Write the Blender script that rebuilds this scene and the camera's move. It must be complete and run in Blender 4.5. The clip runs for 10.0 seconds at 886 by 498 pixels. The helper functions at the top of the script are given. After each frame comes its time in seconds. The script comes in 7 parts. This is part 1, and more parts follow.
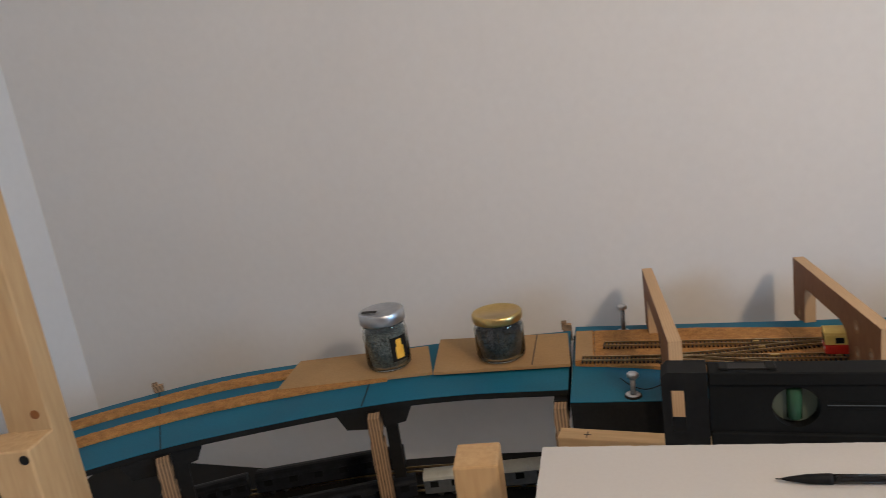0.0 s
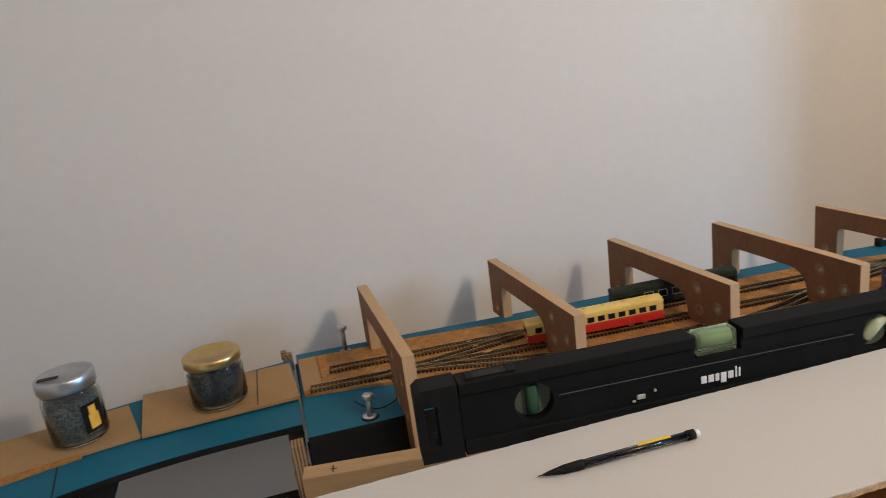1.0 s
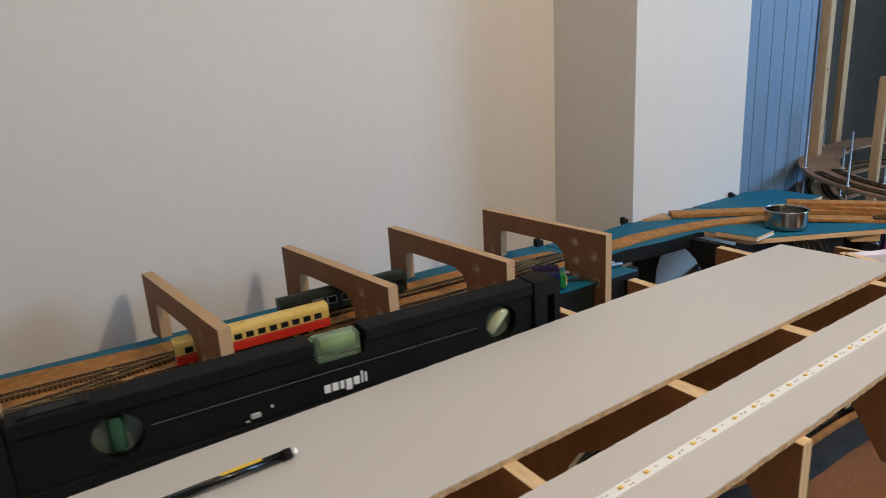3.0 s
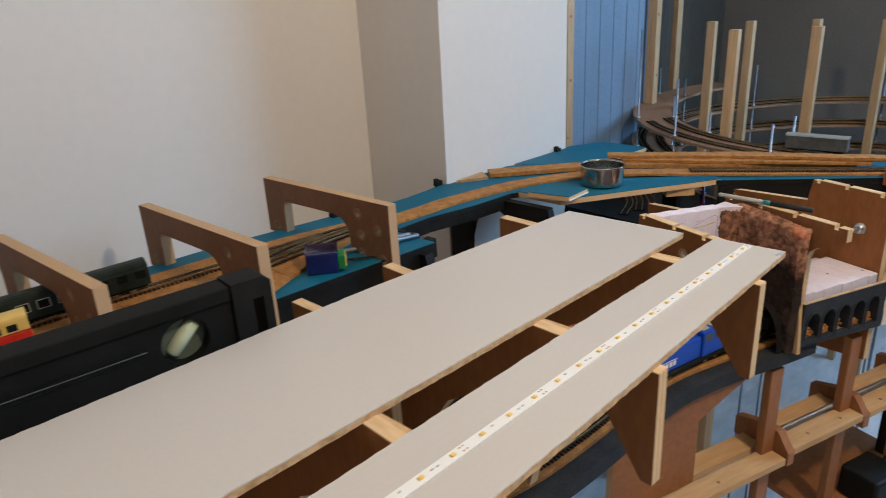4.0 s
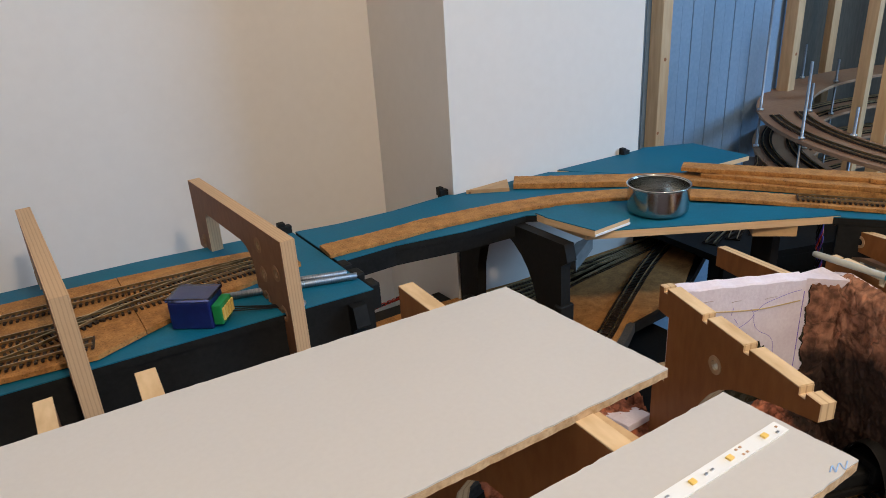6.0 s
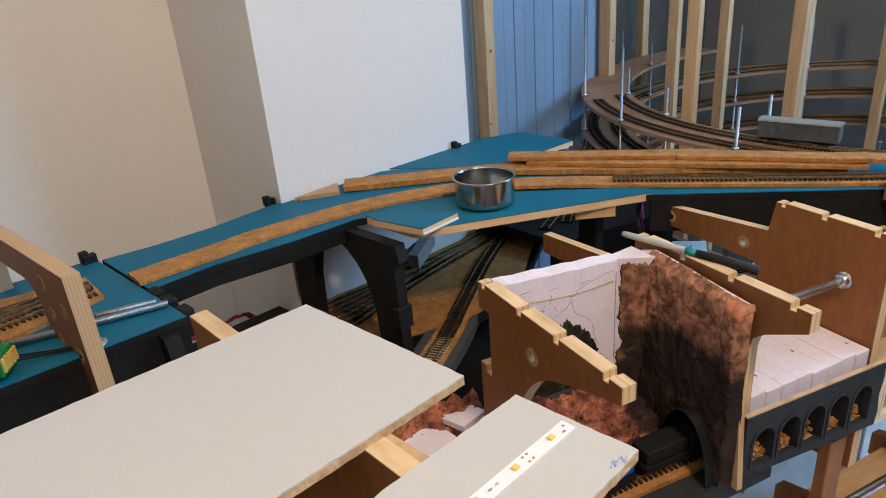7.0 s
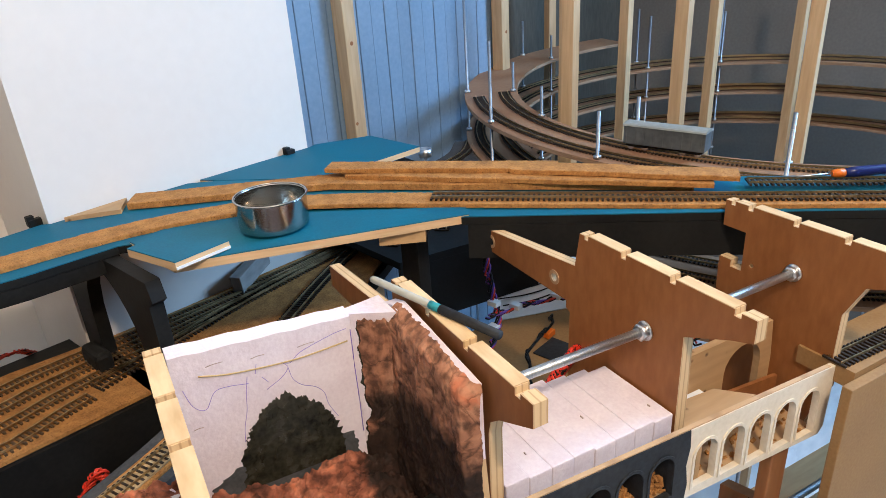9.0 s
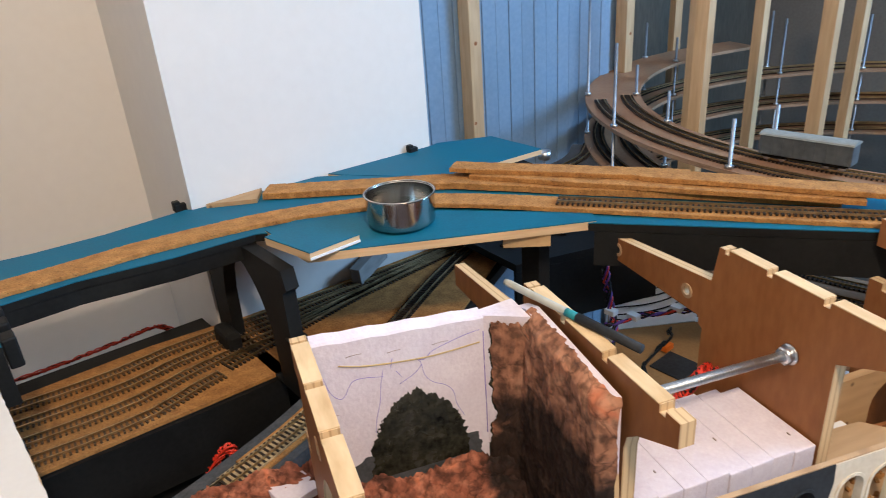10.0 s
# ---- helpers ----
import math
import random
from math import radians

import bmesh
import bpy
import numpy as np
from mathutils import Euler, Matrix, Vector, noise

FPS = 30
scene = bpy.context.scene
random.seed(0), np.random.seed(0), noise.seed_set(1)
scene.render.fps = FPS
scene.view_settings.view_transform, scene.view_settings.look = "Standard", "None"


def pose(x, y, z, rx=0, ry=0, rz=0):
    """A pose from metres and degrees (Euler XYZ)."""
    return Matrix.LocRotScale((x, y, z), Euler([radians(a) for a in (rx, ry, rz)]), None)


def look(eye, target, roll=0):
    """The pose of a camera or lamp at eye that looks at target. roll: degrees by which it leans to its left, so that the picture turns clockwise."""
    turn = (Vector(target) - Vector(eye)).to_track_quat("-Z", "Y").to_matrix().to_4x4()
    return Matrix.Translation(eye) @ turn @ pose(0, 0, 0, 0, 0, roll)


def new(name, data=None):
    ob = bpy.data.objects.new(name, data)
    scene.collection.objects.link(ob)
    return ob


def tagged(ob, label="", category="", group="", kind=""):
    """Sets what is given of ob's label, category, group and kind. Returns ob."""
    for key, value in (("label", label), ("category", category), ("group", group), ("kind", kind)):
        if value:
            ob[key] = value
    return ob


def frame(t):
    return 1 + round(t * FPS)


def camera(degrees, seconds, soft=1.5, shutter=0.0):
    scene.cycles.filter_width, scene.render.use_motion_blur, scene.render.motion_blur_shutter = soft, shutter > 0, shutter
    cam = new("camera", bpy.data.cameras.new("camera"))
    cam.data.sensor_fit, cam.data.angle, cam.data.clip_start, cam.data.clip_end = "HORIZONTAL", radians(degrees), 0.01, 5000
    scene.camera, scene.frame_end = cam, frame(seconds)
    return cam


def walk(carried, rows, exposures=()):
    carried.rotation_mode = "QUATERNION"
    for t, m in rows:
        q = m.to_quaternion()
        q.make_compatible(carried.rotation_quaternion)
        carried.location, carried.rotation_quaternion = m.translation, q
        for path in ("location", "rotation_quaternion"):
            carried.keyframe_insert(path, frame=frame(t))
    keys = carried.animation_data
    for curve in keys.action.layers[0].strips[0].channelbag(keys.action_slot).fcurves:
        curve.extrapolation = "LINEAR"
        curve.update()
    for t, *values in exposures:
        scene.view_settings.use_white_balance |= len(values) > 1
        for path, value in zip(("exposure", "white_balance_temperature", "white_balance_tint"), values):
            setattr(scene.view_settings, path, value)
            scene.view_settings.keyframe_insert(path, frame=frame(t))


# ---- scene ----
cam = camera(66.3, 10.0, 0.5, 0.24)
PATH = [
    (0, (0.03, -0.005, 1.466), (-0.421, 1.888, 1.006), -8.5),
    (0.5, (0.017, 0.007, 1.473), (-0.038, 1.942, 0.97), -8.2),
    (1, (-0.019, 0.044, 1.471), (0.443, 1.914, 0.933), -7.6),
    (1.5, (-0.061, 0.058, 1.479), (0.533, 1.893, 0.951), -6.1),
    (2, (-0.038, 0.062, 1.465), (0.682, 1.853, 0.943), -4.8),
    (2.5, (0.016, 0.059, 1.446), (1.046, 1.676, 0.876), -4.3),
    (3, (0.122, 0.052, 1.424), (1.246, 1.608, 0.862), -3.4),
    (3.2, (0.176, 0.056, 1.402), (1.306, 1.605, 0.834), -3.4),
    (4.3, (0.417, 0.073, 1.393), (1.805, 1.319, 0.672), -2.4),
    (4.5, (0.456, 0.097, 1.379), (1.854, 1.341, 0.673), -1.9),
    (5, (0.543, 0.143, 1.362), (1.756, 1.531, 0.586), -2.6),
    (5.2, (0.608, 0.149, 1.353), (1.623, 1.693, 0.588), -3.1),
    (6.3, (0.77, 0.149, 1.36), (1.764, 1.707, 0.596), -3.6),
    (6.5, (0.787, 0.146, 1.359), (1.916, 1.605, 0.588), -3.9),
    (7, (0.805, 0.139, 1.353), (2.084, 1.454, 0.556), -4.7),
    (7.5, (0.811, 0.137, 1.347), (2.16, 1.357, 0.516), -4.9),
    (8, (0.865, 0.121, 1.337), (2.22, 1.348, 0.525), -5.0),
    (8.5, (0.997, 0.087, 1.337), (2.305, 1.361, 0.521), -2.2),
    (9, (1.049, 0.079, 1.333), (2.374, 1.321, 0.495), -3.8),
    (9.5, (1.036, 0.093, 1.333), (2.287, 1.402, 0.484), -3.1),
    (10, (1.027, 0.103, 1.338), (2.151, 1.537, 0.515), -4.2),
]
EXPOSURES = [(0, -0.20, 5900, 11), (1, -0.20, 5850, 9), (1.5, -0.18, 5800, 9), (2.5, -0.38, 5750, 8), (3, -0.38, 5750, 8), (4.5, -0.28, 5680, 8), (5, -0.24, 5680, 8), (6.5, -0.22, 5700, 9), (7.5, 0.0, 5620, 9), (8, 0.02, 5600, 9), (8.5, 0.16, 5580, 9), (9, 0.36, 5600, 9), (9.5, 0.40, 5600, 9), (10, 0.24, 5560, 9)]
walk(cam, [(t, look(eye, target, roll)) for t, eye, target, roll in PATH], EXPOSURES)

# ---- light ----
world = bpy.data.worlds.new("world")
scene.world = world
world.use_nodes = True
wn = world.node_tree
sky = wn.nodes.new("ShaderNodeTexSky")
sky.sky_type, sky.sun_disc = "NISHITA", False
sky.sun_elevation, sky.sun_rotation = radians(40), radians(200)
wn.links.new(sky.outputs[0], wn.nodes["Background"].inputs[0])
wn.nodes["Background"].inputs[1].default_value = 0.10


def area_lamp(name, eye, target, w, h, watts, color):
    data = bpy.data.lights.new(name, "AREA")
    data.shape, data.size, data.size_y = "RECTANGLE", w, h
    data.energy, data.color = watts, color
    ob = new(name, data)
    ob.matrix_world = look(eye, target)
    return ob


def bulb_lamp(name, place, radius, watts, color):
    data = bpy.data.lights.new(name, "POINT")
    data.shadow_soft_size, data.energy, data.color = radius, watts, color
    ob = new(name, data)
    ob.location = place
    return ob


# daylight through the window of the east wall; warm lamps of the room behind the camera
area_lamp("window_daylight", (3.42, -0.80, 2.02), (1.1, 0.80, 1.15), 0.9, 0.9, 58, (0.44, 0.71, 1.0))
bulb_lamp("ceiling_bulb", (0.95, -0.46, 2.20), 0.06, 53, (1.0, 0.74, 0.48))
scene.view_settings.exposure = 0.0

# ---- materials ----


def mat(name, base, rough=0.6, metal=0.0):
    m = bpy.data.materials.new(name)
    m.use_nodes = True
    b = m.node_tree.nodes["Principled BSDF"]
    b.inputs["Base Color"].default_value = (*base, 1)
    b.inputs["Roughness"].default_value = rough
    b.inputs["Metallic"].default_value = metal
    b.inputs["Specular IOR Level"].default_value = 0.35 if max(base) > 0.05 else 0.14
    return m


def grained(name, c1, c2, rough=0.6, scale=8.0, stretch=(1, 1, 1), bump=0.15, fine=120.0, metal=0.0, per=0.0, detail=6.0, bump_dist=0.001, spots=None):
    """Two scales of noise between c1 and c2, a fine bump, and a tone that differs from piece to piece."""
    m = mat(name, c1, rough, metal)
    t = m.node_tree
    n, l = t.nodes, t.links
    b = n["Principled BSDF"]
    tc = n.new("ShaderNodeTexCoord")
    mp = n.new("ShaderNodeMapping")
    mp.inputs["Scale"].default_value = stretch
    l.new(tc.outputs["Object"], mp.inputs[0])
    a = n.new("ShaderNodeTexNoise")
    a.inputs["Scale"].default_value, a.inputs["Detail"].default_value = scale, detail
    l.new(mp.outputs[0], a.inputs["Vector"])
    f = n.new("ShaderNodeTexNoise")
    f.inputs["Scale"].default_value, f.inputs["Detail"].default_value = fine, 3
    l.new(mp.outputs[0], f.inputs["Vector"])
    mix = n.new("ShaderNodeMath")
    mix.operation = "MULTIPLY_ADD"
    mix.inputs[1].default_value = 0.45
    l.new(f.outputs[0], mix.inputs[0])
    half = n.new("ShaderNodeMath")
    half.operation = "MULTIPLY"
    half.inputs[1].default_value = 0.55
    l.new(a.outputs[0], half.inputs[0])
    l.new(half.outputs[0], mix.inputs[2])
    ramp = n.new("ShaderNodeValToRGB")
    ramp.color_ramp.elements[0].position, ramp.color_ramp.elements[1].position = 0.36, 0.64
    ramp.color_ramp.elements[0].color, ramp.color_ramp.elements[1].color = (*c1, 1), (*c2, 1)
    l.new(mix.outputs[0], ramp.inputs[0])
    out = ramp.outputs[0]
    if per:
        info = n.new("ShaderNodeObjectInfo")
        hsv = n.new("ShaderNodeHueSaturation")
        rng = n.new("ShaderNodeMapRange")
        rng.inputs["To Min"].default_value, rng.inputs["To Max"].default_value = 1 - per, 1 + per
        l.new(info.outputs["Random"], rng.inputs[0])
        l.new(rng.outputs[0], hsv.inputs["Value"])
        l.new(out, hsv.inputs["Color"])
        out = hsv.outputs[0]
    if spots:
        v = n.new("ShaderNodeTexVoronoi")
        v.inputs["Scale"].default_value = spots[0]
        l.new(tc.outputs["Object"], v.inputs["Vector"])
        r2 = n.new("ShaderNodeMapRange")
        r2.inputs["From Min"].default_value, r2.inputs["From Max"].default_value = spots[1], spots[1] + 0.12
        r2.inputs["To Min"].default_value, r2.inputs["To Max"].default_value = 1, 0
        l.new(v.outputs["Distance"], r2.inputs[0])
        mx = n.new("ShaderNodeMix")
        mx.data_type = "RGBA"
        mx.inputs[7].default_value = (*spots[2], 1)
        l.new(r2.outputs[0], mx.inputs[0])
        l.new(out, mx.inputs[6])
        out = mx.outputs[2]
    l.new(out, b.inputs["Base Color"])
    rr = n.new("ShaderNodeMapRange")
    rr.inputs["To Min"].default_value, rr.inputs["To Max"].default_value = max(rough - 0.1, 0.02), min(rough + 0.12, 1)
    l.new(a.outputs[0], rr.inputs[0])
    l.new(rr.outputs[0], b.inputs["Roughness"])
    if bump:
        bp = n.new("ShaderNodeBump")
        bp.inputs["Strength"].default_value, bp.inputs["Distance"].default_value = bump, bump_dist
        l.new(mix.outputs[0], bp.inputs["Height"])
        l.new(bp.outputs[0], b.inputs["Normal"])
    return m


M_WALL = grained("wall_paint", (0.715, 0.68, 0.635), (0.745, 0.71, 0.665), 0.85, 1.6, bump=0.04, fine=60)
M_PANEL = grained("blue_panel_paint", (0.17, 0.255, 0.36), (0.22, 0.305, 0.42), 0.6, 3, bump=0.1)
# Light grey wall dimmed in its colour to balance with the darker alcove.
M_EAST_WALL = grained("dimmed_grey_wall", (0.17, 0.16, 0.147), (0.215, 0.205, 0.188), 0.8, 3, bump=0.1)
# Smeared grey of the alcove, darkened so the colour itself holds the shade.
M_ALCOVE = grained("shade_darkened_smeared_grey", (0.060, 0.054, 0.044), (0.115, 0.103, 0.084), 0.45, 4, stretch=(1, 1, 0.25), bump=0.1)
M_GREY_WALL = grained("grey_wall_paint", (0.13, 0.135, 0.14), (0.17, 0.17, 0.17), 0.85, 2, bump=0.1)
M_CEIL = grained("ceiling_paint", (0.78, 0.77, 0.75), (0.82, 0.81, 0.80), 0.9, 4, bump=0.05)
M_MARBLE = grained("marble_floor", (0.62, 0.64, 0.66), (0.86, 0.86, 0.86), 0.25, 2.2, stretch=(1, 2.6, 1), bump=0.0, fine=14)
M_TEAL = grained("teal_board", (0.004, 0.100, 0.172), (0.008, 0.130, 0.212), 0.6, 14, bump=0.1, fine=400)
M_BLACK = grained("black_paint", (0.006, 0.006, 0.006), (0.013, 0.013, 0.012), 0.6, 20, bump=0.3, fine=200)
M_CORK = grained("cork", (0.255, 0.112, 0.029), (0.49, 0.238, 0.066), 0.9, 70, bump=0.7, fine=420, bump_dist=0.0018, spots=(340, 0.11, (0.12, 0.052, 0.016)))
M_PINE = grained("pine", (0.47, 0.29, 0.13), (0.60, 0.40, 0.20), 0.6, 16, stretch=(1, 1, 0.10), bump=0.2, fine=160, per=0.06)
M_POST = grained("pale_planed_pine", (0.45, 0.30, 0.155), (0.60, 0.425, 0.245), 0.6, 16, stretch=(1, 1, 0.10), bump=0.2, fine=160, per=0.10)
M_PINE_X = grained("pine_lengthwise", (0.50, 0.31, 0.14), (0.63, 0.42, 0.21), 0.6, 16, stretch=(0.10, 1, 1), bump=0.2, fine=160, per=0.06)
M_PLY = grained("plywood_face", (0.37, 0.225, 0.105), (0.49, 0.315, 0.155), 0.6, 10, stretch=(0.15, 1, 1), bump=0.15, fine=120, spots=(48, 0.035, (0.10, 0.05, 0.025)))
M_BROWN = grained("brown_plywood_face", (0.230, 0.083, 0.022), (0.325, 0.128, 0.038), 0.5, 9, stretch=(1, 0.35, 1), bump=0.12, fine=140, per=0.05)
M_RIM = grained("worn_hole_rim", (0.27, 0.135, 0.062), (0.37, 0.20, 0.10), 0.7, 60, bump=0.2)
M_GANTRY = grained("gantry_face", (0.19, 0.080, 0.034), (0.26, 0.118, 0.052), 0.6, 12, stretch=(1, 0.4, 1), bump=0.15, fine=160, per=0.05)
M_EDGE = grained("sawn_plywood_edge", (0.55, 0.36, 0.18), (0.72, 0.51, 0.29), 0.75, 14, stretch=(0.3, 0.3, 5), bump=0.4, fine=60)
M_BOARD = grained("white_melamine", (0.525, 0.495, 0.455), (0.55, 0.52, 0.48), 0.38, 5, bump=0.05, fine=300)
M_CHIP = grained("chipboard_edge", (0.36, 0.22, 0.10), (0.62, 0.43, 0.24), 0.9, 90, bump=0.8, fine=300, bump_dist=0.002)
M_RAIL = grained("rail_steel", (0.46, 0.33, 0.175), (0.68, 0.51, 0.28), 0.36, 60, metal=1.0, bump=0.1)
M_SLEEPER = grained("sleeper_plastic", (0.020, 0.014, 0.010), (0.04, 0.028, 0.02), 0.6, 50, bump=0.1)
M_SLEEPER_BROWN = grained("brown_sleeper_plastic", (0.060, 0.036, 0.018), (0.11, 0.068, 0.034), 0.6, 50, bump=0.1)
M_STEEL = grained("zinc_steel", (0.55, 0.56, 0.58), (0.72, 0.73, 0.74), 0.3, 60, metal=1.0, bump=0.2, fine=500)
M_FOAM = grained("pink_foam", (0.66, 0.575, 0.625), (0.755, 0.68, 0.72), 0.9, 45, bump=0.6, fine=300, bump_dist=0.0018)
M_RODTHREAD = grained("threaded_steel", (0.20, 0.215, 0.235), (0.42, 0.435, 0.45), 0.42, 4, stretch=(1, 1, 260), metal=1.0, bump=0.8, fine=3, bump_dist=0.002)

def layered(name, light, dark, scale, along="Z", reach=0.13):
    """A cut edge of plywood: thin light and dark layers through the thickness (local z by default)."""
    m = mat(name, light, 0.75)
    n, l = m.node_tree.nodes, m.node_tree.links
    tc = n.new("ShaderNodeTexCoord")
    w = n.new("ShaderNodeTexWave")
    w.bands_direction = along
    w.inputs["Scale"].default_value, w.inputs["Distortion"].default_value = scale, 0.8
    w.inputs["Detail"].default_value, w.inputs["Detail Scale"].default_value = 2.0, 0.6
    l.new(tc.outputs["Object"], w.inputs["Vector"])
    nz = n.new("ShaderNodeTexNoise")
    nz.inputs["Scale"].default_value, nz.inputs["Detail"].default_value = 90, 5
    l.new(tc.outputs["Object"], nz.inputs["Vector"])
    mul = n.new("ShaderNodeMath")
    mul.operation = "MULTIPLY"
    l.new(w.outputs["Color"], mul.inputs[0])
    l.new(nz.outputs[0], mul.inputs[1])
    r = n.new("ShaderNodeValToRGB")
    r.color_ramp.elements[0].position, r.color_ramp.elements[1].position = 0.0, reach
    r.color_ramp.elements[0].color, r.color_ramp.elements[1].color = (*dark, 1), (*light, 1)
    l.new(mul.outputs[0], r.inputs[0])
    l.new(r.outputs[0], n["Principled BSDF"].inputs["Base Color"])
    b = n.new("ShaderNodeBump")
    b.inputs["Strength"].default_value, b.inputs["Distance"].default_value = 0.4, 0.001
    l.new(nz.outputs[0], b.inputs["Height"])
    l.new(b.outputs[0], n["Principled BSDF"].inputs["Normal"])
    return m


def glass(name, tint, rough=0.03):
    m = mat(name, tint, rough)
    b = m.node_tree.nodes["Principled BSDF"]
    b.inputs["Transmission Weight"].default_value = 1.0
    b.inputs["IOR"].default_value = 1.45
    return m


def rock_paint(name, low, middle, high, rust):
    """Painted plaster rock: an oval of black wash and painted-in shade, brown, and rust-orange brushed on the high
    spots.
    """
    m = mat(name, (0.1, 0.05, 0.03), 0.75)
    n, l = m.node_tree.nodes, m.node_tree.links
    tc = n.new("ShaderNodeTexCoord")
    big = n.new("ShaderNodeTexNoise")
    big.inputs["Scale"].default_value, big.inputs["Detail"].default_value, big.inputs["Distortion"].default_value = 11, 4, 0.6
    mid = n.new("ShaderNodeTexNoise")
    mid.inputs["Scale"].default_value, mid.inputs["Detail"].default_value, mid.inputs["Distortion"].default_value = 34, 9, 0.9
    fine = n.new("ShaderNodeTexNoise")
    fine.inputs["Scale"].default_value, fine.inputs["Detail"].default_value = 130, 7
    for k in (big, mid, fine):
        l.new(tc.outputs["Object"], k.inputs["Vector"])
    r1 = n.new("ShaderNodeValToRGB")
    e = r1.color_ramp.elements
    e[0].position, e[1].position = 0.28, 0.70
    e[0].color, e[1].color = (*low, 1), (*high, 1)
    mid1 = e.new(0.50)
    mid1.color = (*middle, 1)
    l.new(mid.outputs[0], r1.inputs[0])
    shade_wash = n.new("ShaderNodeMapping")          # an oval of black wash and painted-in shade round the tunnel, ragged by the noise
    shade_wash.inputs["Location"].default_value, shade_wash.inputs["Scale"].default_value = (0.016 / 0.052, -0.055 / 0.120, -0.935 / 0.100), (1 / 0.050, 1 / 0.125, 1 / 0.100)
    l.new(tc.outputs["Object"], shade_wash.inputs[0])
    dist = n.new("ShaderNodeVectorMath")
    dist.operation = "LENGTH"
    l.new(shade_wash.outputs[0], dist.inputs[0])
    rag = n.new("ShaderNodeMath")
    rag.operation = "MULTIPLY_ADD"
    rag.inputs[1].default_value = 0.6
    l.new(mid.outputs[0], rag.inputs[0])
    l.new(dist.outputs["Value"], rag.inputs[2])
    r2 = n.new("ShaderNodeMapRange")
    r2.inputs["From Min"].default_value, r2.inputs["From Max"].default_value = 1.05, 1.30
    l.new(rag.outputs[0], r2.inputs[0])
    dark = n.new("ShaderNodeMix")
    dark.data_type = "RGBA"
    dark.inputs[6].default_value = (0.014, 0.010, 0.008, 1)
    add = n.new("ShaderNodeMath")
    add.operation, add.use_clamp = "ADD", True
    add.inputs[1].default_value = 0.07
    l.new(r2.outputs[0], add.inputs[0])
    l.new(add.outputs[0], dark.inputs[0])
    pits = n.new("ShaderNodeMapRange")          # black pits and pale flecks of dry-brushed paint
    pits.inputs["From Min"].default_value, pits.inputs["From Max"].default_value = 0.36, 0.56
    pits.inputs["To Min"].default_value, pits.inputs["To Max"].default_value = 0.50, 1.16
    l.new(fine.outputs[0], pits.inputs[0])
    flecked = n.new("ShaderNodeVectorMath")
    flecked.operation = "SCALE"
    l.new(r1.outputs[0], flecked.inputs[0])
    l.new(pits.outputs[0], flecked.inputs["Scale"])
    l.new(flecked.outputs[0], dark.inputs[7])
    r3 = n.new("ShaderNodeValToRGB")
    r3.color_ramp.elements[0].position, r3.color_ramp.elements[1].position = 0.58, 0.73
    l.new(mid.outputs[0], r3.inputs[0])
    mulr = n.new("ShaderNodeMath")
    mulr.operation = "MULTIPLY"
    l.new(r3.outputs[0], mulr.inputs[0])
    l.new(r2.outputs[0], mulr.inputs[1])
    orange = n.new("ShaderNodeMix")
    orange.data_type = "RGBA"
    orange.inputs[7].default_value = (*rust, 1)
    l.new(mulr.outputs[0], orange.inputs[0])
    l.new(dark.outputs[2], orange.inputs[6])
    crack = n.new("ShaderNodeTexVoronoi")
    crack.feature = "DISTANCE_TO_EDGE"
    crack.inputs["Scale"].default_value = 30
    warp = n.new("ShaderNodeVectorMath")
    warp.operation = "MULTIPLY_ADD"
    warp.inputs[1].default_value = (0.035, 0.035, 0.035)
    l.new(mid.outputs["Color"], warp.inputs[0])
    l.new(tc.outputs["Object"], warp.inputs[2])
    l.new(warp.outputs[0], crack.inputs["Vector"])
    seam = n.new("ShaderNodeMapRange")
    seam.inputs["From Max"].default_value, seam.inputs["To Min"].default_value = 0.05, 0.55
    l.new(crack.outputs["Distance"], seam.inputs[0])
    seamed = n.new("ShaderNodeVectorMath")
    seamed.operation = "SCALE"
    l.new(orange.outputs[2], seamed.inputs[0])
    l.new(seam.outputs[0], seamed.inputs["Scale"])
    l.new(seamed.outputs[0], n["Principled BSDF"].inputs["Base Color"])
    slit = n.new("ShaderNodeMapRange")
    slit.inputs["From Max"].default_value = 0.10
    l.new(crack.outputs["Distance"], slit.inputs[0])
    high = n.new("ShaderNodeMath")
    high.operation = "MULTIPLY_ADD"
    high.inputs[1].default_value = 0.24
    l.new(slit.outputs[0], high.inputs[0])
    l.new(mid.outputs[0], high.inputs[2])
    b = n.new("ShaderNodeBump")
    b.inputs["Strength"].default_value, b.inputs["Distance"].default_value = 0.8, 0.0022
    l.new(high.outputs[0], b.inputs["Height"])
    b2 = n.new("ShaderNodeBump")
    b2.inputs["Strength"].default_value, b2.inputs["Distance"].default_value = 0.6, 0.001
    l.new(fine.outputs[0], b2.inputs["Height"])
    l.new(b.outputs[0], b2.inputs["Normal"])
    l.new(b2.outputs[0], n["Principled BSDF"].inputs["Normal"])
    return m


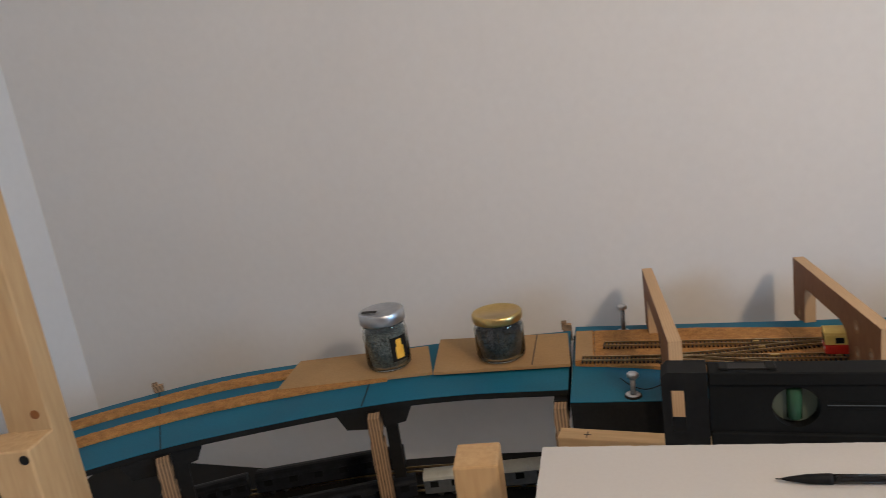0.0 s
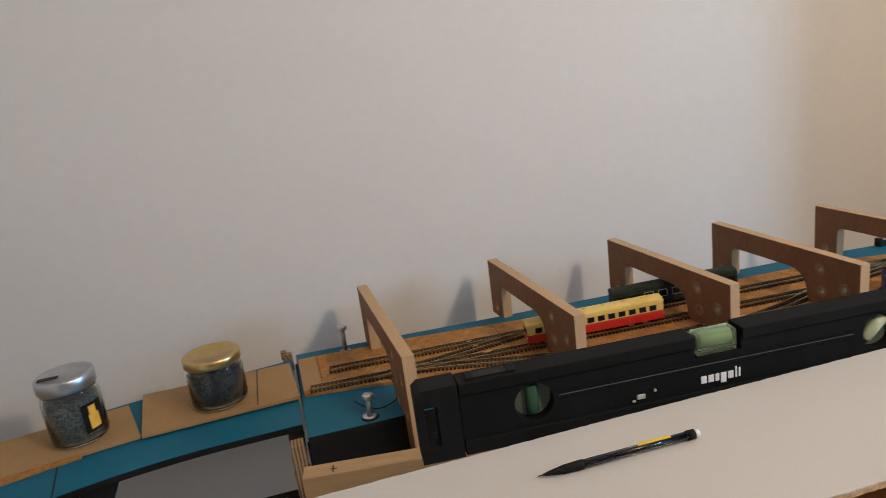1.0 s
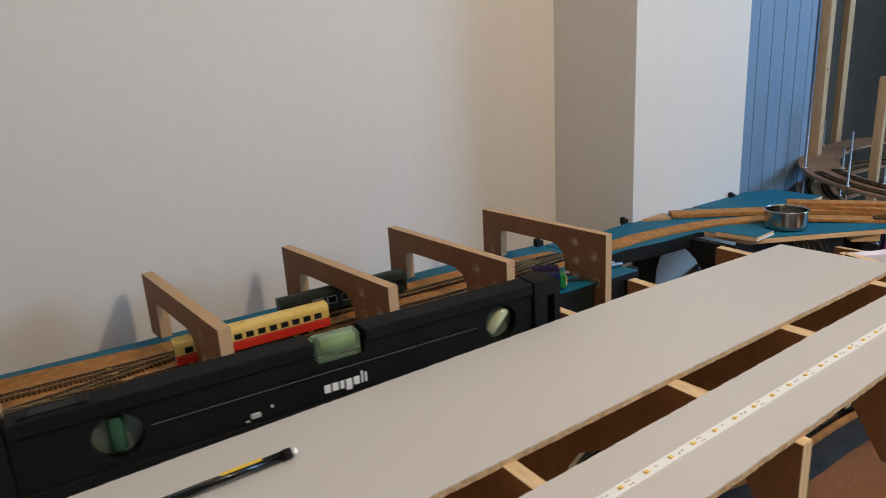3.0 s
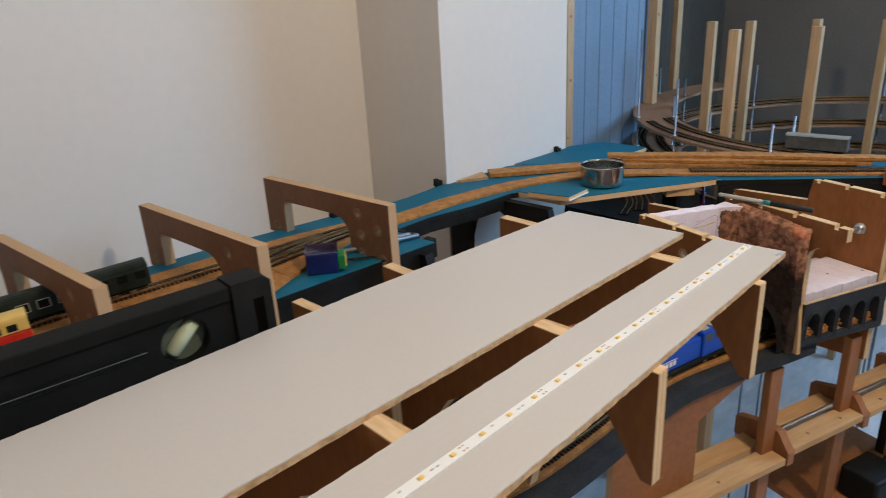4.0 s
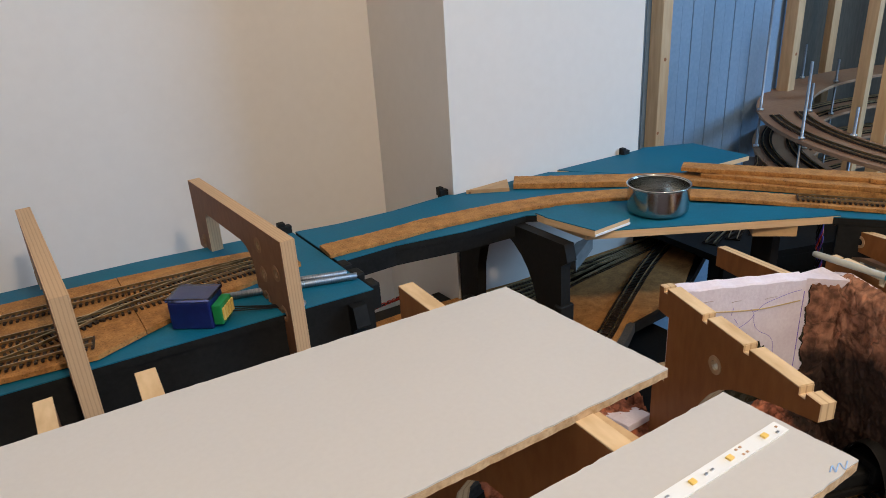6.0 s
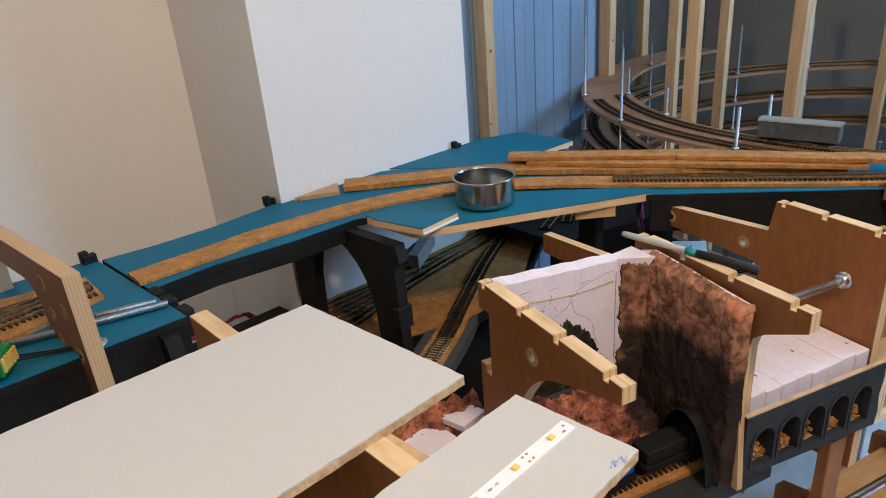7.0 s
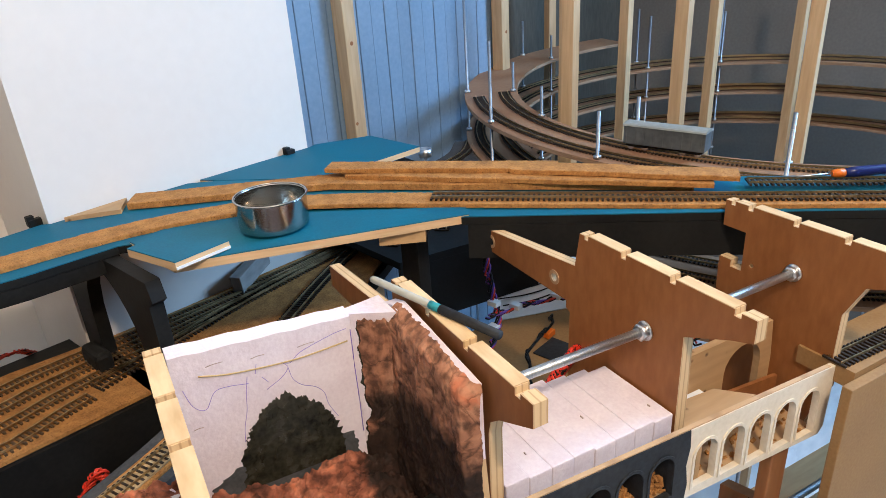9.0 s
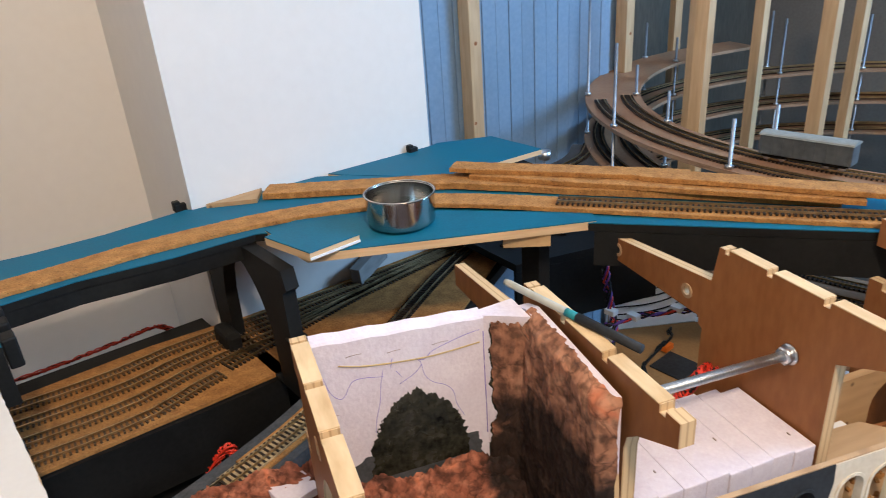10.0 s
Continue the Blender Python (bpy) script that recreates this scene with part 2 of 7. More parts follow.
M_PLYEDGE = layered("plywood_layers", (0.53, 0.35, 0.19), (0.42, 0.265, 0.14), 95)
M_CHARRED = layered("smudged_plywood_layers", (0.36, 0.225, 0.12), (0.05, 0.030, 0.018), 120, "Z", 0.32)
M_CHARRED_X = layered("smudged_upright_layers", (0.36, 0.225, 0.12), (0.06, 0.042, 0.024), 70, "X", 0.28)
M_THICKEDGE = layered("bulkhead_layers", (0.64, 0.45, 0.24), (0.46, 0.29, 0.14), 62)
M_TOPRUN = grained("sawn_top_edge", (0.54, 0.36, 0.18), (0.76, 0.56, 0.32), 0.75, 40, stretch=(0.25, 1, 1), bump=0.4, fine=140)
M_HELIX = grained("helix_plywood", (0.235, 0.120, 0.062), (0.31, 0.175, 0.096), 0.6, 14, bump=0.15, fine=140)
M_HELIXEDGE = grained("helix_sawn_edge", (0.25, 0.150, 0.090), (0.36, 0.235, 0.145), 0.75, 30, stretch=(1, 1, 4), bump=0.3, fine=90)
M_ROCK = rock_paint("painted_rock", (0.195, 0.088, 0.050), (0.31, 0.142, 0.080), (0.46, 0.245, 0.145), (0.50, 0.172, 0.085))
M_RUSTROCK = rock_paint("rust_painted_rock", (0.060, 0.024, 0.015), (0.285, 0.098, 0.054), (0.52, 0.225, 0.135), (0.66, 0.185, 0.075))
M_BLACKPAINT = grained("brushed_black_paint", (0.006, 0.006, 0.004), (0.050, 0.046, 0.031), 0.25, 60, stretch=(1, 0.3, 1), bump=0.9, fine=200, bump_dist=0.002)
M_ASH = grained("charcoal_paint", (0.016, 0.017, 0.019), (0.034, 0.036, 0.040), 0.7, 26, bump=0.35, fine=220)
M_IVORY = grained("ivory_paint", (0.66, 0.57, 0.43), (0.76, 0.67, 0.53), 0.7, 22, bump=0.35, fine=220)
M_TIEROD = grained("zinc_threaded_rod", (0.42, 0.44, 0.46), (0.70, 0.71, 0.72), 0.40, 4, stretch=(1, 1, 260), metal=1.0, bump=0.6, fine=3, bump_dist=0.002)
M_DULLROD = grained("dull_zinc_rod", (0.24, 0.26, 0.29), (0.36, 0.38, 0.41), 0.42, 50, metal=1.0, bump=0.2, fine=500)
M_GLASS = glass("clear_glass", (0.93, 0.97, 0.96))
M_ACRYL = glass("clear_acrylic", (0.80, 0.92, 0.84), 0.06)
M_GOLD = grained("gold_lid", (0.62, 0.43, 0.16), (0.72, 0.53, 0.22), 0.32, 20, metal=1.0, bump=0.1)
M_TIN = grained("brushed_tin_lid", (0.50, 0.51, 0.53), (0.62, 0.63, 0.65), 0.35, 20, metal=1.0, bump=0.15)
M_CUP = grained("brushed_stainless", (0.42, 0.40, 0.36), (0.52, 0.49, 0.45), 0.17, 8, stretch=(1, 1, 40), metal=1.0, bump=0.06, fine=90)
brushed = M_CUP.node_tree.nodes.new("ShaderNodeTangent")
brushed.direction_type, brushed.axis = "RADIAL", "Z"
M_CUP.node_tree.links.new(brushed.outputs[0], M_CUP.node_tree.nodes["Principled BSDF"].inputs["Tangent"])
M_CUP.node_tree.nodes["Principled BSDF"].inputs["Anisotropic"].default_value = 0.55
M_BITS = grained("grey_iron_bits", (0.028, 0.034, 0.034), (0.27, 0.30, 0.29), 0.4, 260, bump=1.0, fine=700, bump_dist=0.003)
M_DARKBITS = grained("dark_screws", (0.008, 0.009, 0.010), (0.10, 0.11, 0.115), 0.32, 200, bump=1.0, fine=600, bump_dist=0.003)
M_LABEL = mat("black_label", (0.012, 0.011, 0.010), 0.4)
M_YELLOW = grained("yellow_print", (0.80, 0.38, 0.03), (0.88, 0.50, 0.06), 0.45, 60, bump=0)
M_RED = grained("red_body", (0.52, 0.022, 0.012), (0.58, 0.032, 0.018), 0.35, 30, bump=0.05)
M_CREAM = grained("cream_body", (0.72, 0.52, 0.13), (0.80, 0.60, 0.19), 0.4, 30, bump=0.05)
M_DARKGLASS = mat("dark_window_glass", (0.010, 0.011, 0.012), 0.08)
M_GREEN_COACH = grained("dark_green_coach", (0.012, 0.018, 0.014), (0.024, 0.032, 0.026), 0.4, 30, bump=0.1)
M_BLUE = grained("blue_plastic", (0.008, 0.055, 0.42), (0.012, 0.075, 0.52), 0.35, 20, bump=0.05)
M_DEEPBLUE = grained("deep_blue_box", (0.008, 0.014, 0.10), (0.012, 0.022, 0.15), 0.3, 20, bump=0.05)
M_GREENPCB = mat("green_terminal", (0.02, 0.22, 0.06), 0.4)
M_WHITEPLASTIC = mat("white_plastic", (0.80, 0.80, 0.78), 0.4)
M_GREYWOOD = grained("grey_weathered_wood", (0.19, 0.18, 0.17), (0.28, 0.265, 0.25), 0.8, 14, stretch=(0.15, 1, 1), bump=0.2)
M_GREYWAGON = grained("grey_wagon", (0.060, 0.066, 0.070), (0.10, 0.108, 0.112), 0.6, 40, bump=0.2)
M_WAGONROOF = grained("grey_wagon_roof", (0.36, 0.36, 0.31), (0.44, 0.44, 0.39), 0.6, 40, bump=0.1)
M_TARP = grained("weathered_grey_roof", (0.23, 0.24, 0.22), (0.30, 0.31, 0.285), 0.6, 40, bump=0.1)
M_SHEET = grained("tan_fibreboard", (0.33, 0.195, 0.080), (0.40, 0.245, 0.105), 0.7, 14, bump=0.1, fine=260)
M_WIRE_RED = mat("red_wire", (0.62, 0.035, 0.012), 0.4)
M_WIRE_BLACK = mat("black_wire", (0.012, 0.012, 0.012), 0.4)
M_WIRE_PURPLE = mat("purple_wire", (0.12, 0.05, 0.32), 0.4)
M_PEN_BLUE = mat("purple_pen_line", (0.20, 0.14, 0.48), 0.6)
M_GLUE = mat("dried_yellow_glue", (0.52, 0.38, 0.17), 0.4)
M_DIRT = grained("brown_smear", (0.30, 0.22, 0.20), (0.45, 0.36, 0.33), 0.9, 200, bump=0)
M_LED = mat("yellow_led", (0.82, 0.56, 0.14), 0.3)
M_MDF = grained("mdf_sheet", (0.28, 0.155, 0.055), (0.35, 0.205, 0.08), 0.7, 12, bump=0.1, fine=300)
M_RUSTTRACK = grained("unpainted_track", (0.30, 0.20, 0.09), (0.46, 0.34, 0.18), 0.6, 60, bump=0.2)
M_GREYBED = grained("grey_roadbed", (0.045, 0.047, 0.05), (0.085, 0.087, 0.09), 0.85, 40, bump=0.4, fine=300)
M_TURQ = mat("turquoise_paint", (0.03, 0.26, 0.30), 0.5)
M_ORANGE = mat("orange_plastic", (0.72, 0.16, 0.01), 0.4)
M_BROWNBEAM = grained("stained_beam", (0.25, 0.098, 0.034), (0.34, 0.15, 0.055), 0.55, 14, stretch=(1, 1, 0.2), bump=0.2, fine=120)
M_DUSTY = grained("dusty_plank", (0.44, 0.255, 0.105), (0.57, 0.36, 0.17), 0.7, 16, stretch=(0.15, 1, 1), bump=0.2, fine=150)
M_PAPER = grained("white_paper", (0.74, 0.74, 0.74), (0.80, 0.80, 0.80), 0.8, 10, bump=0.1)

for m in (M_BLACK, M_ASH, M_SLEEPER, M_GREYBED, M_ROCK, M_RUSTROCK):      # flat paint and plastic
    m.node_tree.nodes["Principled BSDF"].inputs["Specular IOR Level"].default_value = 0.22

# ---- mesh helpers ----


def mesh_object(name, bm, material):
    me = bpy.data.meshes.new(name)
    bmesh.ops.recalc_face_normals(bm, faces=bm.faces)
    bm.to_mesh(me)
    bm.free()
    for m in (material if isinstance(material, (list, tuple)) else [material]):
        me.materials.append(m)
    return new(name, me)


def part(name, bm, material, parent=None, label=""):
    ob = mesh_object(name, bm, material)
    ob.parent = parent
    return tagged(ob, label)


def empty(name, m=None):
    ob = new(name)
    ob.empty_display_size = 0.02
    if m is not None:
        ob.matrix_world = m
    return ob


def add_box(bm, x0, x1, y0, y1, z0, z1, bevel=0.0, m=None, slot=0):
    vs = bmesh.ops.create_cube(bm, size=1.0)["verts"]
    mm = Matrix.Translation(((x0 + x1) / 2, (y0 + y1) / 2, (z0 + z1) / 2)) @ Matrix.Diagonal((abs(x1 - x0), abs(y1 - y0), abs(z1 - z0), 1))
    bmesh.ops.transform(bm, matrix=(m @ mm) if m is not None else mm, verts=vs)
    faces = list({f for v in vs for f in v.link_faces})
    for f in faces:
        f.material_index = slot
    if bevel:
        es = list({e for v in vs for e in v.link_edges})
        r = bmesh.ops.bevel(bm, geom=es, offset=bevel, segments=2, affect="EDGES", profile=0.5)
        for f in r["faces"]:
            f.material_index = slot
    return bm


def box(x0, x1, y0, y1, z0, z1, bevel=0.0, m=None):
    return add_box(bmesh.new(), x0, x1, y0, y1, z0, z1, bevel, m)


def add_prism(bm, poly, h0, h1, m=None, holes=(), cap=0, side=0, top=None):
    """A polygon in x, y drawn up from h0 to h1, with holes that go through; m turns it into place."""
    vs_b, edges = [], []
    for loop in (poly, *holes):
        ring = [bm.verts.new((x, y, h0)) for x, y in loop]
        vs_b.append(ring)
        edges += [bm.edges.new((ring[i], ring[(i + 1) % len(ring)])) for i in range(len(ring))]
    fill = bmesh.ops.triangle_fill(bm, use_beauty=True, use_dissolve=False, edges=edges)
    fb = [g for g in fill["geom"] if isinstance(g, bmesh.types.BMFace)]
    for f in fb:
        f.material_index = cap
    tops = {}
    for ring in vs_b:
        for v in ring:
            tops[v] = bm.verts.new((v.co.x, v.co.y, h1))
    for f in fb:
        g = bm.faces.new([tops[v] for v in reversed(f.verts)])
        g.material_index = cap if top is None else top
    for ring in vs_b:
        for i in range(len(ring)):
            a, b = ring[i], ring[(i + 1) % len(ring)]
            g = bm.faces.new([a, b, tops[b], tops[a]])
            g.material_index = side
    if m is not None:
        bmesh.ops.transform(bm, matrix=m, verts=[v for r in vs_b for v in r] + list(tops.values()))
    return bm


def prism(poly, h0, h1, m=None, holes=(), cap=0, side=0, top=None):
    return add_prism(bmesh.new(), poly, h0, h1, m, holes, cap, side, top)


def add_tube(bm, pts, r, seg=8, closed_ends=True, slot=0):
    """A round bar along a line of points."""
    pts = [Vector(p) for p in pts]
    rings = []
    for i, p in enumerate(pts):
        d = (pts[min(i + 1, len(pts) - 1)] - pts[max(i - 1, 0)]).normalized()
        q = d.to_track_quat("Z", "Y")
        rad = r[i] if isinstance(r, (list, tuple)) else r
        rings.append([bm.verts.new(p + q @ Vector((rad * math.cos(2 * math.pi * k / seg), rad * math.sin(2 * math.pi * k / seg), 0))) for k in range(seg)])
    fs = []
    for a, b in zip(rings, rings[1:]):
        for k in range(seg):
            fs.append(bm.faces.new((a[k], a[(k + 1) % seg], b[(k + 1) % seg], b[k])))
    for f in fs:
        f.smooth = True
    if closed_ends:
        fs += [bm.faces.new(list(reversed(rings[0]))), bm.faces.new(rings[-1])]
    for f in fs:
        f.material_index = slot
    return bm


def tube(pts, r, seg=8):
    return add_tube(bmesh.new(), pts, r, seg)


def add_lathe(bm, profile, seg=40, m=None, slot=0):
    """A shape turned round z from (radius, height) pairs."""
    rings = []
    for r, z in profile:
        if r < 1e-6:
            rings.append([bm.verts.new((0, 0, z))])
        else:
            rings.append([bm.verts.new((r * math.cos(2 * math.pi * k / seg), r * math.sin(2 * math.pi * k / seg), z)) for k in range(seg)])
    for a, b in zip(rings, rings[1:]):
        for k in range(seg):
            if len(a) == 1 and len(b) == 1:
                continue
            if len(a) == 1:
                f = bm.faces.new((a[0], b[(k + 1) % seg], b[k]))
            elif len(b) == 1:
                f = bm.faces.new((a[k], a[(k + 1) % seg], b[0]))
            else:
                f = bm.faces.new((a[k], a[(k + 1) % seg], b[(k + 1) % seg], b[k]))
            f.smooth, f.material_index = True, slot
    if m is not None:
        bmesh.ops.transform(bm, matrix=m, verts=[v for r in rings for v in r])
    return bm


def lathe(profile, seg=40, m=None):
    return add_lathe(bmesh.new(), profile, seg, m)


def smooth_line(pts, n=12):
    """Catmull-Rom through points of any size."""
    p = [np.array(q, float) for q in pts]
    p = [2 * p[0] - p[1]] + p + [2 * p[-1] - p[-2]]
    out = []
    for i in range(1, len(p) - 2):
        for k in range(n):
            t = k / n
            out.append(0.5 * (2 * p[i] + (p[i + 1] - p[i - 1]) * t + (2 * p[i - 1] - 5 * p[i] + 4 * p[i + 1] - p[i + 2]) * t * t + (3 * p[i] - p[i - 1] - 3 * p[i + 1] + p[i + 2]) * t ** 3))
    out.append(p[-2])
    return [tuple(q) for q in out]


def offset_line(pts, d):
    """A line shifted sideways in plan by d (to the left of its run)."""
    out = []
    for i, p in enumerate(pts):
        a, b = np.array(pts[max(i - 1, 0)]), np.array(pts[min(i + 1, len(pts) - 1)])
        t = (b - a)[:2]
        t = t / np.linalg.norm(t)
        q = list(p)
        q[0] -= t[1] * d
        q[1] += t[0] * d
        out.append(tuple(q))
    return out


def strip(pts, left, right, h0, h1, bm=None, slot=0, side=None):
    """A flat band with thickness along a line of (x, y, z); h0 and h1 are heights over it."""
    bm = bm or bmesh.new()
    L, R = offset_line(pts, left), offset_line(pts, right)
    rows = [[bm.verts.new((a[0], a[1], a[2] + h1)), bm.verts.new((b[0], b[1], b[2] + h1)), bm.verts.new((b[0], b[1], b[2] + h0)), bm.verts.new((a[0], a[1], a[2] + h0))] for a, b in zip(L, R)]
    for p, q in zip(rows, rows[1:]):
        for k in range(4):
            f = bm.faces.new((p[k], p[(k + 1) % 4], q[(k + 1) % 4], q[k]))
            f.material_index = slot if k == 0 or side is None else side
    for r in (rows[0], list(reversed(rows[-1]))):
        f = bm.faces.new(r)
        f.material_index = slot if side is None else side
    return bm


def resample(pts, step):
    p = [np.array(q, float) for q in pts]
    d = np.cumsum([0] + [np.linalg.norm(b - a) for a, b in zip(p, p[1:])])
    n = max(int(d[-1] / step), 2)
    s = np.linspace(0, d[-1], n + 1)
    a = np.array(p)
    return [tuple(np.interp(s, d, a[:, k])[i] for k in range(3)) for i in range(n + 1)]


def crumbly(pts, w, h0, h1, seed):
    """A cork band whose edges and top are a little torn."""
    rnd = random.Random(seed)
    line = resample(pts, 0.004)
    bm = bmesh.new()
    rows = []
    for i, p in enumerate(line):
        a, b = np.array(line[max(i - 1, 0)]), np.array(line[min(i + 1, len(line) - 1)])
        t = (b - a)[:2]
        t = t / np.linalg.norm(t)
        n = (-t[1], t[0])
        l, r = w / 2 + rnd.uniform(-0.0007, 0.0004), -w / 2 + rnd.uniform(-0.0004, 0.0007)
        z1, z2 = h1 + rnd.uniform(-0.0005, 0.0001), h1 + rnd.uniform(-0.0005, 0.0001)
        e = rnd.uniform(0.0004, 0.0012)
        prof = ((l, h0), (l, z1 - e), (l - e, z1), (0.0, h1), (r + e, z2), (r, z2 - e), (r, h0))
        rows.append([bm.verts.new((p[0] + n[0] * k, p[1] + n[1] * k, p[2] + z)) for k, z in prof])
    for p, q in zip(rows, rows[1:]):
        for k in range(7):
            bm.faces.new((p[k], p[(k + 1) % 7], q[(k + 1) % 7], q[k]))
    bm.faces.new(rows[0])
    bm.faces.new(list(reversed(rows[-1])))
    return bm


GAUGE = 0.0135


def track(pts, label="dark sleepered model railway track", sleepers=True, tie=None):
    """Model track along a line: two steel rails and dark sleepers, on the surface whose line is given."""
    pts = resample(pts, 0.03)
    thing = tagged(empty("model_track"), label, "track")
    for side in (-1, 1):
        part("rail", strip(pts, side * GAUGE / 2 + 0.0007, side * GAUGE / 2 - 0.0007, 0.0022, 0.0050), M_RAIL, thing)
    if sleepers:
        ps = resample(pts, 0.0060)
        verts, faces = [], []
        for i, p in enumerate(ps):
            a, b = np.array(ps[max(i - 1, 0)]), np.array(ps[min(i + 1, len(ps) - 1)])
            t = b - a
            t = t / np.linalg.norm(t)
            s = np.array([-t[1], t[0], 0])
            c = np.array(p)
            k = len(verts)
            for z in (0.0003, 0.0026):
                for u, v in ((-1, -1), (1, -1), (1, 1), (-1, 1)):
                    verts.append(tuple(c + t * u * 0.0013 + s * v * 0.0122 + np.array([0, 0, z])))
            faces += [(k, k + 3, k + 2, k + 1), (k + 4, k + 5, k + 6, k + 7)] + [(k + j, k + (j + 1) % 4, k + 4 + (j + 1) % 4, k + 4 + j) for j in range(4)]
        me = bpy.data.meshes.new("sleeper_run")
        me.from_pydata(verts, [], faces)
        me.materials.append(tie or M_SLEEPER)
        ob = new("sleeper_run", me)
        ob.parent = thing
        ob["kind"] = "stuff"
    return thing


DECK = 1.022      # top of the teal decks


def lift(x):
    """The decks climb gently along the station and run level from its far end on."""
    return 0.020 * min(max((x - 0.30) / 0.55, 0), 1)


def climb(p):
    """A point of the straight station plan, carried onto the climbing and bending deck."""
    h = lift(p[0])
    return (p[0] - 1.75 * h, p[1] - 1.75 * h, p[2] + h)


def climbed(bm):
    for v in bm.verts:
        v.co = climb(v.co)
    return bm


def setting(name, bm, material, label, category):
    return tagged(mesh_object(name, bm, material), label, category, kind="structure")

# ---- room ----
FLOOR, CEIL = 0.0, 2.55
YARD = 0.866      # top of the cork of the lower yard
BOARD = 1.140     # top of the white boards

setting("floor", box(-1.4, 3.7, -2.4, 1.6, -0.1, FLOOR), M_MARBLE, "pale grey veined marble floor", "floor")
setting("ceiling", box(-1.4, 3.7, -2.4, 1.6, CEIL, CEIL + 0.1), M_CEIL, "plain white painted ceiling", "ceiling")
setting("wall_north", prism([(-1.18, 1.262), (1.30, 1.199), (1.30, 1.36), (-1.18, 1.36)], FLOOR, CEIL), M_WALL, "plain warm white painted wall behind the railway", "wall")
setting("wall_west", box(-1.28, -1.16, -2.4, 1.30, FLOOR, CEIL), M_WALL, "plain white painted side wall", "wall")
setting("chimney_breast", prism([(1.290, 0.962), (1.673, 0.942), (1.680, 1.30), (1.301, 1.30)], FLOOR, CEIL), M_WALL, "white painted chimney breast that juts out", "wall")
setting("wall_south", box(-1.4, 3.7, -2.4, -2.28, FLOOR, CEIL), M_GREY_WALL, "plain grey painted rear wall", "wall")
setting("wall_alcove", box(2.40, 3.6, 1.32, 1.42, FLOOR, CEIL), M_ALCOVE, "smeared grey painted wall, its shade put into the dark colour", "wall")
EAST = Matrix(((0, 0, 1, 3.45), (1, 0, 0, 0), (0, 1, 0, 0), (0, 0, 0, 1)))
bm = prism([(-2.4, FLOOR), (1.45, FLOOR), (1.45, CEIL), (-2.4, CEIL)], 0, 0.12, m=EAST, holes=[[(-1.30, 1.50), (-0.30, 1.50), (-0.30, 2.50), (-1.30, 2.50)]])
setting("wall_east", bm, M_EAST_WALL, "plain grey wall with a window opening, dimness put into its colour", "wall")
window = tagged(empty("window_1"), "white framed window in the east wall", "window", kind="structure")
for y0, y1, z0, z1 in ((-1.30, -1.25, 1.50, 2.50), (-0.35, -0.30, 1.50, 2.50), (-1.25, -0.35, 1.50, 1.55), (-1.25, -0.35, 2.45, 2.50)):
    part("window_frame", box(3.48, 3.53, y0, y1, z0, z1, 0.004), M_WHITEPLASTIC, window)

panelling = tagged(empty("wall_panelling"), "blue-grey painted upright board panelling", "panelling", kind="structure")
part("backing", box(1.66, 2.42, 1.135, 1.17, FLOOR, CEIL), M_PANEL, panelling)
for k in range(19):
    x = 1.672 + 0.0365 * k
    part("panel_board", box(x + 0.0006, x + 0.0359, 1.1225 + 0.0012 * (k % 2), 1.137, 0.3, CEIL - 0.005, 0.0012), M_PANEL, panelling)
part("return_board", box(2.405, 2.425, 1.172, 1.32, FLOOR, CEIL), M_PANEL, panelling)


# ---- decks ----
def raised(bm):
    for v in bm.verts:
        v.co.z += lift(v.co.x)
    return bm


def deck(name, poly, label, z=DECK, thick=0.010, edge=None):
    """A teal-faced board: a thing with its teal sheet on top of a darker body."""
    thing = tagged(empty(name), label, "baseboard")
    for nm, z0, z1, mt, lb in (("board", z - thick, z - 0.0012, edge or M_BLACK, ""), ("teal_facing", z - 0.0012, z, M_TEAL, "matt teal board facing")):
        part(nm, raised(prism(poly, z0, z1)), mt, thing, lb)
    return thing


CURVE_OUT = smooth_line([(-1.12, 0.60, 0), (-0.99, 0.772, 0), (-0.868, 0.870, 0), (-0.780, 0.935, 0), (-0.650, 1.010, 0), (-0.513, 1.050, 0), (-0.28, 1.105, 0), (-0.034, 1.128, 0)], 6)
CURVE_IN = smooth_line([(-0.97, 0.44, 0), (-0.84, 0.63, 0), (-0.715, 0.705, 0), (-0.631, 0.757, 0), (-0.541, 0.801, 0), (-0.343, 0.872, 0), (-0.194, 0.899, 0), (-0.034, 0.901, 0)], 6)
curved = deck("curved_deck", [p[:2] for p in CURVE_IN] + [p[:2] for p in reversed(CURVE_OUT)], "curved teal-faced baseboard with black painted edges")
for a, b in (((-0.742, 0.957), (-0.612, 0.767)), ((-0.372, 1.083), (-0.340, 0.874))):
    d = Vector((b[0] - a[0], b[1] - a[1], 0))
    part("joint", strip([(*a, DECK), (*b, DECK)], 0.0009, -0.0009, -0.001, 0.0004), M_BLACK, curved)


def at_width(f):
    return [(a[0] + (b[0] - a[0]) * f, a[1] + (b[1] - a[1]) * f, DECK) for a, b in zip(CURVE_IN, CURVE_OUT)]


for f in (0.44, 0.78):
    ob = mesh_object("cork_strip", crumbly(at_width(f)[:34], 0.034, 0.0004, 0.0055, int(f * 100)), M_CORK)
    tagged(ob, "long curved strip of brown cork roadbed", "cork strip", "cork strips on the curve")

